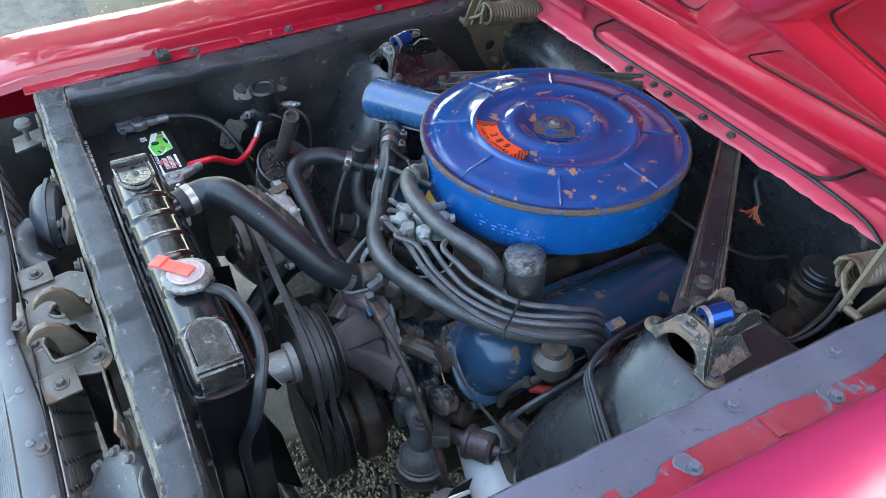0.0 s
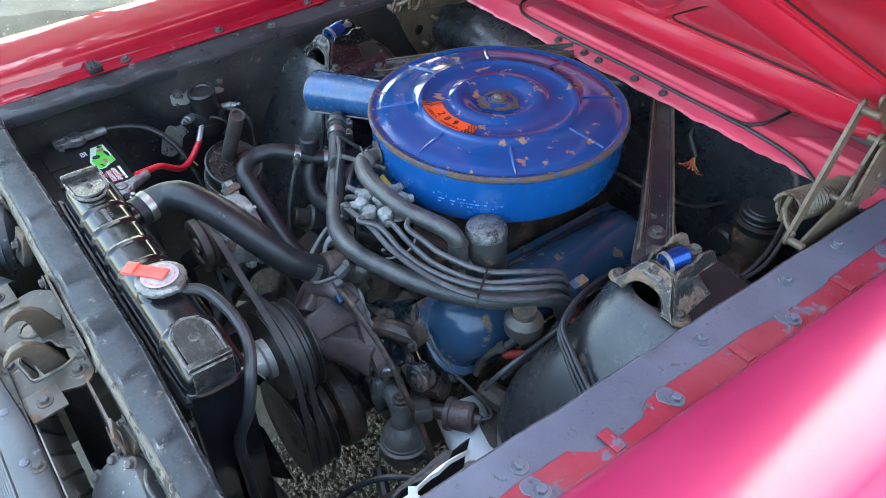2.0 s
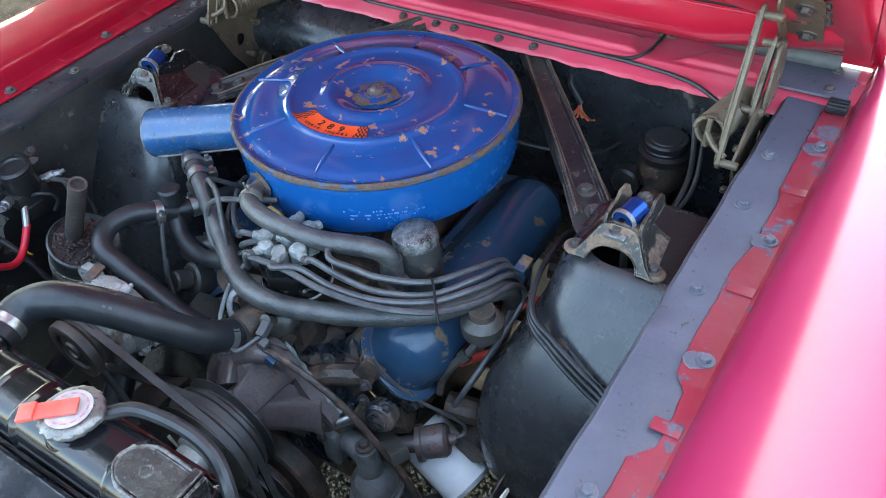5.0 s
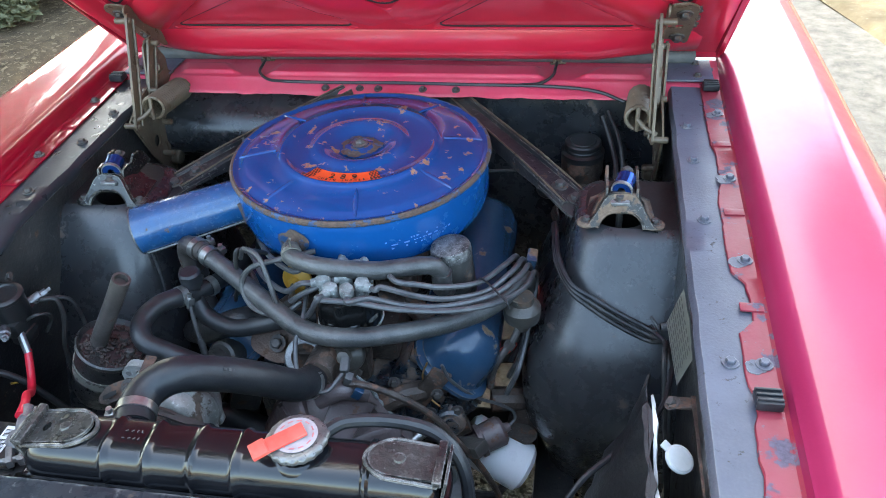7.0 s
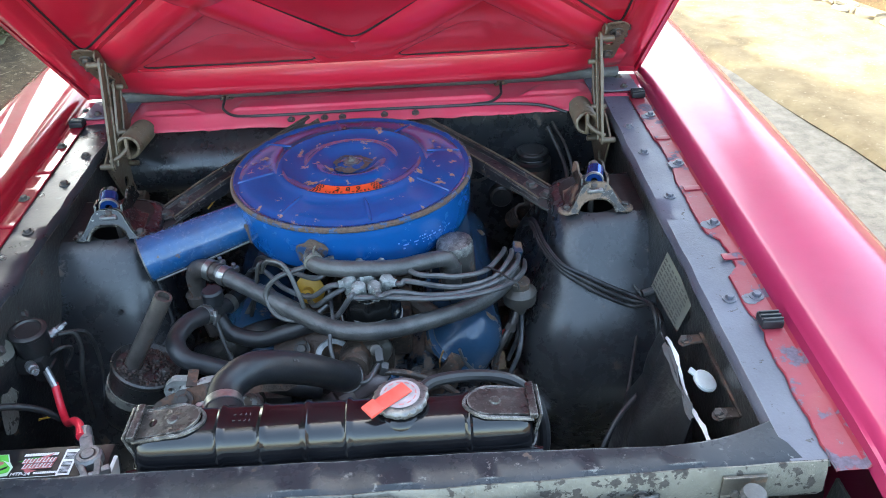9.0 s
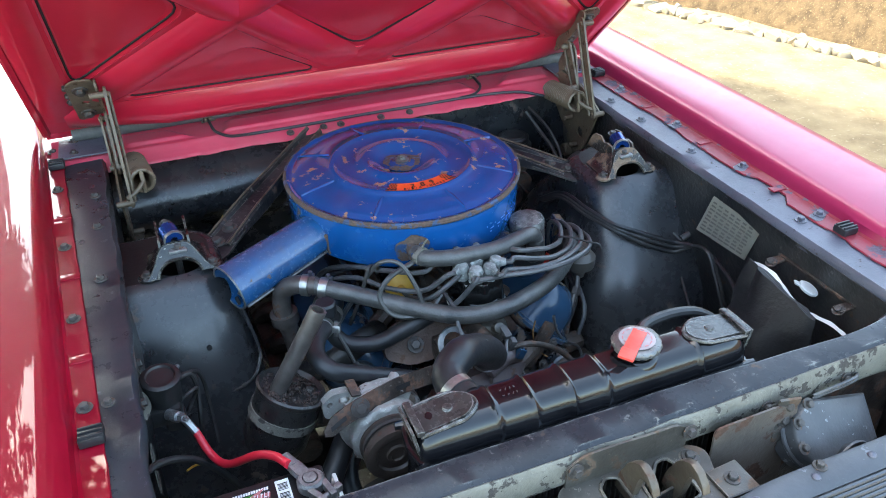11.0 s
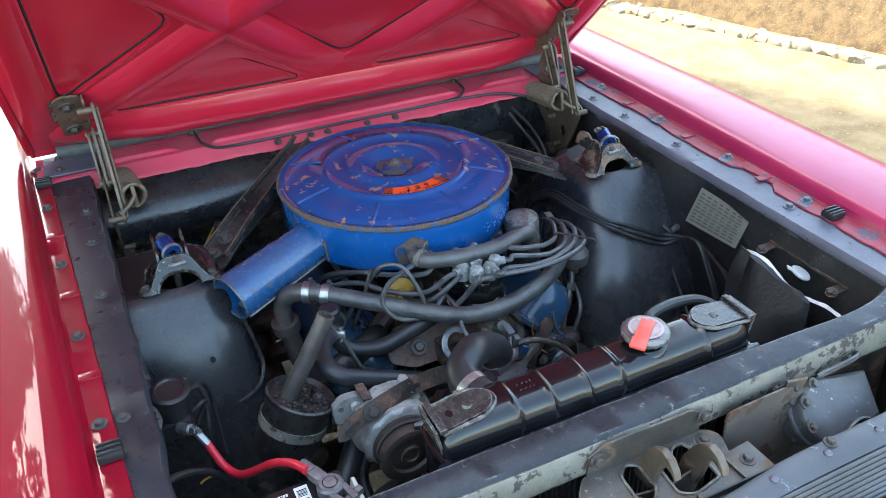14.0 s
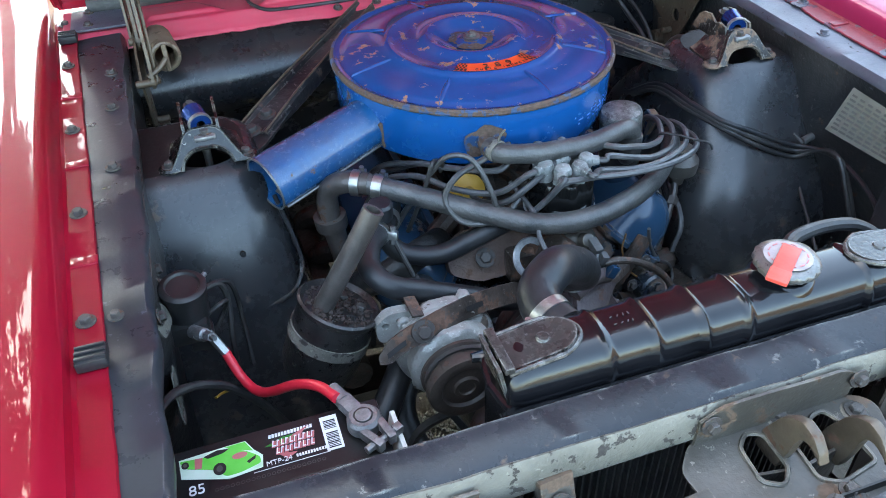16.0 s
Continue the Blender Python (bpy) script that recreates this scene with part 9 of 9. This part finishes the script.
for k, (x, y, h, sp) in enumerate(((-7.0, 4.2, 5.0, 1.5), (-8.2, 5.4, 6.5, 2.2), (-6.2, 1.3, 4.6, 1.5), (-6.8, -0.6, 5.0, 1.6), (-7.6, 2.8, 5.6, 1.7))):
    tree((x, y, 0.1), h, sp, 150, 63 + k, "half-bare roadside tree beyond the verge")

# gravel and litter on the ground under and beside the car
rnd = random.Random(5)
bm = bmesh.new()
for i in range(19000):
    near = i < 15500
    x, y = (rnd.uniform(-0.25, 0.62), rnd.uniform(-0.05, 0.75)) if near else (rnd.uniform(-3.2, 1.5), rnd.uniform(-0.8, 2.4))
    s = rnd.uniform(0.0028, 0.0075)
    m = pose(x, y, 0.008 + s * 0.3, rnd.uniform(0, 360), rnd.uniform(0, 360), 0)
    vs = [bm.verts.new(m @ Vector(p)) for p in ((s, 0, 0), (-s * 0.9, 0, 0), (0, s * 0.8, 0), (0, -s, 0), (0, 0, s * 0.7), (0, 0, -s * 0.6))]
    for q in ((0, 2, 4), (2, 1, 4), (1, 3, 4), (3, 0, 4), (2, 0, 5), (1, 2, 5), (3, 1, 5), (0, 3, 5)):
        bm.faces.new([vs[j] for j in q])
alone("gravel", bm, mat("tan_grit", (0.16, 0.140, 0.108), (0.30, 0.265, 0.21), 0.9, scale=55, fine=300, bump=0.4), "loose pale grit on the asphalt", "gravel", kind="stuff")
bm = bmesh.new()
leaf_cloud(bm, [(-2.3 - 0.25 * (k % 3), 2.2 + 0.4 * k, 0.14, 0.6) for k in range(6)], 160, 0.022, 77)
for v in bm.verts:
    v.co.z = 0.13 + abs(v.co.z - 0.14) * 0.03
alone("leaf_litter", bm, mat("brown_leaf", (0.10, 0.062, 0.030), (0.24, 0.17, 0.09), 0.8, scale=30, bump=0.2), "fallen dry leaves on the verge", "leaves", kind="stuff")


# ---- front wheels under the fenders ----
for s in (-1, 1):
    w = thing("front_wheel", (s * 0.74, 0.60, 0.0), "black tyre on a steel rim under the fender", "wheel", "front wheels")
    m = aim((s * 0.74, 0.60, 0.315), (s, 0, 0))
    bm = bmesh.new()
    lathe(bm, [(0.19, -0.075), (0.27, -0.088), (0.302, -0.075), (0.312, -0.05), (0.314, 0.0), (0.312, 0.05), (0.302, 0.075), (0.27, 0.088), (0.19, 0.075)], m, 48)
    part("tyre", bm, RUBBER, w)
    bm = bmesh.new()
    lathe(bm, [(0.195, -0.075), (0.18, -0.06), (0.175, 0.0), (0.18, 0.06), (0.195, 0.075), (0.185, 0.078), (0.165, 0.04), (0.10, 0.055), (0.04, 0.06), (0, 0.06)], m, 40)
    part("rim", bm, CHROME, w)
